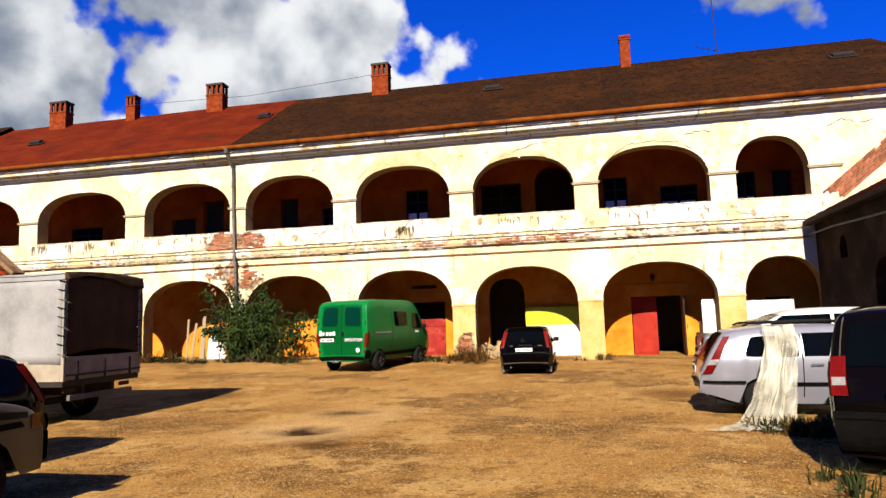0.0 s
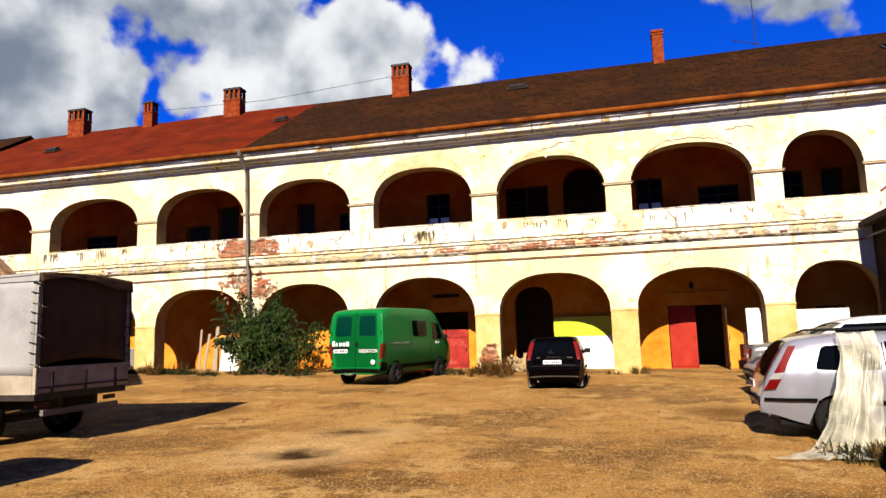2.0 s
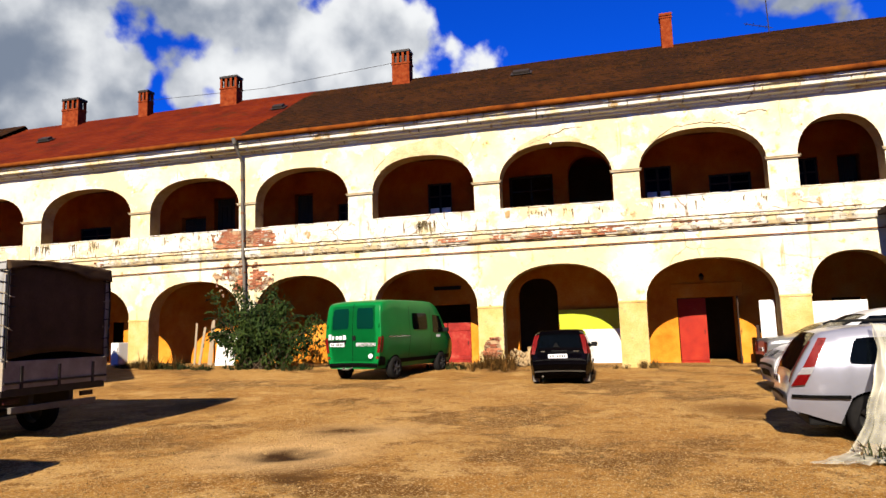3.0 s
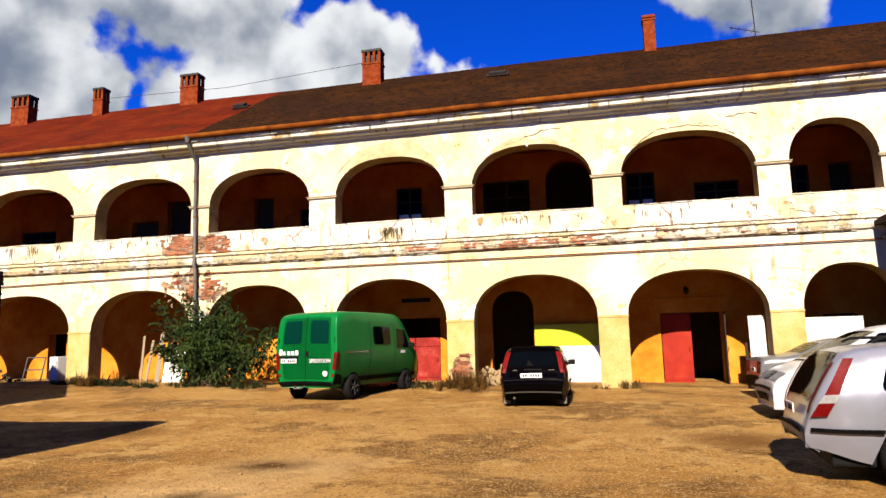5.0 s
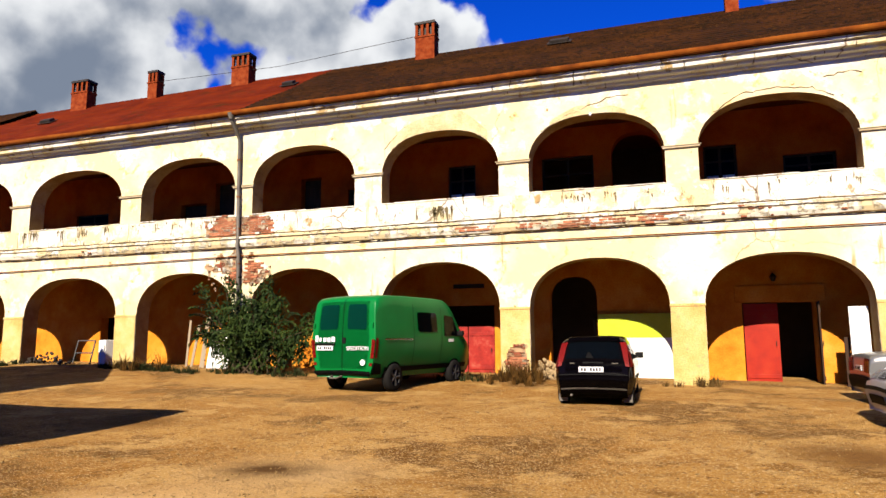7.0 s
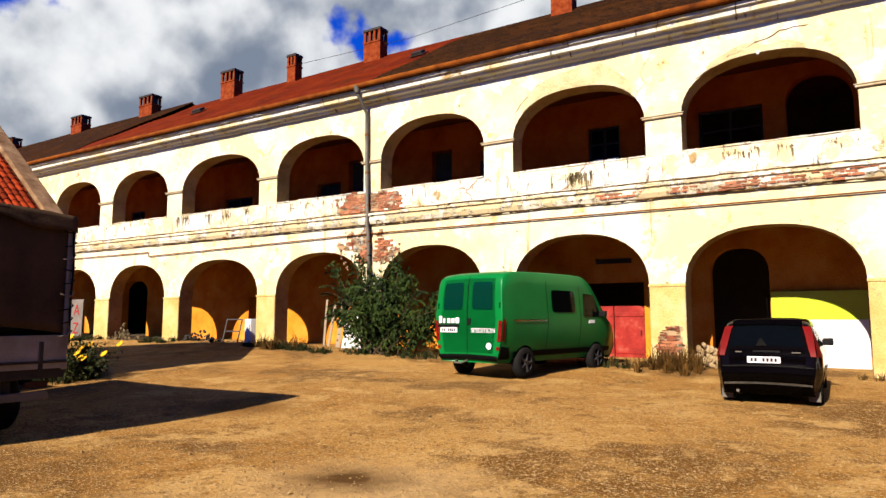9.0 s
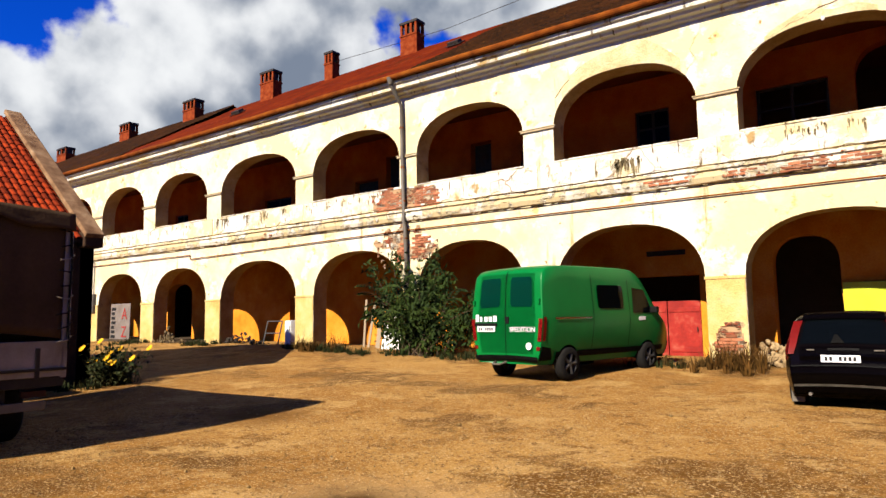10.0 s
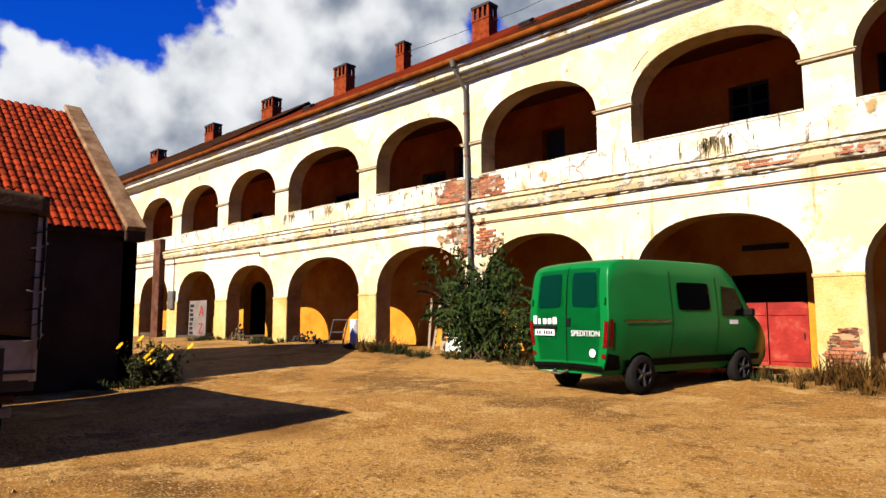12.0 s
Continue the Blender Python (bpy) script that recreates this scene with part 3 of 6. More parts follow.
def make_parapet():
    """The breast-high gallery parapet under each upper arch: flaking white coat with a broken lower edge."""
    rnd = random.Random(5)
    for i, (a, b) in enumerate(UPPER):
        bm = bmesh.new()
        n = 26
        x0, x1 = a - 0.42, b + 0.42
        top, bot = [], []
        for k in range(n + 1):
            x = x0 + (x1 - x0) * k / n
            top.append((x, 5.655 - abs(noise.noise((x * 2.2, 1.0, i))) * 0.05))
            bot.append((x, 4.97 + abs(noise.noise((x * 1.7, 7.0, i))) * 0.28))
        front = [[bm.verts.new((x, 24.978, z)) for x, z in row] for row in (top, bot)]
        rear = [[bm.verts.new((x, 25.005, z)) for x, z in row] for row in (top, bot)]
        for k in range(n):
            bm.faces.new((front[0][k], front[1][k], front[1][k + 1], front[0][k + 1]))
            bm.faces.new((rear[0][k], front[0][k], front[0][k + 1], rear[0][k + 1]))
            bm.faces.new((rear[1][k], rear[1][k + 1], front[1][k + 1], front[1][k]))
        bm.faces.new((front[0][0], rear[0][0], rear[1][0], front[1][0]))
        bm.faces.new((front[0][n], front[1][n], rear[1][n], rear[0][n]))
        tagged(part("trim_parapet", bm, PARAPET), "flaking whitewashed gallery parapet coat", "parapet", kind="structure")
        # ragged coping stones on the sill
        cop = bmesh.new()
        x = a + 0.01
        while x < b - 0.1:
            w = min(rnd.uniform(0.3, 0.8), b - 0.01 - x)
            slab(x, x + w - 0.01, 24.96 + rnd.uniform(0, .03), 25.63, 5.68, 5.70 + rnd.uniform(0.0, 0.03), 0.006, cop)
            x += w
        tagged(part("trim_coping", cop, PARAPET), "chipped plaster coping of the gallery parapet", "coping", kind="structure")


make_parapet()


def window(name, h, y, label, rails=1, curtain=False, glazed=True):
    """A timber window set in a wall opening: frame, mullion, panes, perhaps a curtain."""
    a, b, z0, z1 = h[0], h[1], h[2], h[3]
    w = thing(name, Matrix.Identity(4), label, "window", kind="structure")
    bm = bmesh.new()
    for q in ((a, a + 0.07, z0, z1), (b - 0.07, b, z0, z1), (a, b, z1 - 0.07, z1), (a, b, z0, z0 + 0.07)):
        slab(q[0], q[1], y, y + 0.09, q[2], q[3], 0.008, bm)
    part("window_frame", bm, TIMBER, w)
    mid = (a + b) / 2
    part("mullion", slab(mid - 0.04, mid + 0.04, y + 0.01, y + 0.08, z0 + 0.07, z1 - 0.07, 0.006), TIMBER, w)
    if rails:
        zt = z0 + (z1 - z0) * 0.66
        part("transom", slab(a + 0.07, b - 0.07, y + 0.012, y + 0.075, zt - 0.03, zt + 0.03, 0.006), TIMBER, w)
    if glazed:
        for x0, x1 in ((a + 0.07, mid - 0.04), (mid + 0.04, b - 0.07)):
            part("pane", slab(x0, x1, y + 0.04, y + 0.046, z0 + 0.07, z1 - 0.07), PANE, w)
    if curtain:
        for x0, x1 in ((a + 0.08, mid - 0.06), (mid + 0.06, b - 0.08)):
            bm = bmesh.new()
            n = 12
            rows = [[bm.verts.new((x0 + (x1 - x0) * k / n, y + 0.025 + 0.008 * math.sin(k * 1.9), z)) for k in range(n + 1)] for z in (z0 + 0.08, z0 + (z1 - z0) * 0.36)]
            for k in range(n):
                bm.faces.new((rows[0][k], rows[0][k + 1], rows[1][k + 1], rows[1][k]))
            part("curtain", bm, LINEN, w, "pale net half-curtain")
    return w


def plank_door(name, a, b, y, z0, z1, mat, label, planks=5):
    """A door leaf of upright planks with ledges and a handle."""
    d = thing(name, Matrix.Identity(4), label, "door", kind="structure")
    w = (b - a) / planks
    for k in range(planks):
        part("plank", slab(a + w * k + 0.004, a + w * (k + 1) - 0.004, y, y + 0.045, z0, z1, 0.006), mat, d)
    for z in (z0 + 0.22, z1 - 0.25):
        part("ledge", slab(a + 0.03, b - 0.03, y - 0.022, y, z - 0.06, z + 0.06, 0.008), mat, d)
    part("handle", tube([(b - 0.1, y - 0.05, (z0 + z1) / 2 - 0.07), (b - 0.1, y - 0.06, (z0 + z1) / 2 + 0.07)], 0.012, 8), IRONDARK, d)
    return d


for i, h in enumerate(DOORS_UP):
    if h[4] > h[3]:
        continue
    tall = h[2] < 5
    if tall:
        plank_door(f"door_{i + 1}", h[0] + 0.06, h[1] - 0.06, BACK + 0.2, h[2], h[3] - 0.06, TIMBER, "dark timber plank door in the gallery", 4)
    else:
        window(f"window_{i + 1}", h, BACK + 0.1, "old dark timber casement window in the gallery", 1, i in (7, 10, 11, 12), i not in (3, 8))

# red gate behind the van, red gate beside it standing half open
tagged(part("trim_lintel", slab(1.34, 3.74, BACK - 0.05, BACK, 2.49, 2.98, 0.02), BACKWALL), "plain plastered door surround", "lintel", kind="structure")
plank_door("door_20", 1.56, 2.50, BACK + 0.06, 0.10, 2.44, REDDOOR, "faded red gate leaf, shut", 1)
leaf = plank_door("door_21", 0.0, 0.92, 0.0, 0.10, 2.44, TIMBER, "dark red gate leaf standing open", 5)
leaf.matrix_world = pose(3.42, BACK - 0.9, 0, 0, 0, 82)
plank_door("door_22", -7.90, -7.02, BACK + 0.08, 0.28, 1.86, PEELRED, "peeling red gate leaf, shut", 1)
plank_door("door_23", -7.00, -6.09, BACK + 0.08, 0.28, 1.86, PEELRED, "peeling red gate leaf, shut", 1)
tagged(part("ventilation_grille", slab(-7.5, -6.4, BACK - 0.03, BACK, 3.15, 3.3, 0.01), IRONDARK), "dark rectangular vent slot in ochre wall", "vent")


def board(name, a, b, y, z0, z1, mat, label, lean=0.0, category="board"):
    """A flat sheet leaning on a wall, with a worn rim."""
    e = thing(name, Matrix.Translation((0, y, z0)) @ Matrix.Rotation(-lean, 4, "X"), label, category)
    part("panel", slab(a, b, 0, 0.03, 0, z1 - z0, 0.006), mat, e)
    return e


sheet = board("painted_hoarding", -2.66, -0.48, BACK - 0.14, 0.18, 2.20, WHITEBOARD, "white hoarding panel with a lime-green top band", 0.0)
part("band", slab(-2.66, -0.48, -0.006, 0, 1.28, 2.02, 0.001), LIME, sheet, "lime-green painted top band")
board("leaning_board", 3.88, 4.33, 25.75, 0.1, 2.24, WHITEBOARD, "white panel leaning by the gate arch", 0.02)
board("dark_panel", 3.80, 3.92, 26.1, 0.1, 1.45, TIMBER, "dark plank leaning beside the gate", 0.03)
board("white_barrier", 5.26, 6.95, 25.72, 0.06, 2.14, WHITEBOARD, "white board closing the narrow end arch", 0.0)


# drainpipe with brackets, on its stained strip of wall
def make_drainpipe():
    d = thing("drainpipe", Matrix.Identity(4), "grey zinc drainpipe running down from the eaves", "drainpipe")
    part("pipe", tube([(-14.34, 24.40, 9.02), (-14.34, 24.42, 8.85), (-14.33, 24.74, 8.50), (-14.32, 24.88, 8.3), (-14.30, 24.88, 6.6), (-14.24, 24.86, 4.9), (-14.22, 24.80, 4.6), (-14.20, 24.86, 4.3), (-14.16, 24.88, 2.2), (-14.16, 24.88, 0.45)], 0.062, 12), ZINC, d, smooth=True)
    part("hopper", tube([(-14.34, 24.37, 8.90), (-14.34, 24.37, 9.12)], [0.07, 0.13], 12), ZINC, d)
    for x, z in ((-14.32, 7.6), (-14.29, 6.3), (-14.25, 5.2), (-14.19, 4.0), (-14.17, 3.0)):
        part("bracket", tube([(x, 24.88, z - 0.025), (x, 24.88, z + 0.025)], 0.078, 12), GUTTER, d)
        part("stay", slab(x - 0.012, x + 0.012, 24.93, 25.0, z - 0.012, z + 0.012), GUTTER, d)


make_drainpipe()


def make_chimney(x, y, w, z0, z1, slots):
    """A brick stack with a corbelled cap and upright smoke slots."""
    c = thing("chimney", pose(x, y, z0), "weathered red brick chimney with smoke slots" if slots else "slender weathered red brick chimney", "chimney", "chimneys on the roof ridge")
    h, d = z1 - z0, 0.36 + 0.22 * w
    low = h * (0.70 if slots else 0.93)
    part("shaft", slab(-w / 2, w / 2, -d / 2, d / 2, 0, low, 0.02), CHIMNEY, c)
    if slots:
        part("flue", slab(-w / 2 + 0.12, w / 2 - 0.12, -d / 2 + 0.14, d / 2 - 0.14, low, h - 0.12), IRONDARK, c)
        n = slots + 1
        for k in range(n):
            px = -w / 2 + 0.06 + (w - 0.12) * k / (n - 1)
            for py in (-d / 2 + 0.06, d / 2 - 0.06):
                part("pillar", slab(px - 0.06, px + 0.06, py - 0.06, py + 0.06, low, h - 0.12, 0.01), CHIMNEY, c)
    part("collar", slab(-w / 2 - 0.03, w / 2 + 0.03, -d / 2 - 0.03, d / 2 + 0.03, low - 0.1, low - 0.02, 0.015), CHIMNEY, c)
    part("cap", slab(-w / 2 - 0.03, w / 2 + 0.03, -d / 2 - 0.03, d / 2 + 0.03, h - 0.12, h, 0.02), IRONDARK if slots else CHIMNEY, c)


for x, w, top, slots in ((2.15, 0.46, 14.72, 0), (-9.74, 0.86, 14.76, 3), (-18.9, 0.94, 14.7, 3), (-24.0, 0.56, 14.6, 2), (-28.6, 1.05, 14.7, 3), (-35.7, 1.2, 14.6, 3), (-43.0, 1.2, 14.55, 3), (-51.8, 1.4, 14.35, 2)):
    make_chimney(x, 31.2, w, 12.75, top, slots)

aerial = thing("roof_aerial", pose(6.2, 31.4, 13.2), "thin bent metal aerial on the ridge", "aerial")
part("mast", tube([(0, 0, 0), (-0.03, 0, 1.4), (-0.08, 0, 3.0)], 0.022, 6), IRONDARK, aerial)
part("boom", tube([(-0.95, 0, 0.75), (0.15, 0, 0.40)], 0.016, 6), IRONDARK, aerial)
for k in range(4):
    part("element", tube([(-0.85 + 0.25 * k, -0.18, 0.72 - 0.08 * k), (-0.85 + 0.25 * k, 0.18, 0.72 - 0.08 * k)], 0.01, 5), IRONDARK, aerial)


def hatch(x, k, w):
    """A small dark roof vent lying on the slope, k of the way up."""
    m = pose(x, EAVE_Y + (RIDGE_Y - EAVE_Y) * k, EAVE_Z + (RIDGE_Z - EAVE_Z) * k + 0.05, 33)
    v = thing("roof_vent", m, "small dark tin vent lying on the roof tiles", "roof vent", "roof vents")
    part("lid", slab(-w / 2, w / 2, -0.16, 0.16, 0.02, 0.14, 0.02), IRONDARK, v)
    part("flashing", slab(-w / 2 - 0.1, w / 2 + 0.1, -0.24, 0.24, 0, 0.03, 0.005), IRONDARK, v)


for q in ((-3.9, 0.72, 0.7), (10.4, 0.62, 0.8), (-14.9, 0.62, 0.5), (-27.2, 0.52, 0.6)):
    hatch(*q)

# bulb holder on a gallery arch, lantern in the gate arch
lamp = thing("wall_lamp", pose(-2.4, 24.9, 7.86), "small white lamp fixed over a gallery arch", "lamp")
part("arm", tube([(0, 0.12, 0.02), (0, 0, 0.03), (0, -0.04, 0)], 0.012, 6), ZINC, lamp)
part("bulb", tube([(0, -0.04, 0.02), (0, -0.05, -0.03), (0, -0.06, -0.07)], [0.025, 0.045, 0.02], 8), WHITEBOARD, lamp)
lantern = thing("hanging_lantern", pose(2.4, BACK - 0.12, 3.2), "dark iron lantern fixed high on the wall", "lantern")
part("bracket", tube([(0, 0.12, 0.12), (0, 0, 0.12)], 0.015, 6), IRONDARK, lantern)
part("cage", tube([(0, 0, -0.12), (0, 0, 0.02), (0, 0, 0.12)], [0.05, 0.09, 0.03], 8), IRONDARK, lantern)


HOODPATCH = surf("patch_limewash", [rgb(.27, .20, .09), rgb(.34, .28, .15), rgb(.38, .34, .22)], 1.6, 0.95, 0.5, 25.0)


# patched plaster hoods and cracks over the arches
def make_hood(a, b, spring, crown, x0, x1, t0, t1, seed):
    """A raised patch of newer plaster following an arch, ragged along its top."""
    bm, n = bmesh.new(), 24
    lo, hi, lob, hib = [], [], [], []
    for k in range(n + 1):
        x = x0 + (x1 - x0) * k / n
        z = arch_top(x, a, b, spring, crown) + 0.06
        t = t0 + (t1 - t0) * (0.5 + 0.5 * noise.noise((x * 1.6, seed, 0.5))) * min(1, 4 * k / n, 4 * (n - k) / n)
        lo.append(bm.verts.new((x, 24.985, z)))
        hi.append(bm.verts.new((x, 24.985, z + t)))
        hib.append(bm.verts.new((x, 25.0, z + t + 0.01)))
        lob.append(bm.verts.new((x, 25.0, z - 0.01)))
    for k in range(n):
        bm.faces.new((lo[k], lo[k + 1], hi[k + 1], hi[k]))
        bm.faces.new((hi[k], hi[k + 1], hib[k + 1], hib[k]))
        bm.faces.new((lob[k], lob[k + 1], lo[k + 1], lo[k]))
    tagged(part("trim_patch", bm, HOODPATCH), "patch of newer yellow plaster over an arch", "plaster patch", kind="structure")


make_hood(-9.0, -5.17, 6.62, 7.84, -8.7, -5.5, 0.30, 0.75, 3.0)
make_hood(-4.26, -0.42, 6.62, 7.84, -3.6, -1.4, 0.1, 0.45, 8.0)
CRACK = surf("crack_shadow_grit", [rgb(.0599, .0374, .0225), rgb(.1048, .0711, .0412)], 8.0, 1.0, 0.3)


def make_crack(points, seed, r=0.014):
    rnd, pts = random.Random(seed), []
    for (x0, z0), (x1, z1) in zip(points, points[1:]):
        n = max(2, int(math.hypot(x1 - x0, z1 - z0) / 0.12))
        for k in range(n):
            pts.append((x0 + (x1 - x0) * k / n + rnd.uniform(-.03, .03), 24.995, z0 + (z1 - z0) * k / n + rnd.uniform(-.03, .03)))
    tagged(part("trim_crack", tube(pts, [r * rnd.uniform(0.4, 1.2) for _ in pts], 5), CRACK), "jagged crack with broken plaster edges", "crack", kind="structure")


make_crack([(0.9, 7.55), (1.5, 7.98), (2.5, 8.08), (3.3, 7.95), (3.9, 7.6)], 1)
make_crack([(-3.9, 7.5), (-3.3, 7.85), (-2.6, 8.1), (-1.8, 8.35), (-1.2, 8.3)], 2)
make_crack([(3.6, 8.2), (4.2, 8.3), (4.6, 8.2)], 3)
make_crack([(-8.9, 7.5), (-8.5, 7.9), (-7.9, 8.3)], 4)
make_crack([(2.6, 5.2), (3.1, 5.45), (3.7, 5.4), (4.3, 5.55)], 5)
make_crack([(5.24, 5.6), (5.22, 5.2), (5.3, 4.95)], 6)
make_crack([(8.3, 8.1), (8.8, 8.3), (9.3, 8.1), (9.9, 8.25)], 7)
make_crack([(-4.2, 5.5), (-3.4, 5.3), (-2.9, 5.45), (-2.0, 5.2), (-1.2, 5.4)], 8)


# soot-dark drip stains under the parapet edge, thin crusts with ragged ends
CRUST = surf("black_lichen_crust", [rgb(.0562, .0412, .0187), rgb(.1572, .1236, .0636)], 8.0, 1.0, 0.4)


def make_drips(x0, x1, z, n, seed, long=0.25):
    rnd, bm = random.Random(seed), bmesh.new()
    for _ in range(n):
        x, w, l = rnd.uniform(x0, x1), rnd.uniform(0.015, 0.05), long * rnd.uniform(0.12, 1.0) ** 1.6
        if noise.noise((x * 1.9, seed, 0.3)) < -0.05:
            continue
        t = z - abs(rnd.gauss(0, 0.10))
        v = [bm.verts.new(p) for p in ((x, 24.973, t + rnd.uniform(-.03, .03)), (x + w, 24.973, t), (x + w * rnd.uniform(.6, 1.2), 24.973, t - l * rnd.uniform(.4, .7)), (x + w * rnd.uniform(.3, .7), 24.973, t - l), (x - w * rnd.uniform(-.2, .2), 24.973, t - l * rnd.uniform(.3, .6)))]
        bm.faces.new(v)
    bmesh.ops.recalc_face_normals(bm, faces=bm.faces)
    bmesh.ops.solidify(bm, geom=bm.faces[:], thickness=0.003)
    tagged(part("trim_stain", bm, CRUST), "black lichen streaks running down the parapet", "stain", kind="structure")


make_drips(-7.4, -5.2, 5.5, 170, 1, 0.46)
make_drips(-24.3, -20.0, 5.66, 190, 2, 0.46)
make_drips(-3.9, -0.8, 5.6, 80, 3, 0.26)
make_drips(-13.6, -10.2, 5.62, 60, 4, 0.24)
make_drips(0.6, 4.2, 5.6, 50, 5, 0.24)
make_drips(-19.5, -15.0, 5.64, 60, 6, 0.26)
make_drips(-33.5, -25.0, 5.64, 90, 7, 0.24)


# ---- the east wing, ruined, its shade put into the wall colour ----
RUIN = surf("shaded_ruin_plaster", [rgb(.009, .0039, .0013), rgb(.021, .0095, .0036), rgb(.045, .0275, .0157)], 0.9, 0.95, 0.6, 14.0)
tagged(part("wall_east", pierced(-25.0, -9.0, 7.62, 8.1, -0.2, 4.75, [(-22.9, -22.3, 3.3, 3.5, 4.0), (-20.5, -18.9, 0.2, 2.4, 3.1), (-15.5, -14.1, 0.2, 2.3, 2.3)], 10), RUIN), "ruined plastered wall of the side wing, shade in its dark colour", "wall", kind="structure")
bpy.data.objects["wall_east"].matrix_world = Matrix(((0, 1, 0, 0), (-1, 0, 0, 0), (0, 0, 1, 0), (0, 0, 0, 1)))
bm = bmesh.new()
for k in range(14):
    z = 4.78 + 0.17 * k
    slab(7.30 + 0.35 * k, 7.75 + 0.35 * k, 9.0, 24.9, z, z + 0.06, 0.01, bm)
tagged(part("roof_east", bm, ROOFRED), "sagging tiled lean-to roof of the side wing", "roof", kind="structure")
tagged(part("trim_eaves_east", slab(7.2, 7.5, 9.0, 24.9, 4.62, 4.77, 0.02), TIMBER), "rotten dark eaves board", "eaves", kind="structure")
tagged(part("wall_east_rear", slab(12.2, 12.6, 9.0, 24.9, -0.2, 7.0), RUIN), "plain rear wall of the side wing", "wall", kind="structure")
tagged(part("cable", tube([(7.4, 24.9, 4.3), (7.35, 22.5, 4.28), (7.3, 19.5, 4.15), (7.3, 12.0, 3.9)], 0.03, 6), ZINC), "grey cable sagging along the ruined wall", "cable")


# ---- the shed on the west side ----
SHED_X, SHED_N, SHED_S, SHED_EZ, RX, RZ = -16.45, 16.3, 7.0, 3.55, -20.95, 7.1
tagged(part("wall_shed", slab(SHED_X - 0.35, SHED_X, SHED_S, SHED_N, -0.2, SHED_EZ), SHEDWALL), "weathered plaster wall of the shed, shade in its dark colour", "wall", kind="structure")


def make_gable(y0, y1, rise, mat, name, label):
    bm = bmesh.new()
    pts = [(SHED_X, -0.2), (SHED_X, SHED_EZ + rise), (RX, RZ + rise), (2 * RX - SHED_X, SHED_EZ + rise), (2 * RX - SHED_X, -0.2)]
    a, b = [bm.verts.new((x, y0, z)) for x, z in pts], [bm.verts.new((x, y1, z)) for x, z in pts]
    bm.faces.new(a), bm.faces.new(b[::-1])
    for k in range(5):
        bm.faces.new((a[k], b[k], b[(k + 1) % 5], a[(k + 1) % 5]))
    bmesh.ops.recalc_face_normals(bm, faces=bm.faces)
    tagged(part(name, bm, mat), label, "wall", kind="structure")


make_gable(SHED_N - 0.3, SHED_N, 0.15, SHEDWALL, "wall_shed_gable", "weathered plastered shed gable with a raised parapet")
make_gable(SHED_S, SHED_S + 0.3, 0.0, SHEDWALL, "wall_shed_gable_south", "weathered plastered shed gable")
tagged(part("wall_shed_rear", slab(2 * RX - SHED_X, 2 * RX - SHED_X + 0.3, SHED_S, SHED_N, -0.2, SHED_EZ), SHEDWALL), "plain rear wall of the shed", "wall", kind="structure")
PARAPETCAP = surf("parapet_mortar", [rgb(.0741, .037, .0165), rgb(.1564, .0906, .0453), rgb(.2471, .1648, .0906)], 2.5, 0.95, 0.6)


def slope_m(x, z):
    """The pose of the shed's east slope: local x runs down it, y along it, z off it."""
    ang = math.atan2(RZ - SHED_EZ, SHED_X - RX)
    return Matrix.Translation((x, 0, z)) @ Matrix.Rotation(ang, 4, "Y")


SLOPE = math.hypot(SHED_X - RX, RZ - SHED_EZ)
cap = part("trim_shed_coping", slab(-0.1, SLOPE + 0.35, SHED_N - 0.38, SHED_N + 0.04, 0.10, 0.22, 0.03), PARAPETCAP)
cap.matrix_world = slope_m(RX, RZ)
tagged(cap, "mortared sloping coping on the shed gable", "coping", kind="structure")
kneeler = part("trim_kneeler", slab(SHED_X - 0.25, SHED_X + 0.33, SHED_N - 0.38, SHED_N + 0.05, SHED_EZ - 0.35, SHED_EZ + 0.02, 0.04), SHEDWALL)
tagged(kneeler, "corbelled kneeler stone at the shed eaves", "kneeler", kind="structure")
deck = part("roof_shed", slab(-0.05, SLOPE + 0.3, SHED_S, SHED_N - 0.3, -0.08, 0.0), TIMBER)
deck.matrix_world = slope_m(RX, RZ)
tagged(deck, "bright red clay-tiled shed roof slope", "roof", kind="structure")
back = part("roof_shed_west", slab(2 * RX - SHED_X - 0.2, RX + 0.05, SHED_S, SHED_N - 0.3, 0, 0.1), SHEDTILE)
back.matrix_world = Matrix.Translation((RX, 0, RZ - 0.08)) @ Matrix.Rotation(-math.atan2(RZ - SHED_EZ, SHED_X - RX), 4, "Y") @ Matrix.Translation((-RX, 0, 0))
tagged(back, "far red-tiled slope of the shed roof", "roof", kind="structure")


# ---- unseen plain walls added around the walk, blocking low sky and darkening reflections ----
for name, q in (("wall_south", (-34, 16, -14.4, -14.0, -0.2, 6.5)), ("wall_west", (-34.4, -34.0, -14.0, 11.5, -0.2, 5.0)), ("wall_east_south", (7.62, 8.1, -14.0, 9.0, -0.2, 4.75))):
    tagged(part(name, slab(*q), RUIN), "unseen plain wall added to close the yard and block low sky", "wall", kind="structure")


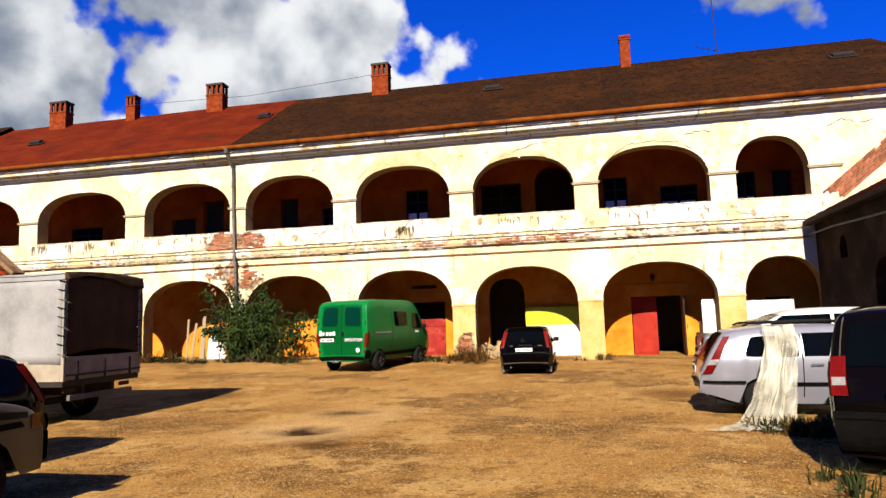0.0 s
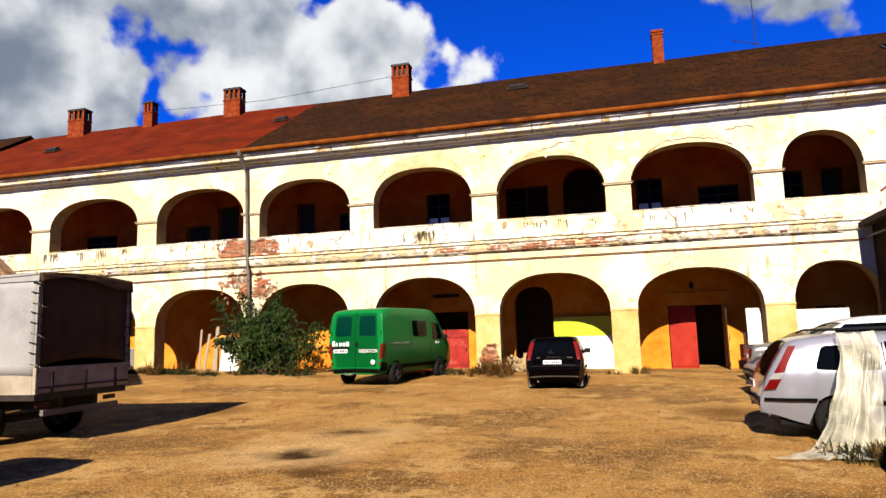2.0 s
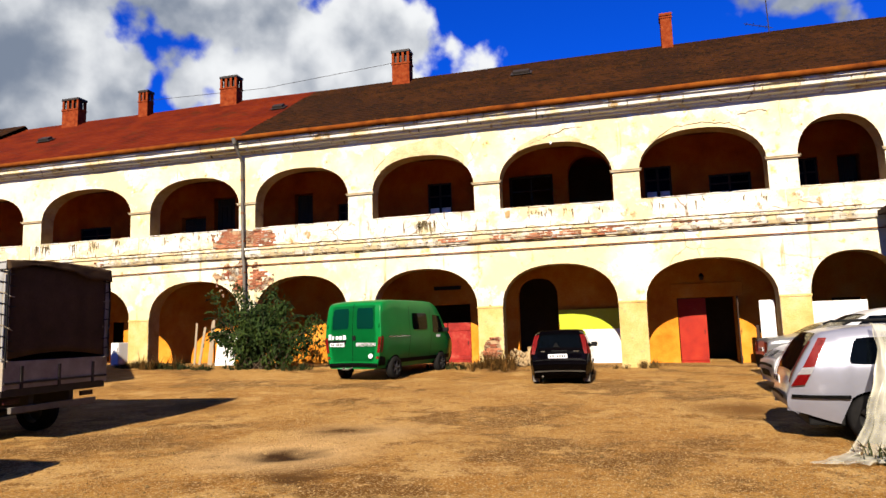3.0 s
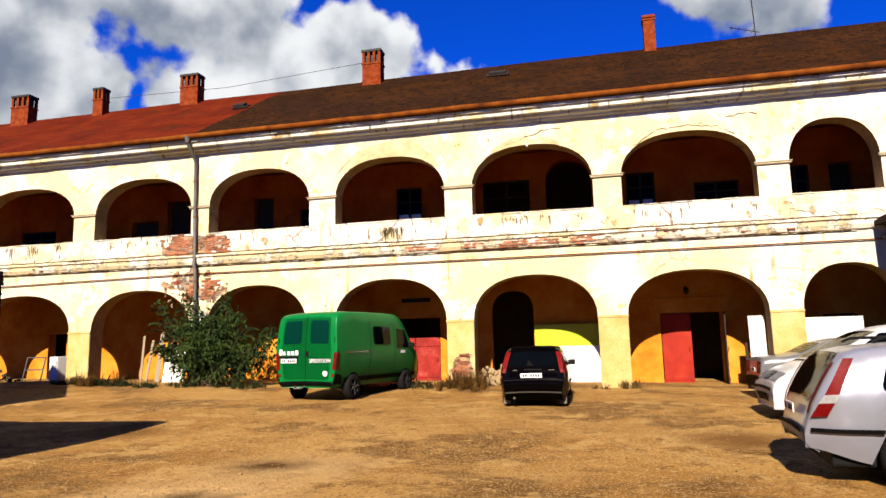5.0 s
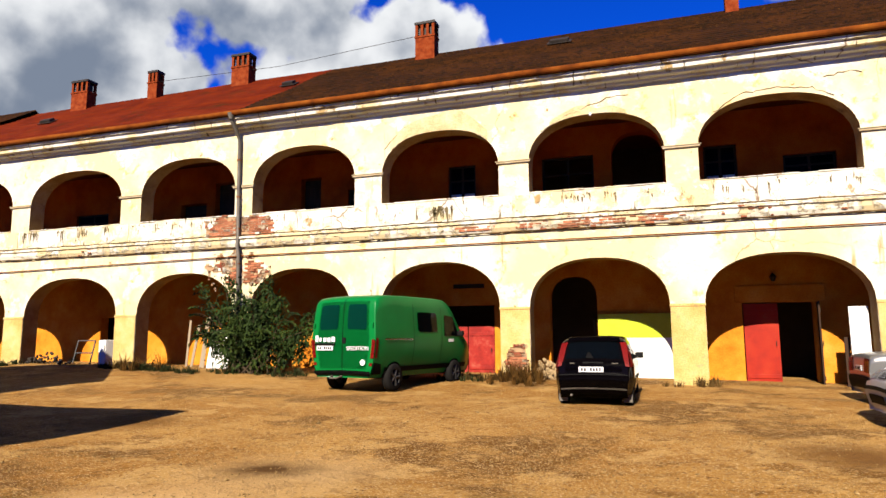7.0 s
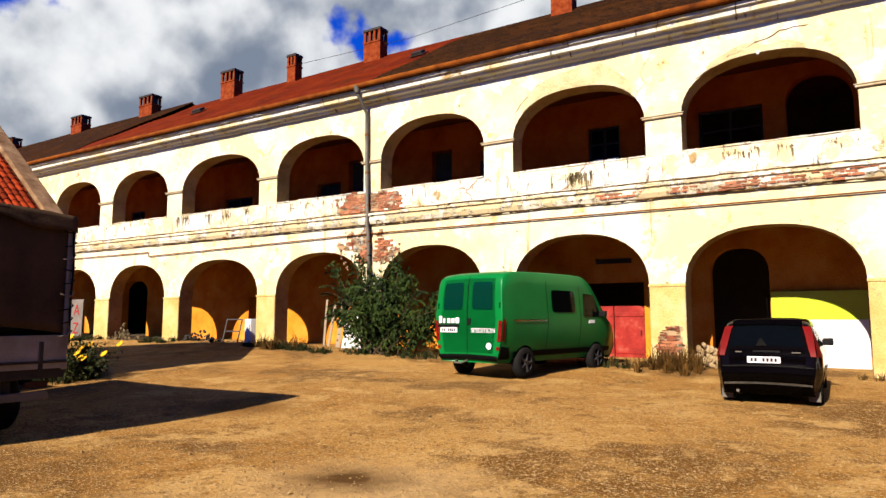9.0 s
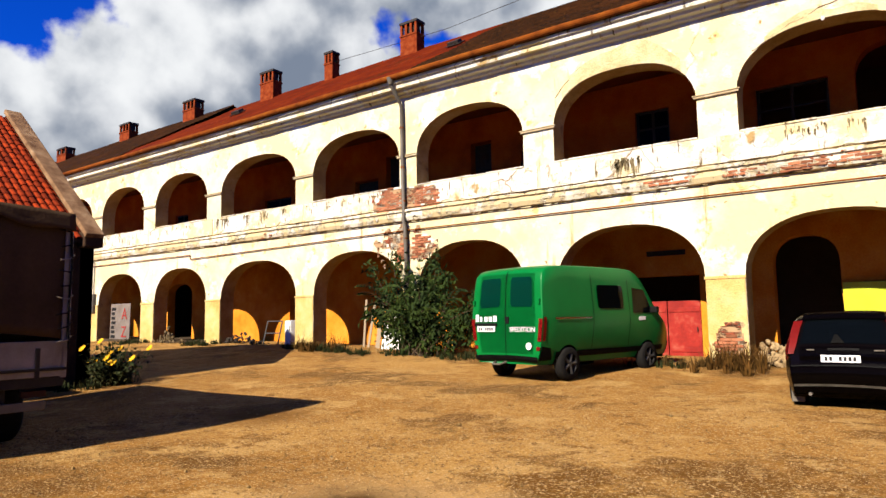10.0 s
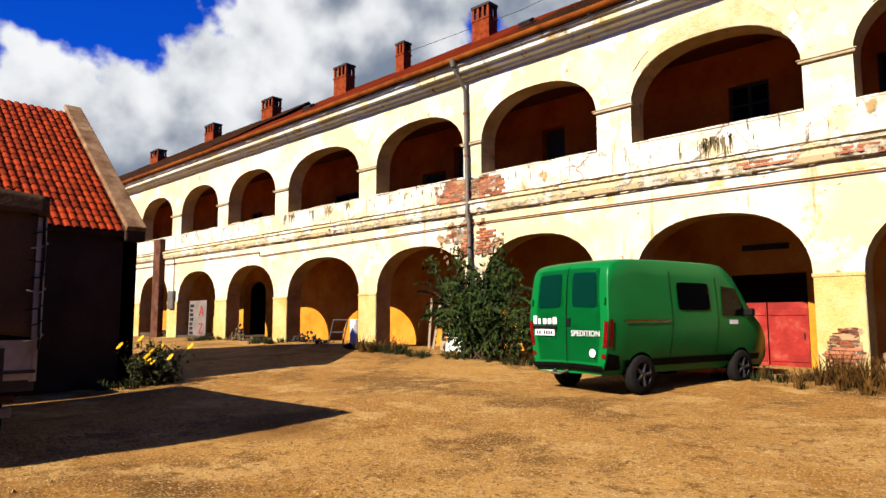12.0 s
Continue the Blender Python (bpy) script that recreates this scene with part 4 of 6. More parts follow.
def make_chips():
    """Broken brick ends and mortar lumps left along the string course."""
    rnd, bm = random.Random(31), bmesh.new()
    for _ in range(700):
        x = rnd.uniform(-33, 6.6)
        if noise.noise((x * 0.5, 3.0, 1.0)) + rnd.uniform(-.35, .35) < (0.12 if -5 < x < 4 else 0.55):
            continue
        w, h, d = rnd.uniform(0.05, 0.22), rnd.uniform(0.02, 0.05), rnd.uniform(0.0, 0.05)
        own = slab(-w / 2, w / 2, -d, 0.04, -h / 2, h / 2)
        for v in own.verts:
            v.co += Vector((rnd.uniform(-.02, .02), rnd.uniform(-.015, .015), rnd.uniform(-.01, .01)))
        bmesh.ops.transform(own, matrix=pose(x, 24.90, rnd.choice((4.60, 4.67, 4.74, 4.81, 4.88)) + rnd.uniform(-.015, .015), 0, rnd.uniform(-4, 4), rnd.uniform(-6, 6)), verts=own.verts)
        join(bm, own)
    tagged(part("brick_chips", bm, BRICK), "broken brick ends along the crumbling ledge", "brick chips", kind="stuff")


make_chips()

# ---- vehicles ----
TYRE = surf("tyre_rubber", [rgb(.0045, .0045, .0045), rgb(.009, .0083, .0074)], 9.0, 0.85, 0.15)
RIM = surf("dull_alloy", [rgb(.0187, .0187, .0178), rgb(.0374, .0355, .0337)], 6.0, 0.5, 0.05, metal=0.2)
BLACKPLASTIC = surf("black_plastic", [rgb(.0037, .0037, .0037), rgb(.0075, .0072, .0066)], 8.0, 0.55, 0.08)
CARGLASS = glass("car_glass", rgb(.002, .003, .0035), 0.03)
TAIL = surf("red_lamp_glass", [rgb(.1337, .0013, .001), rgb(.1808, .0026, .0021)], 14.0, 0.55, 0.0)
for m in (TYRE, BLACKPLASTIC):
    m.node_tree.nodes["Principled BSDF"].inputs["Specular IOR Level"].default_value = 0.05
CLEARLAMP = surf("clear_lamp_glass", [rgb(.3089, .3089, .3033), rgb(.4212, .4157, .3931)], 20.0, 0.12, 0.05, coat=0.5)
AMBER = surf("amber_lamp_glass", [rgb(.2246, .0824, .0075), rgb(.2621, .1123, .0112)], 14.0, 0.15, 0.0)
CHROME = surf("chrome_strip", [rgb(.2246, .2246, .2246), rgb(.2808, .2808, .2808)], 9.0, 0.18, 0.0, metal=1.0)
PLATE = surf("number_plate_white", [rgb(.4314, .4314, .4314), rgb(.4792, .4792, .4792)], 9.0, 0.4, 0.0)
INK = surf("black_lettering", [rgb(.0075, .0075, .0075), rgb(.0112, .0112, .0112)], 9.0, 0.5, 0.0)
LETTERWHITE = surf("white_lettering", [rgb(.4792, .4792, .4792), rgb(.5032, .5032, .5032)], 9.0, 0.5, 0.0)


def paint(name, c, metal=0.0, rough=0.28):
    d = tuple(v * 0.82 for v in c)
    return surf(name, [rgb(*d), rgb(*c)], 1.4, rough, 0.0, 120.0, metal=metal, coat=0.25, second=(5.0, 0.66, 0.80, rgb(*[v * 0.75 + min(0.02, v * 0.4 + 0.001) for v in c])))


class Shell:
    """A vehicle's body: a side silhouette swept across its width, with tumblehome and rounded corners.
    Local x runs forward from the rear, y to the left, z up."""

    def __init__(self, outline, half, belt, roof, tumble, wheels, radius, clear=0.22, tail=0.10, nose=0.16, tuck=0.0, rise=0.0):
        pts = [Vector((x, z)) for x, z in outline]
        for _ in range(2):
            new_pts = [pts[0]]
            for a, b in zip(pts, pts[1:]):
                new_pts += [a * 0.78 + b * 0.22, a * 0.22 + b * 0.78]
            pts = new_pts + [pts[-1]]
        line = [pts[0]]
        for p in pts[1:]:
            n = max(1, int((p - line[-1]).length / 0.07))
            a = line[-1]
            line += [a + (p - a) * (k + 1) / n for k in range(n)]
        self.line, self.half, self.belt, self.roof, self.tumble = line, half, belt, roof, tumble
        self.wheels, self.radius, self.clear, self.tail, self.nose = wheels, radius, clear, tail, nose
        self.tuck, self.rise = tuck, rise
        self.long = max(p.x for p in line)

    def width(self, x, z):
        w = self.half * (1 - self.tail * (1 - smooth01(-0.05, 0.55, x)) ** 2 - self.nose * (1 - smooth01(-0.05, 0.8, self.long - x)) ** 2)
        if z < self.belt:
            w *= 1 - self.tuck * (self.belt - z) ** 1.5
        if z > self.belt:
            w *= 1 - self.tumble * min(1.15, (z - self.belt) / (self.roof - self.belt))
        elif z < 0.5:
            w *= 1 - 0.07 * (0.5 - z) / 0.3
        return w

    def low(self, x):
        z = self.clear + self.rise * (1 - smooth01(0.0, 0.75, x))
        for wx in self.wheels:
            d = abs(x - wx)
            r = self.radius * 1.16
            if d < r:
                z = max(z, self.radius + math.sqrt(r * r - d * d) * 0.98)
        return z

    def body(self):
        bm, rings = bmesh.new(), []
        for p in self.line:
            zt = p.y
            zb = min(self.low(p.x), zt - 0.03)
            half = []
            for k in range(8):
                z = zb + (zt - 0.035 - zb) * k / 7
                half.append((self.width(p.x, z), z))
            w = self.width(p.x, zt)
            half += [(w - 0.035, zt - 0.004), (w * 0.62, zt + 0.018), (0, zt + 0.025)]
            ring = [bm.verts.new((p.x, y, z)) for y, z in half] + [bm.verts.new((p.x, -y, z)) for y, z in half[-2::-1]]
            rings.append(ring)
        for a, b in zip(rings, rings[1:]):
            for k in range(len(a) - 1):
                bm.faces.new((a[k], a[k + 1], b[k + 1], b[k]))
        bm.faces.new(rings[0])
        bm.faces.new(rings[-1][::-1])
        bmesh.ops.recalc_face_normals(bm, faces=bm.faces)
        return bm

    def side(self, quad, s, lift=0.006, n=10, thick=0.008, soft=0.0):
        """A panel on one side (s = 1 left, -1 right) over four (x, z) corners: rear bottom, front bottom, front top, rear top."""
        bm = bmesh.new()
        a, b, c, d = [Vector(q) for q in quad]
        g = []
        for j in range(n + 1):
            row = []
            for i in range(n + 1):
                u, v = self.rounded(i / n, j / n, soft)
                p = (a * (1 - u) + b * u) * (1 - v) + (d * (1 - u) + c * u) * v
                row.append(bm.verts.new((p.x, s * (self.width(p.x, p.y) + lift), p.y)))
            g.append(row)
        return self.finish(bm, g, thick, s < 0)

    @staticmethod
    def rounded(u, v, soft):
        """Pull the corners of the unit square in, for panels with rounded corners."""
        a, b = 2 * u - 1, 2 * v - 1
        return 0.5 + 0.5 * a * math.sqrt(1 - soft * b ** 6), 0.5 + 0.5 * b * math.sqrt(1 - soft * a ** 6)

    def finish(self, bm, g, thick, flip):
        for r0, r1 in zip(g, g[1:]):
            for k in range(len(r0) - 1):
                f = (r0[k], r0[k + 1], r1[k + 1], r1[k])
                bm.faces.new(f if not flip else f[::-1])
        bmesh.ops.solidify(bm, geom=bm.faces[:], thickness=-thick)
        bmesh.ops.recalc_face_normals(bm, faces=bm.faces)
        return bm

    def near(self, x, z):
        return min(range(len(self.line)), key=lambda i: (self.line[i] - Vector((x, z))).length)

    def over(self, lo, hi, v0, v1, lift=0.008, thick=0.008, v2=None, v3=None, n=10, soft=0.0):
        """A panel wrapped on the silhouette between two (x, z) points, from v0 to v1 of the half width (v2, v3 at its upper end)."""
        bm, g = bmesh.new(), []
        i0, i1 = self.near(*lo), self.near(*hi)
        if i1 <= i0:
            i1 = i0 + 1
        v2, v3 = v0 if v2 is None else v2, v1 if v3 is None else v3
        for i in range(i0, i1 + 1):
            p = self.line[i]
            t = (self.line[min(i + 1, len(self.line) - 1)] - self.line[max(i - 1, 0)]).normalized()
            k = (i - i0) / (i1 - i0)
            w, row = self.width(p.x, p.y), []
            for j in range(n + 1):
                h, _ = self.rounded(j / n, k, soft)
                v = (v0 + (v2 - v0) * k) * (1 - h) + (v1 + (v3 - v1) * k) * h
                crown = 0.024 * (1 - v * v) if abs(v) < 1 else 0
                row.append(bm.verts.new((p.x - t.y * lift, v * w, p.y + crown + t.x * lift)))
            g.append(row)
        return self.finish(bm, g, thick, True)


def make_wheel(parent, x, y, r, s):
    """Tyre with rounded shoulders, dished rim with spokes, hub."""
    w = 0.20 if r < 0.4 else 0.26
    m = Matrix.Translation((x, y, r))
    bm = bmesh.new()
    prof = [(r * 0.62, -w / 2), (r * 0.9, -w / 2), (r * 0.985, -w * 0.36), (r, 0), (r * 0.985, w * 0.36), (r * 0.9, w / 2), (r * 0.62, w / 2)]
    rings = [[bm.verts.new((q * math.cos(k * math.tau / 26), o, q * math.sin(k * math.tau / 26))) for q, o in prof] for k in range(26)]
    for k in range(26):
        a, b = rings[k], rings[(k + 1) % 26]
        for j in range(len(prof) - 1):
            bm.faces.new((a[j], a[j + 1], b[j + 1], b[j]))
    bmesh.ops.recalc_face_normals(bm, faces=bm.faces)
    wheel = part("wheel", bm, TYRE, parent, smooth=True)
    wheel.matrix_local = m
    f = s * (w / 2 - 0.02)
    rim = tube([(0, -w * 0.4 * s, 0), (0, f - 0.05 * s, 0), (0, f, 0)], [r * 0.62, r * 0.63, r * 0.64], 24, caps=False)
    tube([(0, f - 0.06 * s, 0), (0, f - 0.07 * s, 0)], r * 0.6, 24, rim)
    for k in range(5):
        a = k * math.tau / 5
        tube([(0.02 * math.cos(a), f - 0.02 * s, 0.02 * math.sin(a)), (r * 0.6 * math.cos(a), f - 0.03 * s, r * 0.6 * math.sin(a))], [0.035, 0.045], 6, rim)
    part("rim", rim, RIM, wheel)
    part("hub", tube([(0, f - 0.03 * s, 0), (0, f + 0.005 * s, 0)], [0.06, 0.045], 12), BLACKPLASTIC, wheel)


def underside(sh, parent):
    part("underbody", slab(0.25, sh.long - 0.3, -sh.half * 0.72, sh.half * 0.72, sh.clear - 0.02, sh.clear + 0.45, 0.03), BLACKPLASTIC, parent)
    for wx in sh.wheels:
        for s in (1, -1):
            make_wheel(parent, wx, s * (sh.half * 0.97 - 0.11), sh.radius, s)
        part("axle", tube([(wx, -sh.half * 0.85, sh.radius), (wx, sh.half * 0.85, sh.radius)], 0.05, 8), BLACKPLASTIC, parent)


def number_plate(parent, x, y, z, turn, w=0.50, dark=False):
    """A plate with plain bars where its characters are."""
    p = part("number_plate", slab(-w / 2, w / 2, -0.01, 0.004, -0.055, 0.055, 0.004), INK if dark else PLATE, parent)
    p.matrix_local = pose(x, y, z, 0, 0, turn)
    for k in range(7):
        a = -w * 0.40 + k * w * 0.12
        if k != 2:
            part("character", slab(a, a + w * 0.075, -0.014, -0.0105, -0.032, 0.032), PLATE if dark else INK, p)
    return p


def mirrors(sh, parent, x, z, mat):
    for s in (1, -1):
        y = s * (sh.width(x, z) + 0.10)
        part("mirror", slab(x - 0.05, x + 0.07, y - 0.09, y + 0.09, z - 0.06, z + 0.08, 0.025), mat, parent)
        part("mirror_arm", tube([(x, y - s * 0.14, z - 0.02), (x, y - s * 0.06, z)], 0.018, 6), BLACKPLASTIC, parent)


def words(text, size, mat, parent, m, name="lettering"):
    """Words in the built-in font, as a thin mesh under a thing."""
    cu = bpy.data.curves.new(name, "FONT")
    cu.body, cu.size, cu.extrude, cu.align_x = text, size, 0.002, "CENTER"
    tmp = new("temp_text", cu)
    bpy.context.view_layer.update()
    me = bpy.data.meshes.new_from_object(tmp.evaluated_get(bpy.context.evaluated_depsgraph_get()))
    bpy.data.objects.remove(tmp)
    me.materials.clear()
    me.materials.append(mat)
    ob = new(name, me)
    ob.parent = parent
    ob.matrix_local = m
    return ob


def make_van():
    green = paint("green_van_paint", (.0008, .098, .018), 0.0, 0.35)
    gp = green.node_tree.nodes["Principled BSDF"]
    gp.inputs["Coat Weight"].default_value, gp.inputs["Specular IOR Level"].default_value = 0.02, 0.12
    v = thing("delivery_van", pose(-7.9, 20.38, lie(-8, 21.6) - 0.02, 0, 0, 90 - 11.5), "green high-roofed delivery van parked at the arcade", "van")
    sh = Shell([(0.06, .40), (0.0, .46), (0.0, .70), (0.0, 1.30), (0.05, 1.95), (0.12, 2.20), (0.45, 2.29), (1.6, 2.31), (2.9, 2.31), (3.30, 2.27), (3.62, 2.05), (4.15, 1.34), (4.55, 1.10), (4.82, .92), (4.88, .6), (4.82, .30)], 0.985, 1.25, 2.3, 0.085, (0.85, 3.8), 0.33, 0.34, 0.025, 0.14, 0.19)
    part("body", sh.body(), green, v, smooth=True)
    underside(sh, v)
    for k, (a, b) in enumerate(((0.10, 0.80), (-0.80, -0.10))):
        door = part("rear_door", sh.over((0, .56), (0.08, 2.12), a - 0.08 * (k == 0), b + 0.08 * (k == 1), 0.010, 0.012, a - 0.08 * (k == 0), b + 0.08 * (k == 1)), green, v, smooth=False)
        part("rear_window", sh.over((0.01, 1.42), (0.06, 2.0), a + 0.05, b - 0.05, 0.026, 0.01, soft=0.2), glass("green_tint_glass", rgb(.001, .030, .020), 0.08) if k == 0 else bpy.data.materials["green_tint_glass"], door, "dark green-tinted rear window")
        part("hinge", slab(-0.03, 0.02, (0.86 if k == 0 else -0.90), (0.90 if k == 0 else -0.86), 1.52, 1.62, 0.006), green, door)
    part("seam", sh.over((0, .5), (0.1, 2.16), -0.008, 0.008, 0.016, 0.01), BLACKPLASTIC, v, "dark gap between the rear doors")
    part("lock", slab(-0.035, 0.0, -0.10, 0.0, 1.14, 1.28, 0.01), BLACKPLASTIC, v)
    for s in (1, -1):
        lamp = part("tail_light", sh.side([(0.02, .80), (0.10, .80), (0.10, 1.26), (0.02, 1.26)], s, 0.012), TAIL, v)
        part("lens", sh.over((0, .82), (0.0, 1.26), s * 0.90, s * 1.0, 0.012, 0.01), TAIL, lamp)
        part("reflector", sh.over((0, .60), (0.0, .72), s * 0.90, s * 1.0, 0.014, 0.01), TAIL, lamp)
        part("side_strip", sh.side([(0.35, 1.215), (1.55, 1.215), (1.55, 1.255), (0.35, 1.255)], s, 0.012), CHROME if s < 0 else BLACKPLASTIC, v, "pale sliding-door rail")
        part("side_skirt", sh.side([(0.45, .46), (4.5, .46), (4.5, .58), (0.45, .58)], s, 0.014), BLACKPLASTIC, v)
        part("cab_window", sh.side([(3.10, 1.32), (3.92, 1.32), (3.62, 1.84), (3.15, 1.88)], s, 0.010), CARGLASS, v)
        part("groove", sh.side([(1.62, .62), (1.635, .62), (1.635, 2.12), (1.62, 2.12)], s, 0.006), BLACKPLASTIC, v)
        part("groove", sh.side([(2.98, .62), (2.995, .62), (2.995, 2.05), (2.98, 2.05)], s, 0.006), BLACKPLASTIC, v)
        part("headlight", sh.over((4.60, 1.06), (4.80, .84), s * 0.55, s * 0.95, 0.01), CLEARLAMP, v)
    part("side_window", sh.side([(1.80, 1.42), (2.75, 1.42), (2.75, 1.92), (1.80, 1.92)], -1, 0.012, soft=0.1), CARGLASS, v, "dark rubber-edged side window")
    part("windscreen", sh.over((3.68, 1.98), (4.12, 1.40), -0.88, 0.88, 0.01), CARGLASS, v)
    part("rear_bumper", sh.over((0.02, .40), (0.0, .50), -1.0, 1.0, 0.05, 0.05), BLACKPLASTIC, v)
    for s in (1, -1):
        part("bumper_corner", sh.side([(-0.0, .42), (0.36, .42), (0.28, .66), (0.02, .70)], s, 0.016), BLACKPLASTIC, v)
    part("front_bumper", sh.over((4.87, .62), (4.82, .34), -1.0, 1.0, 0.03, 0.03), BLACKPLASTIC, v)
    mirrors(sh, v, 3.85, 1.38, BLACKPLASTIC)
    part("tow_hook", tube([(0.05, 0.35, .38), (-0.1, 0.3, .33), (-0.1, 0.1, .33), (0.05, 0.05, .38)], 0.02, 6), ZINC, v)
    words("SPEDITION", 0.135, LETTERWHITE, v, pose(-0.035, -0.46, 0.98, 90, 0, -90))
    for k, (w, h) in enumerate(((.09, .15), (.06, .10), (.09, .10), (.09, .10), (.10, .12))):
        y = 0.82 - k * 0.125
        part("emblem", slab(-0.034, -0.028, y - w, y, 1.18, 1.18 + h, 0.002), LETTERWHITE, v, "white painted letter shape")
    number_plate(v, -0.035, 0.52, 1.03, -90, 0.50)
    part("plate_light", slab(-0.05, -0.02, 0.22, 0.84, 1.09, 1.15, 0.01), BLACKPLASTIC, v)
    part("badge", tube([(-0.03, -0.62, .70), (-0.045, -0.62, .70)], 0.07, 14), LETTERWHITE, v, "round white sticker")
    part("cab_lettering", slab(3.35, 3.62, -0.985, -0.98, 1.16, 1.24), LETTERWHITE, v)


make_van()


def make_hatchback(name, m, colour, label, plate=True):
    """A small three-door hatchback with tall tail lamps in its rear pillars."""
    v = thing(name, m, label, "car")
    sh = Shell([(0.16, .20), (0.05, .26), (0.0, .40), (0.0, .56), (0.06, .66), (0.08, .86), (0.14, .98), (0.38, 1.34), (0.52, 1.43), (0.8, 1.47), (1.3, 1.49), (1.9, 1.45), (2.75, .98), (3.35, .86), (3.68, .70), (3.78, .48), (3.70, .24)], 0.81, 0.86, 1.47, 0.25, (0.62, 3.05), 0.29, 0.2, 0.15, 0.2, 0.0, 0.05)
    part("body", sh.body(), colour, v, smooth=True)
    underside(sh, v)
    part("rear_window", sh.over((0.13, .99), (0.36, 1.33), -0.80, 0.80, 0.012, 0.01, -0.74, 0.74), CARGLASS, v)
    part("spoiler", sh.over((0.38, 1.355), (0.58, 1.45), -0.84, 0.84, 0.035, 0.03), colour, v)
    part("wiper", sh.over((0.14, 1.0), (0.19, 1.08), -0.02, 0.22, 0.026, 0.012, 0.1, 0.16), BLACKPLASTIC, v)
    gate = part("tailgate", sh.over((0.06, .64), (0.12, .955), -0.80, 0.80, 0.012, 0.012), colour, v)
    part("handle", sh.over((0.09, .875), (0.10, .905), -0.28, 0.28, 0.03, 0.02), BLACKPLASTIC, gate)
    for y, w in ((0.42, 0.10), (-0.44, 0.13)):
        part("badge", slab(0.045, 0.068, y - w / 2, y + w / 2, .895, .915, 0.004), ZINC, gate)
    part("rear_bumper", sh.over((0.06, .25), (0.02, .62), -1.0, 1.0, 0.035, 0.035), colour, v)
    part("bumper_strip", sh.over((0.0, .35), (0.0, .395), -0.97, 0.97, 0.046, 0.015), ZINC, v, "dull grey bumper strip")
    part("bumper_step", sh.over((0.03, .625), (0.05, .65), -0.97, 0.97, 0.026, 0.02), BLACKPLASTIC, v)
    part("exhaust", tube([(0.25, 0.45, .24), (-0.02, 0.45, .23)], 0.025, 8), ZINC, v)
    part("roof_aerial_rod", tube([(0.75, 0, 1.50), (0.55, 0, 1.86)], 0.006, 5), BLACKPLASTIC, v)
    for s in (1, -1):
        lamp = part("tail_light", sh.over((0.085, .83), (0.37, 1.33), s * 0.90, s * 1.01, 0.016, 0.014, s * 0.82, s * 1.01), TAIL, v)
        part("lens", sh.side([(0.08, .82), (0.24, .84), (0.50, 1.32), (0.38, 1.33)], s, 0.012), TAIL, lamp)
        part("side_window", sh.side([(0.62, 1.0), (1.25, .98), (1.25, 1.38), (0.80, 1.36)], s), CARGLASS, v)
        part("door_window", sh.side([(1.32, .97), (2.55, .97), (1.98, 1.37), (1.32, 1.39)], s), CARGLASS, v)
        part("door_seam", sh.side([(1.27, .34), (1.285, .34), (1.285, 1.36), (1.27, 1.36)], s, 0.004), BLACKPLASTIC, v)
        part("rubbing_strip", sh.side([(1.0, .52), (2.65, .52), (2.65, .59), (1.0, .59)], s, 0.012), BLACKPLASTIC, v)
        part("door_handle", sh.side([(1.36, .82), (1.52, .82), (1.52, .86), (1.36, .86)], s, 0.02), BLACKPLASTIC, v)
        part("headlight", sh.over((3.66, .62), (3.45, .82), s * 0.5, s * 0.95, 0.01), CLEARLAMP, v)
        part("mudflap", slab(0.34, 0.36, s * 0.66 - 0.09, s * 0.66 + 0.09, .06, .30, 0.006), ZINC, v, "dusty mudflap")
    part("windscreen", sh.over((1.96, 1.42), (2.70, 1.0), -0.9, 0.9, 0.01), CARGLASS, v)
    mirrors(sh, v, 2.25, 1.02, BLACKPLASTIC)
    if plate:
        number_plate(v, 0.035, 0.04, .775, -90, 0.50)
    return v, sh


BLACKPAINT = paint("black_car_paint", (.0019, .0013, .0011), 0.0, 0.07)
bp = BLACKPAINT.node_tree.nodes["Principled BSDF"]
bp.inputs["Coat Weight"].default_value, bp.inputs["Specular IOR Level"].default_value = 0.0, 0.06
make_hatchback("hatchback_car", pose(-1.97, 19.5, lie(-2, 20.6) - 0.01, 0, 0, 91) @ Matrix.Diagonal((0.97, 0.96, 0.91, 1)), BLACKPAINT, "small black three-door hatchback parked before the arcade")
make_hatchback("hatchback_car", pose(-8.25, 8.15, -0.01, 0, 0, -91), BLACKPAINT, "black hatchback parked tail to the truck")
make_hatchback("hatchback_car", pose(3.25, 9.9, -0.01, 0, 0, 2), paint("maroon_paint", (.0599, .0045, .0075), 0.0, 0.3), "maroon small car wedged between parked cars")


def make_estate():
    silver = paint("silver_paint", (.20, .205, .235), 0.35, 0.28)
    v = thing("estate_car", pose(1.705, 12.919, -0.01, 0, 0, -4), "silver estate car parked among weeds, partly under plastic", "car")
    sh = Shell([(0.14, .38), (0.04, .44), (0.0, .56), (0.06, .74), (0.10, .90), (0.32, 1.28), (0.50, 1.42), (1.2, 1.48), (2.2, 1.48), (2.9, 1.40), (3.65, 1.0), (4.35, .86), (4.66, .70), (4.74, .48), (4.66, .24)], 0.86, 0.95, 1.47, 0.22, (0.98, 3.72), 0.31, 0.22, 0.20, 0.24, 0.30, 0.17)
    part("body", sh.body(), silver, v, smooth=True)
    underside(sh, v)
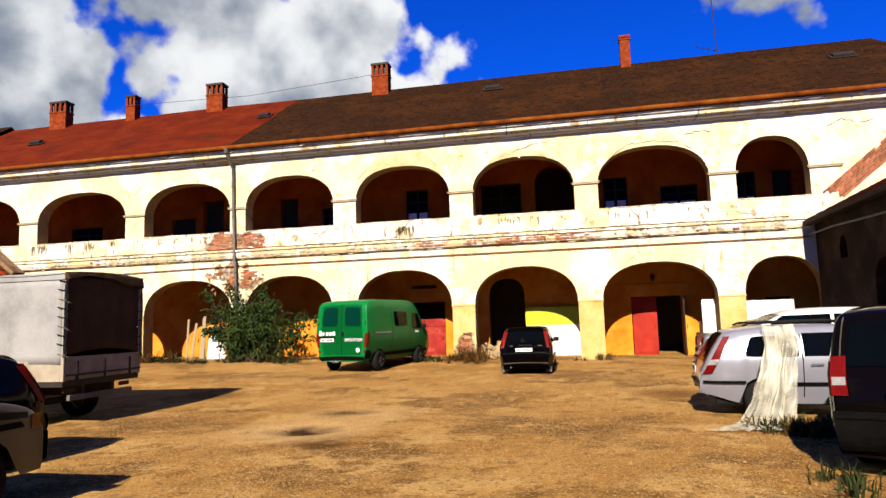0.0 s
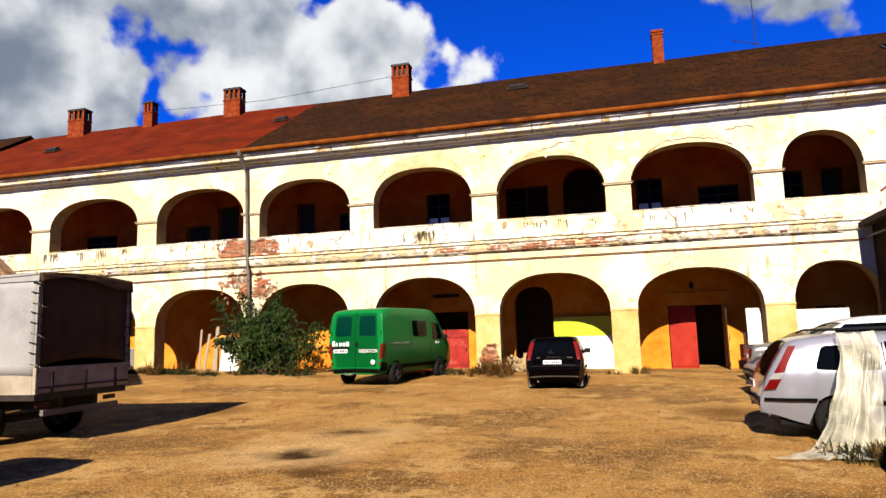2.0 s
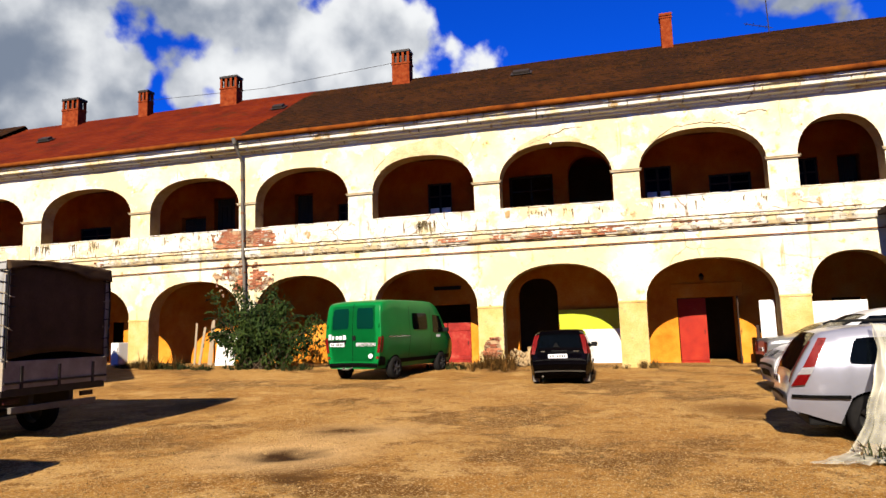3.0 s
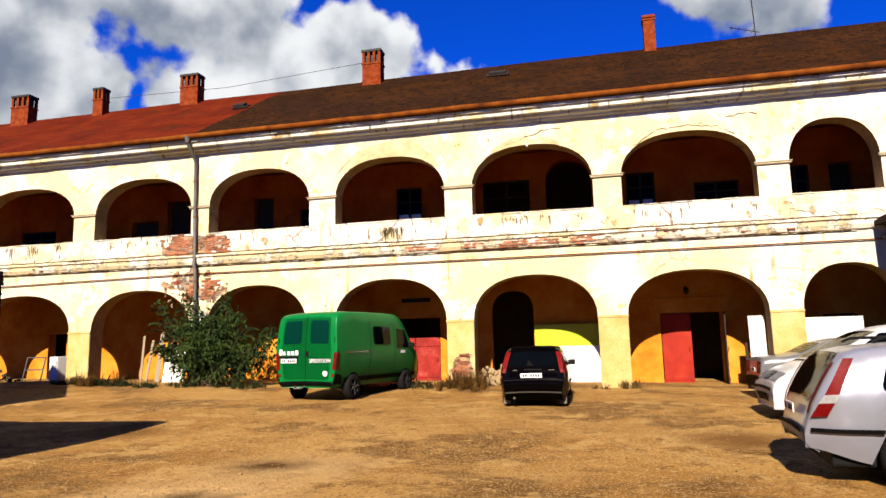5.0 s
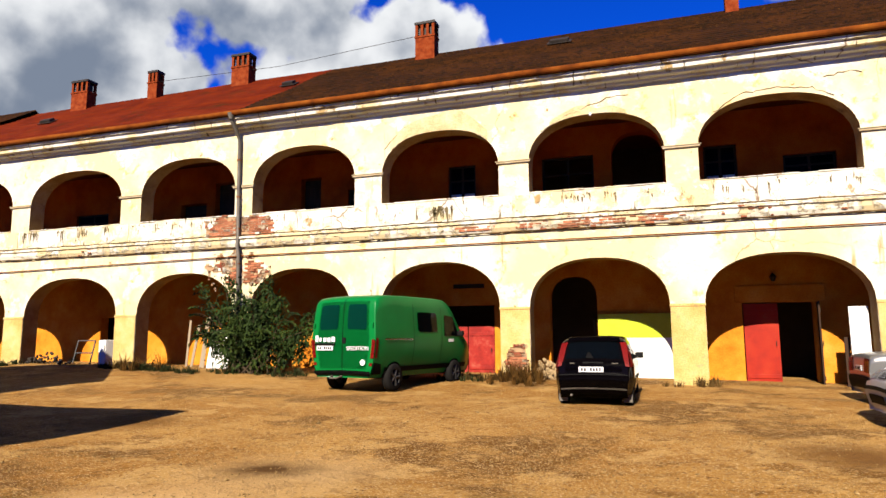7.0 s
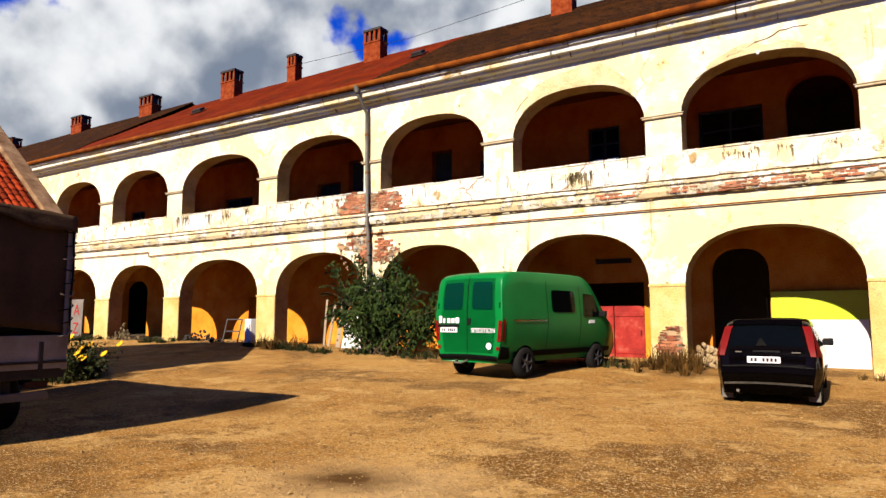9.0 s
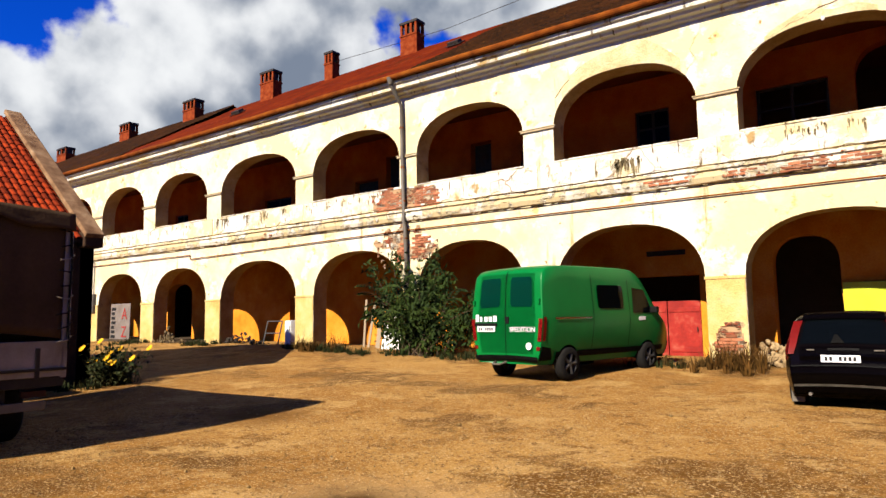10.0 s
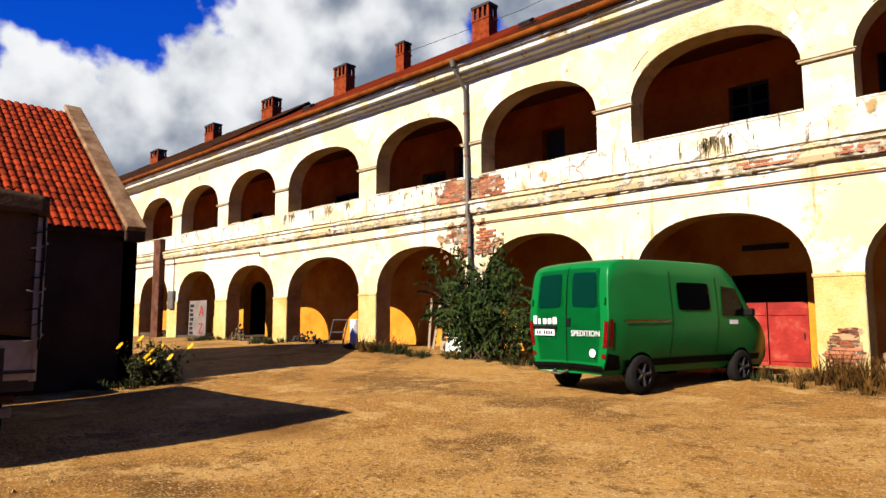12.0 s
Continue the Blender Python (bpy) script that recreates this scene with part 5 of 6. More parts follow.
    part("rear_window", sh.over((0.10, .93), (0.42, 1.38), -0.86, 0.86, 0.010, 0.01, -0.80, 0.80, soft=0.2), CARGLASS, v)
    part("rear_bumper", sh.over((0.06, .42), (0.01, .60), -1.0, 1.0, 0.03, 0.03), silver, v)
    part("bumper_trim", sh.over((0.0, .54), (0.02, .60), -1.0, 1.0, 0.045, 0.02), BLACKPLASTIC, v)
    for s in (1, -1):
        lamp = part("tail_light", sh.side([(0.06, .72), (0.21, .74), (0.52, 1.34), (0.42, 1.34)], s, 0.034, thick=0.03), TAIL, v)
        part("reversing_lens", sh.side([(0.135, .87), (0.285, .88), (0.330, .97), (0.195, .96)], s, 0.040), CLEARLAMP, lamp)
        part("lens", sh.over((0.05, .76), (0.34, 1.28), s * 0.88, s * 1.01, 0.012, 0.01), TAIL, lamp)
        part("quarter_window", sh.side([(0.72, 1.00), (1.55, 0.99), (1.55, 1.34), (0.84, 1.33)], s, soft=0.12), CARGLASS, v)
        part("door_window", sh.side([(1.62, 1.0), (2.45, 1.0), (2.45, 1.37), (1.62, 1.37)], s), CARGLASS, v)
        part("door_window", sh.side([(2.52, 1.0), (3.40, 1.0), (2.85, 1.34), (2.52, 1.36)], s), CARGLASS, v)
        part("bumper_strip", sh.side([(0.06, .565), (0.72, .565), (0.72, .61), (0.06, .61)], s, 0.03), BLACKPLASTIC, v)
        part("rubbing_strip", sh.side([(1.35, .52), (3.25, .52), (3.25, .58), (1.35, .58)], s, 0.012), BLACKPLASTIC, v)
        part("roof_rail", tube([(0.75, s * 0.62, 1.50), (0.85, s * 0.62, 1.545), (2.3, s * 0.62, 1.56), (2.5, s * 0.62, 1.50)], 0.018, 8), BLACKPLASTIC, v)
        part("door_seam", sh.side([(1.58, .34), (1.595, .34), (1.595, 1.36), (1.58, 1.36)], s, 0.004), BLACKPLASTIC, v)
        part("door_handle", sh.side([(1.7, .84), (1.88, .84), (1.88, .88), (1.7, .88)], s, 0.02), silver, v)
        part("headlight", sh.over((4.6, .64), (4.42, .82), s * 0.5, s * 0.95, 0.01), CLEARLAMP, v)
    part("windscreen", sh.over((2.95, 1.38), (3.6, 1.03), -0.9, 0.9, 0.01), CARGLASS, v)
    part("filler_cap", tube([(1.05, -0.86, .80), (1.05, -0.885, .80)], 0.09, 18), silver, v)
    mirrors(sh, v, 3.25, 1.05, silver)
    number_plate(v, -0.01, 0, .78, -90, 0.5)


make_estate()


def make_people_carrier():
    white = paint("white_paint", (.42, .42, .41), 0.0, 0.3)
    v = thing("people_carrier", pose(7.2, 18.5, lie(4, 18.5) - 0.01, 0, 0, 180), "white people carrier parked nose towards the yard", "car")
    sh = Shell([(0.1, .24), (0.0, .40), (0.0, .8), (0.08, 1.1), (0.3, 1.62), (0.6, 1.70), (2.0, 1.72), (2.7, 1.64), (3.75, 1.06), (4.25, .90), (4.52, .74), (4.60, .50), (4.52, .24)], 0.90, 1.0, 1.7, 0.18, (0.9, 3.68), 0.32, 0.2, 0.08, 0.24)
    part("body", sh.body(), white, v, smooth=True)
    underside(sh, v)
    part("windscreen", sh.over((2.78, 1.60), (3.70, 1.10), -0.88, 0.88, 0.012), CARGLASS, v)
    part("bonnet_seam", sh.over((3.80, 1.05), (3.82, 1.04), -0.85, 0.85, 0.006, 0.004), BLACKPLASTIC, v)
    grille = part("grille", sh.over((4.36, .84), (4.53, .70), -0.30, 0.30, 0.016, 0.015), BLACKPLASTIC, v)
    for k in range(6):
        part("slat", sh.over((4.36, .84), (4.53, .70), -0.27 + k * 0.1, -0.23 + k * 0.1, 0.03, 0.012, n=2), white, grille)
    part("front_bumper", sh.over((4.56, .66), (4.56, .30), -1.0, 1.0, 0.03, 0.03), white, v)
    part("air_intake", sh.over((4.58, .46), (4.56, .34), -0.62, 0.62, 0.05, 0.02), BLACKPLASTIC, v)
    part("bumper_strip", sh.over((4.59, .58), (4.60, .52), -1.0, 1.0, 0.046, 0.014), BLACKPLASTIC, v)
    for s in (1, -1):
        part("headlight", sh.over((4.34, .86), (4.52, .71), s * 0.40, s * 0.98, 0.014), CLEARLAMP, v)
        part("side_window", sh.side([(0.45, 1.06), (1.6, 1.06), (1.6, 1.58), (0.6, 1.56)], s), CARGLASS, v)
        part("door_window", sh.side([(1.68, 1.06), (3.45, 1.06), (2.75, 1.56), (1.68, 1.58)], s), CARGLASS, v)
        part("rubbing_strip", sh.side([(1.3, .54), (3.2, .54), (3.2, .61), (1.3, .61)], s, 0.012), BLACKPLASTIC, v)
    mirrors(sh, v, 3.2, 1.12, white)


def make_saloon():
    grey = paint("grey_paint", (.1048, .1048, .1011), 0.3, 0.3)
    v = thing("saloon_car", pose(3.15, 22.0, lie(4, 22) - 0.01, 0, 0, 0), "grey saloon car parked behind a white car", "car")
    sh = Shell([(0.06, .26), (0.0, .40), (0.0, .86), (0.08, 1.0), (0.85, 1.04), (1.45, 1.36), (1.9, 1.42), (2.6, 1.40), (3.3, 1.0), (4.1, .88), (4.42, .66), (4.38, .26)], 0.85, 0.95, 1.42, 0.22, (0.95, 3.5), 0.3, 0.2, 0.06, 0.16)
    part("body", sh.body(), grey, v, smooth=True)
    underside(sh, v)
    part("rear_window", sh.over((0.92, 1.08), (1.42, 1.34), -0.82, 0.82, 0.01), CARGLASS, v)
    part("windscreen", sh.over((2.66, 1.36), (3.25, 1.03), -0.86, 0.86, 0.01), CARGLASS, v)
    part("rear_bumper", sh.over((0.02, .30), (0.0, .56), -1.0, 1.0, 0.03, 0.03), BLACKPLASTIC, v)
    for s in (1, -1):
        part("tail_light", sh.over((0.0, .66), (0.01, .90), s * 0.55, s * 1.0, 0.012), glass("smoked_lamp", rgb(.03, .0045, .0037), 0.15) if s == 1 else bpy.data.materials["smoked_lamp"], v, "smoked dark tail lamp")
        part("side_window", sh.side([(1.15, 1.0), (2.0, 1.0), (2.0, 1.32), (1.5, 1.30)], s), CARGLASS, v)
        part("door_window", sh.side([(2.06, 1.0), (3.0, 1.0), (2.6, 1.30), (2.06, 1.32)], s), CARGLASS, v)
    number_plate(v, -0.01, 0, .72, -90)
    mirrors(sh, v, 2.9, 1.02, grey)


def make_minivan():
    v = thing("minivan", pose(2.94, 7.42, -0.01, 0, 0, 52), "black minivan with a big red tail lamp, parked in weeds", "car")
    sh = Shell([(0.1, .26), (0.0, .40), (0.0, .72), (0.06, 1.05), (0.26, 1.58), (0.45, 1.72), (1.2, 1.78), (2.6, 1.76), (3.1, 1.62), (4.0, 1.08), (4.55, .92), (4.78, .66), (4.72, .26)], 0.93, 1.05, 1.77, 0.18, (1.0, 3.8), 0.33, 0.22, 0.20, 0.2)
    part("body", sh.body(), BLACKPAINT, v, smooth=True)
    underside(sh, v)
    part("rear_window", sh.over((0.08, 1.08), (0.27, 1.60), -0.84, 0.84, 0.012, 0.01, -0.8, 0.8), CARGLASS, v)
    part("rear_bumper", sh.over((0.04, .32), (0.0, .60), -1.0, 1.0, 0.04, 0.04), BLACKPLASTIC, v)
    part("bumper_strip", sh.over((0.0, .56), (0.0, .60), -1.0, 1.0, 0.055, 0.015), BLACKPLASTIC, v)
    for s in (1, -1):
        lamp = part("tail_light", sh.over((0.0, .80), (0.12, 1.24), s * 0.80, s * 1.01, 0.018, 0.016, s * 0.82, s * 1.01), TAIL, v)
        part("reversing_lens", sh.over((0.01, .915), (0.03, .955), s * 0.82, s * 0.99, 0.026, 0.008), CLEARLAMP, lamp)
        part("lamp_side", sh.side([(0.01, .80), (0.16, .82), (0.20, 1.18), (0.08, 1.18)], s, 0.012), TAIL, lamp)
        # A pale strip stands in for the reflection on each rear pillar.
        part("pillar_trim", sh.over((0.12, 1.22), (0.34, 1.66), s * 0.885, s * 0.905, 0.014, 0.010), ZINC, v, "thin pale strip drawn as a reflection on the rear pillar")
        part("rear_quarter_window", sh.side([(0.3, 1.12), (1.4, 1.10), (1.4, 1.62), (0.5, 1.60)], s), CARGLASS, v)
        part("door_window", sh.side([(1.5, 1.10), (3.5, 1.08), (2.95, 1.60), (1.5, 1.62)], s), CARGLASS, v)
    part("windscreen", sh.over((3.15, 1.58), (3.95, 1.12), -0.88, 0.88, 0.01), CARGLASS, v)
    part("wiper", sh.over((0.09, 1.1), (0.15, 1.26), -0.1, 0.25, 0.026, 0.012), BLACKPLASTIC, v)
    number_plate(v, -0.02, 0, .86, -90)


def make_offroader():
    # Cream cut far down, so the paint carries the car's shade.
    cream = paint("shaded_cream_paint", (.0318, .0247, .0143), 0.0, 0.45)
    v = thing("offroad_car", pose(-6.45, 1.78, -0.01, 0, 0, 89), "cream off-road car with dark side decals, shade in its paint", "car")
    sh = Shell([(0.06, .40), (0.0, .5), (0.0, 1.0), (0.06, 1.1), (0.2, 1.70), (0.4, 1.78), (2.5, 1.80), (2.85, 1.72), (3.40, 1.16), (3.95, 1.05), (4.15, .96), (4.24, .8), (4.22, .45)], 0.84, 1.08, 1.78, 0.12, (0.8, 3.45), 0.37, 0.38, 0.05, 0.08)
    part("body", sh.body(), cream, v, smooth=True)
    underside(sh, v)
    part("windscreen", sh.over((2.90, 1.68), (3.36, 1.22), -0.86, 0.86, 0.01), CARGLASS, v)
    part("front_bumper", sh.over((4.23, .74), (4.22, .48), -1.0, 1.0, 0.06, 0.05), BLACKPLASTIC, v)
    part("grille", sh.over((4.19, .92), (4.24, .78), -0.45, 0.45, 0.012), BLACKPLASTIC, v)
    for s in (1, -1):
        part("headlight", sh.over((4.17, .94), (4.24, .78), s * 0.55, s * 0.82, 0.014), CLEARLAMP, v)
        part("indicator", sh.side([(4.06, .80), (4.18, .80), (4.18, .95), (4.06, .95)], s, 0.010), AMBER, v)
        part("door_window", sh.side([(1.9, 1.16), (3.22, 1.15), (2.84, 1.64), (1.9, 1.66)], s), CARGLASS, v)
        part("side_window", sh.side([(0.35, 1.16), (1.8, 1.16), (1.8, 1.66), (0.42, 1.64)], s), CARGLASS, v)
        part("decal", sh.side([(3.45, .95), (4.0, .92), (4.0, .98), (3.45, 1.03)], s, 0.006), INK, v, "dark side decal")
        part("rubbing_strip", sh.side([(1.3, .66), (2.9, .66), (2.9, .74), (1.3, .74)], s, 0.014), BLACKPLASTIC, v)
        part("wheel_arch_trim", sh.side([(2.95, .84), (3.95, .84), (3.9, .90), (3.0, .90)], s, 0.02), BLACKPLASTIC, v)
    mirrors(sh, v, 3.18, 1.18, LETTERWHITE)


make_people_carrier()
make_saloon()
make_minivan()
make_offroader()

TARP = surf("grey_tarpaulin", [rgb(.1216, .1216, .117), rgb(.1779, .1779, .1685), rgb(.2059, .2059, .1965)], 1.2, 0.6, 0.15, 30.0)
# Brown canvas with the shade of the truck's tail mixed into it.
REARFLAP = surf("shaded_brown_canvas", [rgb(.0273, .0163, .0074), rgb(.0536, .0324, .0164)], 1.5, 0.9, 0.2, 30.0)
DROPSIDE = surf("dirty_white_boards", [rgb(.1348, .1078, .0673), rgb(.2561, .2225, .1685)], 2.0, 0.6, 0.2)


# Lamp red taken almost to black for the shade under the bed.
SHADELAMP = surf("shaded_lamp_glass", [rgb(.02, .004, .003), rgb(.04, .007, .005)], 9.0, 0.5, 0.1)


def make_truck():
    """Flatbed truck with a canvas cover; its tail faces the yard."""
    t = thing("covered_truck", pose(-9.45, 11.55, 0, 0, 0, 180), "flatbed truck with a grey tarpaulin cover and pale dropsides", "truck")
    hw, L, z0, z1 = 1.04, 5.6, 1.22, 2.83

    def cloth(fn, nu, nv, name, mat, label=""):
        bm = bmesh.new()
        g = [[bm.verts.new(fn(i / nu, j / nv)) for i in range(nu + 1)] for j in range(nv + 1)]
        for a, b in zip(g, g[1:]):
            for k in range(nu):
                bm.faces.new((a[k], a[k + 1], b[k + 1], b[k]))
        bmesh.ops.recalc_face_normals(bm, faces=bm.faces)
        bmesh.ops.solidify(bm, geom=bm.faces[:], thickness=0.012)
        return part(name, bm, mat, t, label, smooth=True)

    def sag(u, v, s):
        return 0.02 * noise.noise((u * 9, v * 5, s)) + 0.016 * math.sin(u * 26 + 2 * noise.noise((u * 3, v * 2, s)))
    for s in (1, -1):
        cloth(lambda u, v: (0.03 + (L - 0.06) * u, s * (hw + 0.02 + sag(u, v, s) * math.sin(math.pi * min(1, max(0, v)))), z0 - 0.06 + (z1 - z0 - 0.02) * v + 0.02 * math.sin(u * 15) * (1 - v)), 40, 10, "side_cover", TARP, "grey tarpaulin side, slightly billowed")
    cloth(lambda u, v: (-0.03 + (L + 0.06) * u, (hw + 0.06) * (2 * v - 1), z1 + 0.05 * math.sin(math.pi * v) - 0.02 * abs(math.sin(u * math.pi * 4)) + 0.01 * noise.noise((u * 8, v * 4, 0))), 40, 10, "roof_cover", TARP)
    cloth(lambda u, v: (-0.012 + 0.6 * sag(u, v, 7), (hw - 0.05) * (2 * u - 1), z0 + 0.10 + 0.10 * math.sin(u * 3.1) * (1 - v) + (z1 - z0 - 0.12) * v), 24, 12, "rear_curtain", REARFLAP, "brown canvas rear flap, shade put into its colour")
    for s in (1, -1):
        bm = bmesh.new()
        for k in range(2):
            slab(0.04 + k * L / 2, L / 2 - 0.04 + k * L / 2, s * hw - 0.02, s * hw + 0.02, 0.86, 1.24, 0.008, bm)
        part("dropside", bm, DROPSIDE, t)
        part("valance", slab(-0.035, L, s * (hw + 0.03) - 0.012, s * (hw + 0.03) + 0.012, z1 - 0.12, z1 + 0.01, 0.004), TARP, t)
        part("corner_post", slab(-0.03, 0.05, s * (hw - 0.02) - 0.035, s * (hw - 0.02) + 0.035, 0.86, z1 - 0.02, 0.01), DROPSIDE, t)
        part("strap", tube([(-0.05, s * hw, 2.7), (-0.06, s * (hw + 0.015), 2.2), (-0.055, s * hw, 1.7), (-0.06, s * (hw + 0.01), 1.2)], 0.014, 6), BLACKPLASTIC, t)
        part("tail_light", slab(0.10, 0.14, s * 0.75 - 0.14, s * 0.75 + 0.14, 0.64, 0.72, 0.01), SHADELAMP, t)
        part("mudguard", slab(0.75, 1.75, s * 0.8 - 0.2, s * 0.8 + 0.2, 0.80, 0.84, 0.01), BLACKPLASTIC, t)
    cloth(lambda u, v: (-0.05 - 0.03 * (1 - v) + 0.02 * noise.noise((u * 8, v * 3, 4)), (hw + 0.04) * (2 * u - 1), z1 + 0.02 - (0.16 + 0.07 * math.sin(u * 5.2 + 1) + 0.04 * noise.noise((u * 6, 0, 9))) * (1 - v) + 0.05 * math.sin(math.pi * u)), 28, 4, "rear_hem", REARFLAP, "sagging hem of the roof tarpaulin, colour darkened as shade")
    rnd = random.Random(44)
    for s in (1, -1):
        for k in range(9):
            z = 1.30 + 0.165 * k
            part("lashing", tube([(-0.045, s * (hw - 0.10 - rnd.uniform(0, .05)), z + rnd.uniform(-.03, .03)), (-0.075, s * (hw - 0.02), z), (-0.04, s * (hw + 0.05), z + 0.05), (0.10, s * (hw + 0.045), z + 0.08)], 0.009, 5), DROPSIDE if k % 3 == 0 else BLACKPLASTIC, t)
        part("torn_edge", slab(-0.03, 0.0, s * (hw + 0.01) - 0.03, s * (hw + 0.01) + 0.03, 1.3, z1 - 0.2, 0.012), TARP, t)
    board_ = part("tailboard", slab(-0.03, 0.01, -hw + 0.03, hw - 0.03, 0.88, 1.30, 0.008), DROPSIDE, t)
    for y in (-0.72, 0.0, 0.72):
        part("latch", slab(-0.05, -0.028, y - 0.025, y + 0.025, 0.86, 1.22, 0.006), IRONDARK, board_)
    part("tail_rail", slab(-0.055, -0.028, -hw, hw, 0.95, 0.985, 0.004), IRONDARK, t)
    part("bed", slab(0, L, -hw, hw, 0.76, 0.88, 0.01), IRONDARK, t)
    for s in (1, -1):
        part("chassis_beam", slab(0.1, L + 1.5, s * 0.4 - 0.05, s * 0.4 + 0.05, 0.56, 0.76, 0.01), IRONDARK, t)
    part("under_run_bar", slab(0.0, 0.07, -0.85, 0.85, 0.50, 0.60, 0.01), ZINC, t)
    for x in (1.25, L + 0.75):
        for s in (1, -1):
            make_wheel(t, x, s * 0.84, 0.40, s)
        part("axle", tube([(x, -0.8, 0.4), (x, 0.8, 0.4)], 0.07, 8), IRONDARK, t)
    cabin = Shell([(0, .55), (0, 1.2), (0.0, 2.0), (0.15, 2.2), (0.9, 2.22), (1.25, 2.1), (1.65, 1.3), (1.75, .9), (1.7, .5)], 1.0, 1.3, 2.2, 0.1, (), 0.4, 0.5, 0.02, 0.1)
    cab = part("cab", cabin.body(), DROPSIDE, t, smooth=True)
    cab.matrix_local = pose(L + 0.12, 0, 0)
    part("cab_windscreen", cabin.over((1.28, 2.04), (1.62, 1.38), -0.9, 0.9, 0.012), CARGLASS, cab)


make_truck()


def make_plastic():
    """Torn builder's sheet thrown over the estate car's flank, trailing on the ground."""
    m = bpy.data.materials.new("clear_builders_sheet")
    m.use_nodes = True
    nt = m.node_tree
    p, out = nt.nodes["Principled BSDF"], nt.nodes["Material Output"]
    p.inputs["Base Color"].default_value, p.inputs["Roughness"].default_value = rgb(.36, .345, .26), 0.35
    see, mix, nz, rp = (nt.nodes.new(k) for k in ("ShaderNodeBsdfTransparent", "ShaderNodeMixShader", "ShaderNodeTexNoise", "ShaderNodeMapRange"))
    nz.inputs["Scale"].default_value, nz.inputs["Detail"].default_value = 3.0, 5.0
    rp.inputs["From Min"].default_value, rp.inputs["From Max"].default_value, rp.inputs["To Min"].default_value, rp.inputs["To Max"].default_value = 0.35, 0.65, 0.30, 0.86
    nt.links.new(nz.outputs["Fac"], rp.inputs[0])
    nt.links.new(rp.outputs[0], mix.inputs[0])
    nt.links.new(see.outputs[0], mix.inputs[1])
    nt.links.new(p.outputs[0], mix.inputs[2])
    nt.links.new(mix.outputs[0], out.inputs["Surface"])
    bm = bmesh.new()
    nu, nv = 56, 40
    g = []
    for j in range(nv + 1):
        v, row = j / nv, []
        for i in range(nu + 1):
            u = i / nu
            drop = min(1.0, v / 0.68)
            trail = max(0.0, (v - 0.68) / 0.32)
            x = 2.66 + 0.48 * u - (0.35 + 0.30 * (1 - u)) * drop ** 2 - 0.55 * trail * (1 - u)
            y = 12.02 - 0.24 * min(1, drop * 4) - 0.75 * drop ** 2.2 - 0.5 * trail
            z = 1.50 - 0.02 * math.sin(u * 4) - 1.44 * drop ** 1.15
            fold = 0.075 * math.sin(u * 17 + 7 * noise.noise((u * 3, v * 1.6, 0))) * (0.25 + drop) + 0.09 * noise.noise((u * 9, v * 6, 3)) + 0.04 * noise.noise((u * 22, v * 14, 6))
            z = max(0.03 + 0.06 * abs(noise.noise((u * 7, v * 9, 8))) * (1 + trail), z + 0.02 * noise.noise((u * 9, v * 9, 5)))
            row.append(bm.verts.new((x + 0.03 * noise.noise((u * 6, v * 8, 9)), y + fold * 0.8, z)))
        g.append(row)
    for a, b in zip(g, g[1:]):
        for k in range(nu):
            bm.faces.new((a[k], a[k + 1], b[k + 1], b[k]))
    bmesh.ops.recalc_face_normals(bm, faces=bm.faces)
    tagged(part("plastic_sheet", bm, m, smooth=True), "crumpled milky plastic sheet draped over a silver car", "plastic sheet")


make_plastic()

# ---- plants ----
LEAF = surf("bush_leaf", [rgb(.002, .006, .0002), rgb(.009, .020, .001), rgb(.030, .045, .003)], 2.5, 0.8, 0.0)
DRY = surf("dry_weed", [rgb(.03, .0168, .0045), rgb(.0562, .0318, .0082), rgb(.0749, .0487, .015)], 3.0, 0.9, 0.0)
GREENWEED = surf("green_weed", [rgb(.0053, .009, .0012), rgb(.0127, .0172, .0022), rgb(.03, .0255, .006)], 3.0, 0.8, 0.0)
for m in (LEAF, GREENWEED):
    m.node_tree.nodes["Principled BSDF"].inputs["Specular IOR Level"].default_value = 0.15
BARK = surf("shrub_bark", [rgb(.0262, .0187, .0112), rgb(.0524, .0374, .0225)], 9.0, 0.9, 0.3)
PETAL = surf("yellow_petal", [rgb(.45, .22, .004), rgb(.5, .29, .008)], 9.0, 0.6, 0.0)


def leaf(bm, at, way, side, l, w):
    """A pointed leaf folded along its rib."""
    up = way.cross(side).normalized()
    tip, mid = at + way * l - up * l * 0.12, at + way * l * 0.45 + up * w * 0.10
    a, b, c, d = (bm.verts.new(q) for q in (at, mid + side * w * 0.5 + up * w * 0.18, tip, mid - side * w * 0.5 + up * w * 0.18))
    m = bm.verts.new(mid)
    for f in ((a, m, b), (m, c, b), (a, d, m), (d, c, m)):
        bm.faces.new(f)


def rand_way(rnd, lift=0.0):
    v = Vector((rnd.gauss(0, 1), rnd.gauss(0, 1), rnd.gauss(0, 1) + lift))
    return v.normalized() if v.length > 0.01 else Vector((0, 0, 1))


def make_bush():
    rnd = random.Random(11)
    bx, by = -13.2, 24.1
    b = thing("elder_bush", pose(bx, by, lie(bx, by)), "large dark green leafy bush growing against the arcade", "bush")
    crown = bmesh.new()
    limbs = []
    for k in range(26):
        a = rnd.uniform(0, math.tau)
        reach, h = rnd.uniform(0.3, 2.75), rnd.uniform(1.0, 2.6)
        x, y = math.cos(a) * reach, min(0.55, math.sin(a) * reach * 0.42)
        h *= 1.0 - 0.14 * abs(x)
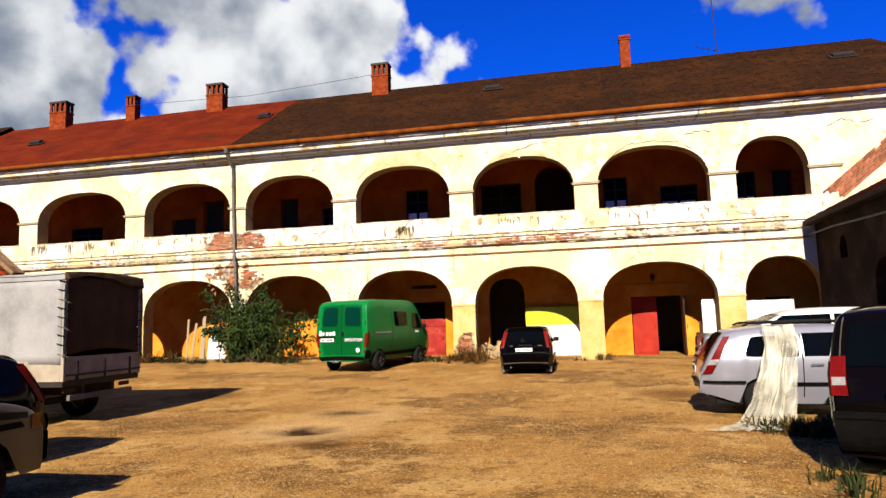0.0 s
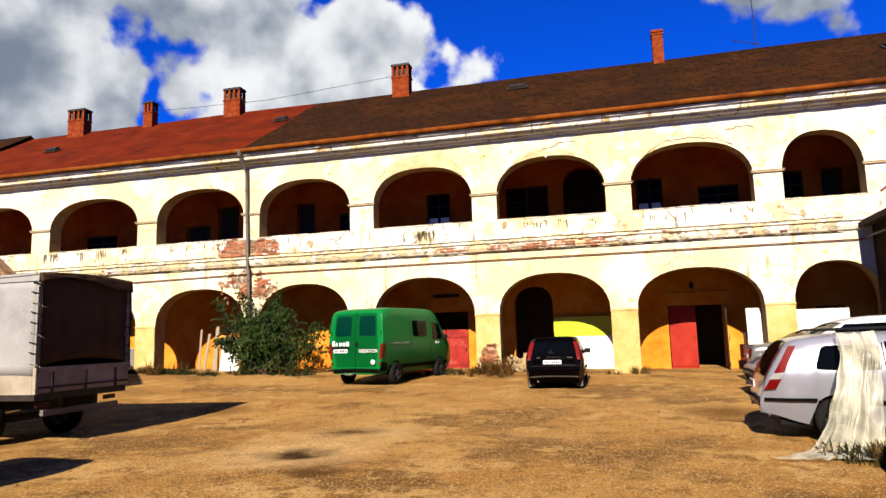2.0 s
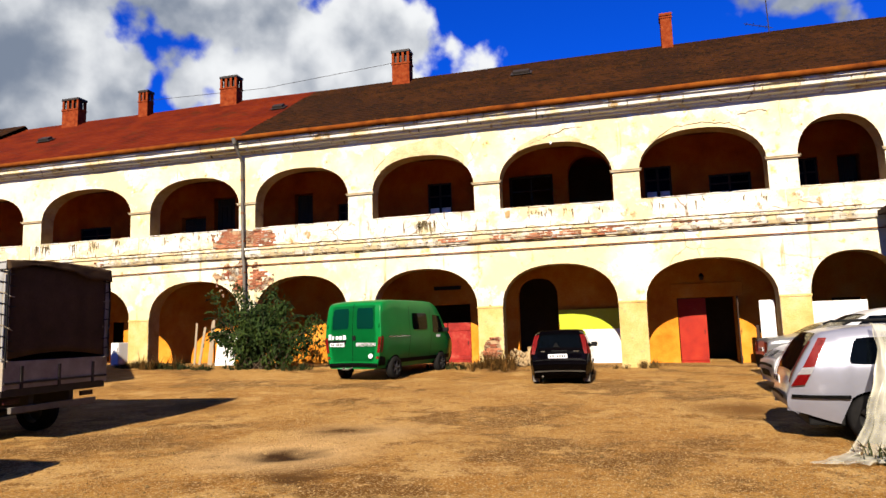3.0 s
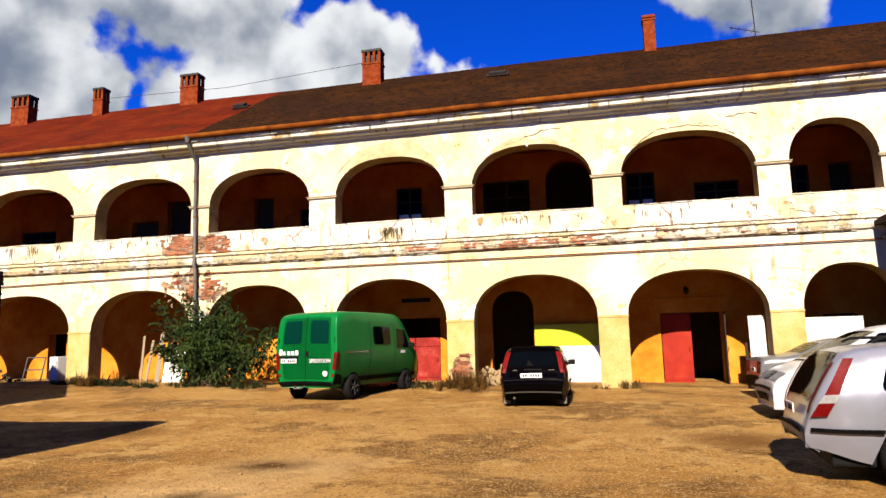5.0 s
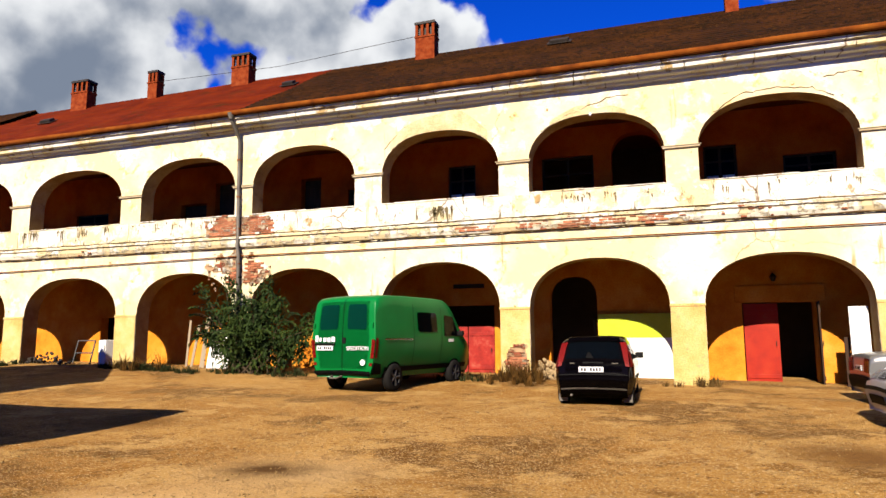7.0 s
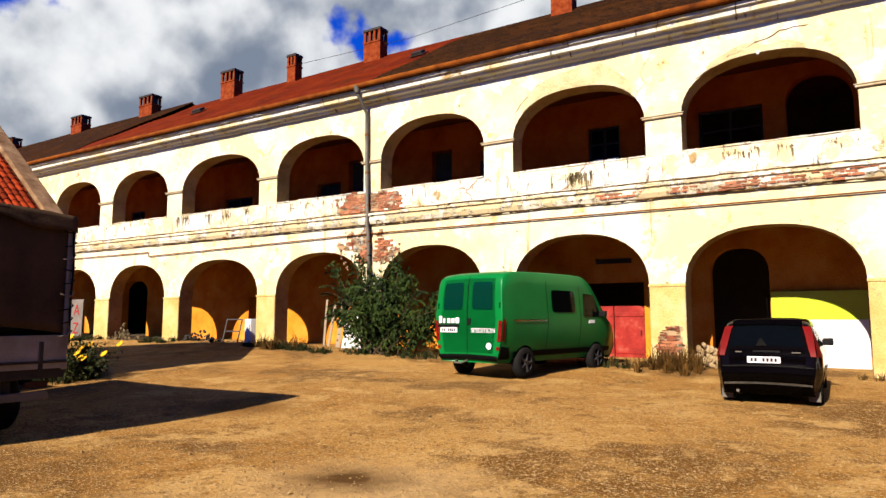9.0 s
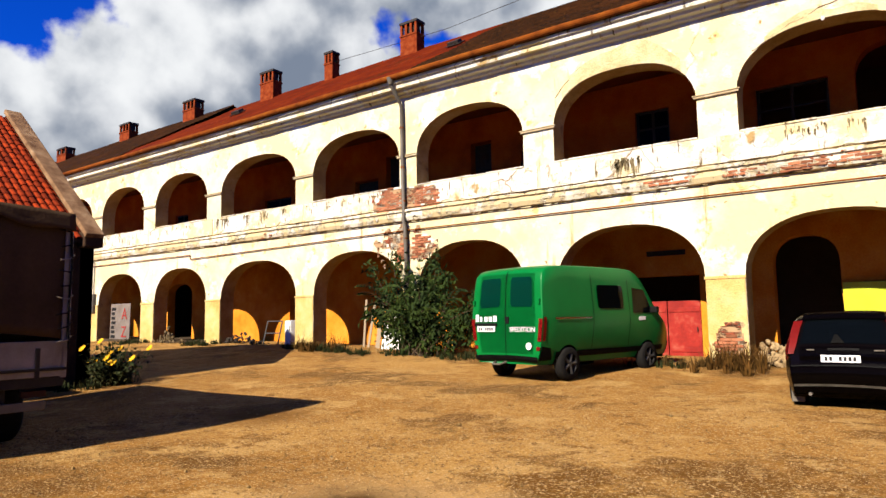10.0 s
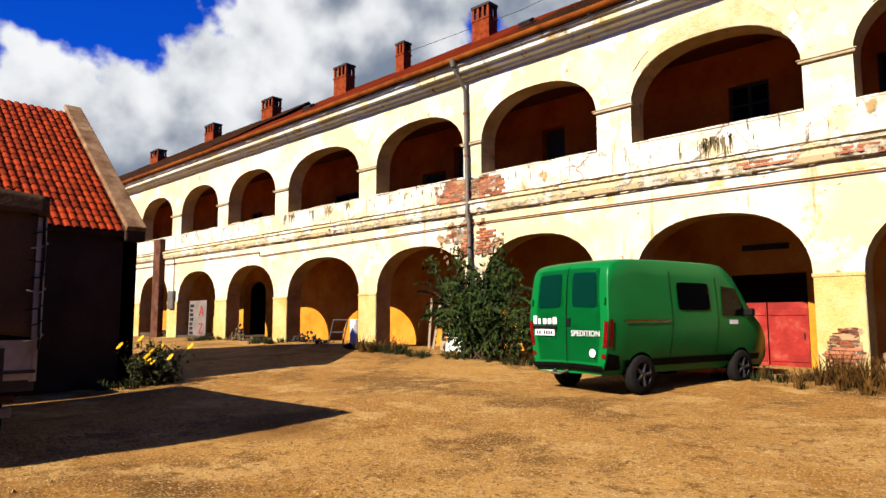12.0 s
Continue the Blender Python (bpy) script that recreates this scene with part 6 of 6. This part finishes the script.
        limbs.append((Vector((rnd.uniform(-.5, .5), rnd.uniform(-.2, .2), 0)), Vector((x, y, h))))
    limbs += [(Vector((-0.6, 0.1, 0)), Vector((-1.15, 0.25, 3.1))), (Vector((-0.4, 0.1, 0)), Vector((-1.9, 0.1, 2.75))), (Vector((-0.2, 0, 0)), Vector((-0.75, 0.2, 2.9))), (Vector((0.5, 0.1, 0)), Vector((0.35, 0.3, 2.75))), (Vector((0.8, 0, 0)), Vector((1.1, 0.1, 2.35))), (Vector((1.0, 0, 0)), Vector((2.35, -.1, 1.7))), (Vector((0.6, 0, 0)), Vector((0.62, 0.2, 2.85)))]
    for foot, head in limbs:
        pts = []
        for i in range(7):
            q = i / 6
            p = foot.lerp(head, q) + Vector((noise.noise((head.x, q * 3, 1)) * 0.12, noise.noise((head.y, q * 3, 2)) * 0.10, 0.22 * math.sin(q * 3.1)))
            pts.append(p)
        part("stem", tube(pts, [0.03 * (1 - 0.8 * i / 6) for i in range(7)], 5), BARK, b)
        for i in range(185):
            q = rnd.uniform(0.12, 1.05) ** 0.8
            i0 = min(5, int(q * 6))
            p = pts[i0].lerp(pts[i0 + 1], min(1.0, q * 6 - i0))
            spread = 0.34 * (1.12 - 0.75 * q)
            p = p + Vector((rnd.gauss(0, spread), rnd.gauss(0, spread * 0.7), rnd.gauss(0, spread * 0.8)))
            if p.z < 0.05 or p.y > 0.62:
                continue
            way = rand_way(rnd, -1.1)
            leaf(crown, p, way, way.cross(rand_way(rnd)).normalized(), rnd.uniform(0.11, 0.26), rnd.uniform(0.045, 0.10))
    # arching sprays that stand clear of the mass, with leaves in pairs
    for k in range(16):
        a, reach, h = rnd.uniform(0, math.tau), rnd.uniform(0.5, 2.3), rnd.uniform(1.6, 2.7)
        foot = Vector((math.cos(a) * reach * 0.6, min(0.3, math.sin(a) * 0.5), h * 0.6))
        side = Vector((math.cos(a), math.sin(a) * 0.6 - 0.3, 0)).normalized()
        spray = [foot + side * 0.9 * q + Vector((0, 0, h * 0.55 * q - 0.75 * q * q)) for q in [i / 9 for i in range(10)]]
        part("stem", tube(spray, [0.012 * (1 - 0.8 * i / 9) for i in range(10)], 5), BARK, b)
        for i in range(2, 10):
            d = (spray[i] - spray[i - 1]).normalized()
            for s in (1, -1):
                w = (d * 0.5 + d.cross(Vector((0, 0, 1))).normalized() * s - Vector((0, 0, 0.5))).normalized()
                leaf(crown, spray[i], w, w.cross(d).normalized(), rnd.uniform(0.16, 0.28), rnd.uniform(0.05, 0.08))
    part("crown", crown, LEAF, b, "many narrow drooping dark green leaves")


make_bush()


def make_weeds(name, spots, mat, label, seed, high=(0.15, 0.5), blades=26):
    """Tufts of grass and stalky weeds; spots are (x0, x1, y0, y1, tufts)."""
    rnd, bm = random.Random(seed), bmesh.new()
    for x0, x1, y0, y1, n in spots:
        for _ in range(n):
            cx, cy = rnd.uniform(x0, x1), rnd.uniform(y0, y1)
            z, big = lie(cx, cy) - 0.01, rnd.uniform(0.5, 1.3)
            for _ in range(blades):
                a, r = rnd.uniform(0, math.tau), abs(rnd.gauss(0, 0.10)) * big
                foot = Vector((cx + math.cos(a) * r, cy + math.sin(a) * r, z))
                h, out = rnd.uniform(*high) * big, rnd.uniform(0.1, 0.7)
                d = Vector((math.cos(a), math.sin(a), 0))
                s = Vector((-d.y, d.x, 0)) * rnd.uniform(0.006, 0.016)
                midp, tip = foot + Vector((0, 0, h * 0.6)) + d * h * out * 0.3, foot + Vector((0, 0, h)) + d * h * out
                q = [bm.verts.new(v) for v in (foot - s, foot + s, midp + s * 0.8, midp - s * 0.8)]
                t = bm.verts.new(tip)
                bm.faces.new(q)
                bm.faces.new((q[3], q[2], t))
                if rnd.random() < 0.45:
                    leaf(bm, midp, (d + Vector((0, 0, 0.3))).normalized(), s.normalized(), rnd.uniform(0.05, 0.12), rnd.uniform(0.02, 0.05))
    return tagged(part(name, bm, mat), label, "weeds", kind="stuff")


make_weeds("dry_weeds", [(-6.4, -5.2, 24.2, 24.9, 10), (-5.3, -4.1, 24.2, 24.9, 16), (-10.4, -9.6, 24.2, 24.9, 8), (-0.7, 0.7, 24.4, 24.95, 8), (-19.2, -18.2, 24.3, 24.9, 16), (2.5, 3.4, 9.9, 10.6, 14), (4.4, 5.2, 24.6, 24.98, 5)], DRY, "dry brown weeds along the foot of the wall", 3, (0.08, 0.30))
RUSSET = surf("russet_weed", [rgb(.018, .010, .002), rgb(.050, .024, .004), rgb(.10, .045, .010)], 3.0, 0.9, 0.0)
make_weeds("dead_weeds", [(-5.2, -4.3, 24.0, 24.9, 9), (-4.4, -3.8, 23.8, 24.8, 8), (-5.3, -4.0, 22.9, 24.0, 5), (-17.9, -16.6, 23.8, 24.6, 8)], RUSSET, "tall dead russet weeds at the foot of the pier", 17, (0.15, 0.62), 30)
make_weeds("green_weeds", [(-30.5, -28.9, 23.9, 24.9, 24), (-25.2, -23.4, 24.0, 24.9, 22), (-19.6, -18.4, 24.1, 24.9, 14), (-18.2, -16.6, 23.9, 24.8, 34), (-16.8, -10.9, 23.5, 24.3, 40), (2.2, 3.3, 10.3, 11.0, 26), (2.1, 2.9, 6.9, 7.9, 9), (2.5, 3.6, 5.4, 6.8, 7), (-16.6, -15.6, 15.4, 17.0, 24), (-7.0, -5.6, 24.0, 24.7, 6)], GREENWEED, "green weeds and grass tufts", 4, (0.06, 0.24))


def make_flowers():
    rnd = random.Random(8)
    f = thing("flower_clump", pose(-15.85, 16.45, lie(-15.85, 16.4)), "clump of yellow flowers beside the shed wall", "flowers")
    crown, blooms = bmesh.new(), []
    for k in range(46):
        a, r = rnd.uniform(0, math.tau), abs(rnd.gauss(0, 0.27))
        foot, h = Vector((math.cos(a) * r * 0.5, math.sin(a) * r * 0.5, 0)), rnd.uniform(0.35, 1.05) * (1 - 0.3 * min(1, r))
        top = foot + Vector((math.cos(a) * r, math.sin(a) * r, h))
        part("stem", tube([foot, foot.lerp(top, 0.5) + Vector((0, 0, 0.05)), top], [0.012, 0.009, 0.006], 5), GREENWEED, f)
        for _ in range(26):
            p = foot.lerp(top, rnd.uniform(0.1, 0.95)) + Vector((rnd.gauss(0, .09), rnd.gauss(0, .09), 0))
            w = rand_way(rnd, -0.2)
            leaf(crown, p, w, w.cross(rand_way(rnd)).normalized(), rnd.uniform(0.08, 0.16), rnd.uniform(0.04, 0.08))
        if k < 14:
            blooms.append(top)
    part("foliage", crown, GREENWEED, f)
    for p in blooms:
        bm = bmesh.new()
        for j in range(9):
            a = j * math.tau / 9
            d = Vector((math.cos(a), math.sin(a) * 0.6, math.sin(a) * 0.7)).normalized()
            leaf(bm, p, d, d.cross(Vector((0.6, -0.7, 0.4))).normalized(), 0.095, 0.06)
        part("bloom", bm, PETAL, f)


make_flowers()

# ---- clutter in the arcade ----
RUBBLE = surf("rubble", [rgb(.1123, .0682, .0301), rgb(.2247, .1572, .0775), rgb(.3033, .2306, .1291)], 4.0, 0.95, 0.5)
DUSTHEAP = surf("dusty_spoil", [rgb(.0374, .0262, .0112), rgb(.0824, .0599, .03), rgb(.1273, .1011, .0599)], 4.0, 0.95, 0.5)
JUNK = surf("dark_junk", [rgb(.0112, .0094, .0075), rgb(.0337, .0262, .0187)], 5.0, 0.7, 0.2)
PALEWOOD = surf("pale_plank", [rgb(.1572, .1198, .0749), rgb(.2172, .176, .1198)], 3.0, 0.8, 0.2, squash=(1, 1, 0.15))


def leaning(name, x, y, w, h, lean, turn, mat, label, group=""):
    e = thing(name, pose(x, y, paved(x), 0, 0, turn) @ Matrix.Rotation(-lean, 4, "X"), label, "plank", group)
    part("plank", slab(-w / 2, w / 2, 0, 0.03, 0, h, 0.005), mat, e)


for q in ((-17.35, 26.3, 0.09, 1.75, 0.10, 5), (-17.05, 26.2, 0.12, 1.6, 0.2, -8), (-16.45, 26.0, 0.14, 1.9, 0.34, 20), (-16.3, 25.9, 0.10, 2.0, 0.36, 26), (-15.9, 26.0, 0.5, 1.5, 0.3, 12)):
    leaning("leaning_plank", *q, PALEWOOD, "pale timber plank leaning in the arcade", "planks leaning in the arcade")
leaning("leaning_sheet", -15.6, 25.75, 0.8, 1.25, 0.25, 8, WHITEBOARD, "white sheet leaning behind the bush")

fridge = thing("old_refrigerator", pose(-20.75, 25.75, paved(-20.8), 0, 0, -14) @ Matrix.Scale(0.78, 4), "old white refrigerator standing in the arcade", "refrigerator")
part("cabinet", slab(-0.3, 0.3, 0.04, 0.6, 0, 1.25, 0.03), WHITEBOARD, fridge)
part("door", slab(-0.3, 0.3, 0, 0.035, 0.06, 1.24, 0.012), WHITEBOARD, fridge)
part("handle", slab(0.22, 0.25, -0.03, 0, 0.7, 1.0, 0.006), ZINC, fridge)
pallet = thing("metal_frame", pose(-21.6, 25.6, paved(-22), 0, 0, 12) @ Matrix.Rotation(-0.3, 4, "X"), "bare metal frame leaning in the arcade", "frame")
for x in (-0.35, 0.35):
    part("upright", slab(x - 0.02, x + 0.02, 0, 0.04, 0, 1.0, 0.004), RIM, pallet)
for z in (0.02, 0.5, 0.98):
    part("rail", slab(-0.35, 0.35, 0.002, 0.038, z - 0.02, z + 0.02, 0.004), RIM, pallet)


def heap(name, x, y, w, d, h, mat, label, seed, n=40):
    """A loose heap of broken lumps."""
    rnd, bm = random.Random(seed), bmesh.new()
    for _ in range(n):
        px, py = rnd.gauss(0, w * 0.28), rnd.gauss(0, d * 0.28)
        top = h * max(0.05, 1 - (abs(px) / (w * 0.7)) - (abs(py) / (d * 0.9)))
        s = rnd.uniform(0.035, 0.12)
        own = bmesh.new()
        bmesh.ops.create_icosphere(own, subdivisions=1, radius=s, matrix=Matrix.Translation((x + px, y + py, lie(x, y) + rnd.uniform(0, top) + s * 0.4)) @ Euler((rnd.uniform(0, 3), rnd.uniform(0, 3), 0)).to_matrix().to_4x4() @ Matrix.Diagonal((1, rnd.uniform(.5, 1), rnd.uniform(.4, .8), 1)))
        join(bm, own)
    tagged(part(name, bm, mat), label, "rubble", kind="stuff")


heap("rubble_heap", -4.0, 25.6, 1.0, 0.8, 0.6, RUBBLE, "heap of pale broken plaster in a doorway", 1, 120)
heap("junk_heap", -23.0, 25.3, 2.4, 0.6, 0.45, JUNK, "heap of dark scrap and old tyres", 2, 60)
heap("brush_heap", -27.6, 25.0, 1.6, 0.6, 0.7, DUSTHEAP, "heap of dusty rubble before an arch", 3, 50)
for k in range(4):
    tagged(part("step", slab(-3.95 + 0.06 * k, -2.8, 25.9 + 0.26 * k, 27.0, 0.1 + 0.17 * k, 0.22 + 0.17 * (k + 1), 0.015), RUBBLE), "worn pale stone step in a doorway", "step", kind="structure")

# White board dimmed in colour, as the shade inside its arch.
SHADEBOARD = surf("shaded_board", [rgb(.0749, .0599, .0487), rgb(.1273, .1086, .0936)], 2.0, 0.7, 0.1)
sign = board("street_sign_board", -33.5, -31.7, 25.5, 0.6, 2.4, SHADEBOARD, "white sign board with red A and Z, dimmed in colour as shade", 0.02, "sign")
REDINK = surf("red_lettering", [rgb(.1572, .0112, .0075), rgb(.1947, .0187, .0112)], 5.0, 0.5, 0.0)
words("A", 0.75, REDINK, sign, pose(-32.2, -0.012, 1.05, 90))
words("Z", 0.75, REDINK, sign, pose(-32.2, -0.012, 0.2, 90))
bm = bmesh.new()
for k in range(7):
    slab(-33.38, -33.0 - 0.05 * (k % 3), -0.012, -0.002, 0.16 + 0.22 * k, 0.30 + 0.22 * k, 0, bm)
part("writing", bm, INK, sign, "column of illegible black writing")
RUSTED = surf("rusted_sheet", [rgb(.0225, .0082, .0037), rgb(.0599, .0225, .0112), rgb(.0973, .0487, .03)], 2.2, 0.8, 0.4)
tagged(part("trim_buttress", slab(-36.1, -35.3, 24.7, 25.0, 0.2, 5.6, 0.03), RUSTED), "rusty-brown boxed shaft against the wall", "shaft", kind="structure")
meter = thing("meter_box", pose(-34.2, 24.85, 2.0), "grey electric meter box on the wall", "meter box")
part("case", slab(-0.3, 0.3, 0, 0.15, 0, 0.9, 0.02), ZINC, meter)
part("lid", slab(-0.27, 0.27, -0.02, 0, 0.04, 0.86, 0.01), ZINC, meter)
part("conduit", tube([(0.1, 0.1, 0.9), (0.1, 0.1, 2.4), (-0.2, 0.1, 2.7)], 0.025, 6), ZINC, meter)
tagged(part("overhead_cable", tube([(-24.1, 31.2, 14.1), (-17, 31.2, 13.9), (-9.8, 31.2, 14.3)], 0.011, 5), IRONDARK), "thin black overhead cable between chimneys", "cable")


# ---- loose stones on the yard ----
def make_gravel():
    rnd = random.Random(21)
    verts, faces = [], []
    base = [(1, 0, 0), (-1, 0, 0), (0, 1, 0), (0, -1, 0), (0, 0, 1), (0, 0, -1)]
    tri = [(0, 2, 4), (2, 1, 4), (1, 3, 4), (3, 0, 4), (2, 0, 5), (1, 2, 5), (3, 1, 5), (0, 3, 5)]
    count = 0
    while count < 34000:
        d = rnd.uniform(0, 1) ** 1.7
        x, y = rnd.uniform(-12, 4.5), 3.5 + 17 * d
        if noise.noise((x * 0.45, y * 0.45, 9.0)) + rnd.uniform(-0.35, 0.35) < 0.05:
            continue
        s = rnd.uniform(0.005, 0.015) * (1 + 0.5 * (rnd.random() < 0.06))
        if rnd.random() < 0.008:
            s *= 2.4
        z, k = lie(x, y) + noise.noise((x * 0.35, y * 0.35, 0)) * 0.035 + noise.noise((x * 1.3, y * 1.3, 5)) * 0.016, len(verts)
        a = rnd.uniform(0, math.tau)
        for bx, by, bz in base:
            px, py = bx * rnd.uniform(.7, 1.3), by * rnd.uniform(.5, 1.0)
            verts.append((x + s * (px * math.cos(a) - py * math.sin(a)), y + s * (px * math.sin(a) + py * math.cos(a)), z + s * (0.25 + bz * rnd.uniform(.4, .8))))
        faces += [tuple(k + i for i in t) for t in tri]
        count += 1
    me = bpy.data.meshes.new("gravel")
    me.from_pydata(verts, [], faces)
    me.materials.append(GRAVEL)
    tagged(new("gravel", me), "scattered pale gravel and small stones", "gravel", kind="stuff")


make_gravel()


# ---- bricks showing through the plaster, and roof tiles ----
def random_tint(name, a, b):
    """A surface whose pieces differ a little from one another."""
    m = surf(name, [a, b], 6.0, 0.95, 0.4, 40.0)
    t = m.node_tree
    p = t.nodes["Principled BSDF"]
    info, hsv = t.nodes.new("ShaderNodeObjectInfo"), t.nodes.new("ShaderNodeHueSaturation")
    rng = t.nodes.new("ShaderNodeMapRange")
    rng.inputs["To Min"].default_value, rng.inputs["To Max"].default_value = 0.55, 1.35
    old = p.inputs["Base Color"].links[0].from_socket
    t.links.new(info.outputs["Random"], rng.inputs[0])
    t.links.new(rng.outputs[0], hsv.inputs["Value"])
    t.links.new(old, hsv.inputs["Color"])
    t.links.new(hsv.outputs[0], p.inputs["Base Color"])
    return m


PIECEBRICK = random_tint("exposed_brick", rgb(.16, .042, .016), rgb(.26, .115, .06))
me = bpy.data.meshes.new("brick")
bm = slab(-0.12, 0.12, -0.02, 0.02, -0.031, 0.031, 0.006)
bm.to_mesh(me)
bm.free()
me.materials.append(PIECEBRICK)


def brick_patch(parent, x0, x1, z0, z1, y, seed, keep, skip=()):
    """Courses of bricks where the plaster has fallen off, with a ragged outline."""
    rnd, n, row, z = random.Random(seed), 0, 0, z0
    cx, cz, rx, rz = (x0 + x1) / 2, (z0 + z1) / 2, (x1 - x0) / 2, (z1 - z0) / 2
    while z < z1:
        x = x0 + 0.125 * (row % 2)
        while x < x1:
            q = ((x - cx) / rx) ** 2 + ((z - cz) / rz) ** 2
            if noise.noise((x * 1.1, z * 1.4, seed)) * 1.3 + keep - q > 0 and rnd.random() < 0.9 and not any(a < x < b and c < z < d for a, b, c, d in skip):
                o = new("brick", me)
                o.parent = parent
                o.location = (x, y + rnd.uniform(-0.006, 0.006), z)
                n += 1
            x += 0.25
        z += 0.075
        row += 1
    return n


upper, lower = bpy.data.objects["wall_north"], bpy.data.objects["wall_north_lower"]
SCAR = layered("scarred_masonry", [(0, 0, 0, rgb(.2471, .1572, .0824), ONE), (3.0, 0.50, 0.57, rgb(.1647, .0449, .0225), (1, 1, 3.0)), (4.5, 0.52, 0.58, rgb(.2771, .2172, .1423), ONE), (7.0, 0.58, 0.64, rgb(.0824, .0337, .0187), (0.6, 1, 2.5)), (2.2, 0.58, 0.64, rgb(.3145, .292, .2246), ONE)], 0.95, 1.0, 0.04)


def make_scar(x0, x1, z0, z1, y, seed, keep):
    """A ragged patch where the plaster has come away down to the brick core."""
    bm, s = bmesh.new(), 0.05
    for i in range(int((x1 - x0) / s)):
        for j in range(int((z1 - z0) / s)):
            x, z = x0 + i * s, z0 + j * s
            q = (2 * (x - x0) / (x1 - x0) - 1) ** 2 + 0.7 * (2 * (z - z0) / (z1 - z0) - 1) ** 2
            if keep + 0.9 * noise.noise((x * 2.1, z * 2.4, seed)) + 0.5 * noise.noise((x * 7, z * 7, seed)) > q:
                bm.faces.new([bm.verts.new(p) for p in ((x, y, z), (x + s, y, z), (x + s, y, z + s), (x, y, z + s))])
    bmesh.ops.remove_doubles(bm, verts=bm.verts, dist=0.001)
    for v in bm.verts:
        v.co += Vector((0.02 * noise.noise(v.co * 9), 0.006 * noise.noise(v.co * 5), 0.02 * noise.noise(v.co * 11)))
    bmesh.ops.solidify(bm, geom=bm.faces[:], thickness=0.004)
    tagged(part("trim_scar", bm, SCAR), "bare brick core where plaster has fallen off", "bare patch", kind="structure")


make_scar(-16.0, -12.9, 4.95, 5.66, 24.968, 2.0, 0.75)
make_scar(-15.7, -12.9, 3.0, 4.56, 24.990, 5.0, 0.45)
make_scar(-5.16, -4.34, 0.3, 1.3, 24.960, 8.0, 0.6)
total = brick_patch(upper, -15.9, -13.0, 4.35, 5.75, 24.982, 5, 0.55, [(-14.45, -14.0, 0, 9)])
total += brick_patch(upper, -6.4, 2.4, 4.60, 4.84, 24.90, 9, 0.42)


def raking_scar(parent, x0, z0, x1, z1, wide, seed):
    """Raking courses of bare brick where an older roof met the wall."""
    rnd, n = random.Random(seed), 0
    way = Vector((x1 - x0, z1 - z0))
    tilt = math.atan2(way.y, way.x)
    rows = int(wide / 0.075)
    for row in range(rows):
        u = 0.25 * rnd.random() + 0.05 * row
        while u < way.length:
            if row * 0.075 < 0.25 + u * 0.9 + 0.25 * noise.noise((u * 2, row, seed)) and rnd.random() < 0.93:
                o = new("brick", me)
                o.parent = parent
                o.matrix_local = pose(x0 + math.cos(tilt) * u + math.sin(tilt) * 0.075 * row, 24.985 + rnd.uniform(-.006, .006), z0 + math.sin(tilt) * u - math.cos(tilt) * 0.075 * row, 0, -math.degrees(tilt) + rnd.uniform(-3, 3), 0)
                n += 1
            u += 0.25
    return n


total += raking_scar(upper, 8.05, 5.80, 10.6, 7.9, 0.62, 14)
total += brick_patch(lower, -15.4, -13.0, 3.1, 4.25, 24.985, 6, 0.4, [(-14.36, -13.95, 0, 9)])
total += brick_patch(lower, -5.05, -4.42, 0.45, 1.05, 24.955, 7, 0.3)

TILECLAY = random_tint("shed_roof_tile", rgb(.095, .008, .0012), rgb(.18, .021, .003))
tile = bpy.data.meshes.new("tile")
bm = bmesh.new()
prof = [(-0.092, 0.0), (-0.064, 0.03), (-0.02, 0.04), (0.02, 0.027), (0.055, 0.0), (0.092, 0.005)]
low_, high_ = [bm.verts.new((0.36, y, z + 0.028)) for y, z in prof], [bm.verts.new((0.0, y, z + 0.006)) for y, z in prof]
under = [bm.verts.new((0.36, y, z + 0.010)) for y, z in prof]
for k in range(len(prof) - 1):
    bm.faces.new((high_[k], low_[k], low_[k + 1], high_[k + 1]))
    bm.faces.new((low_[k], under[k], under[k + 1], low_[k + 1]))
bmesh.ops.recalc_face_normals(bm, faces=bm.faces)
bm.to_mesh(tile)
bm.free()
tile.materials.append(TILECLAY)


def make_tiles():
    """Clay tiles on the shed's east slope: the ones next to the gable singly, the rest joined."""
    rnd, rest = random.Random(2), bmesh.new()
    rows, n = int((SLOPE + 0.25) / 0.27), 0
    cols = int((SHED_N - 0.3 - SHED_S) / 0.172)
    for c in range(cols):
        y = SHED_N - 0.42 - 0.172 * c
        for r in range(rows):
            m = Matrix.Translation((0.27 * r - 0.02 + rnd.uniform(-.008, .008), y + rnd.uniform(-.006, .006), rnd.uniform(0, .008))) @ Matrix.Rotation(rnd.uniform(-.02, .02), 4, "Z")
            if n < 300:
                o = new("tile", tile)
                o.parent = deck
                o.matrix_local = m
                n += 1
            else:
                k = len(rest.verts)
                rest.from_mesh(tile)
                rest.verts.ensure_lookup_table()
                for v in rest.verts[k:]:
                    v.co = m @ v.co
    tagged(part("tiles", rest, SHEDTILE, deck), kind="stuff")


make_tiles()
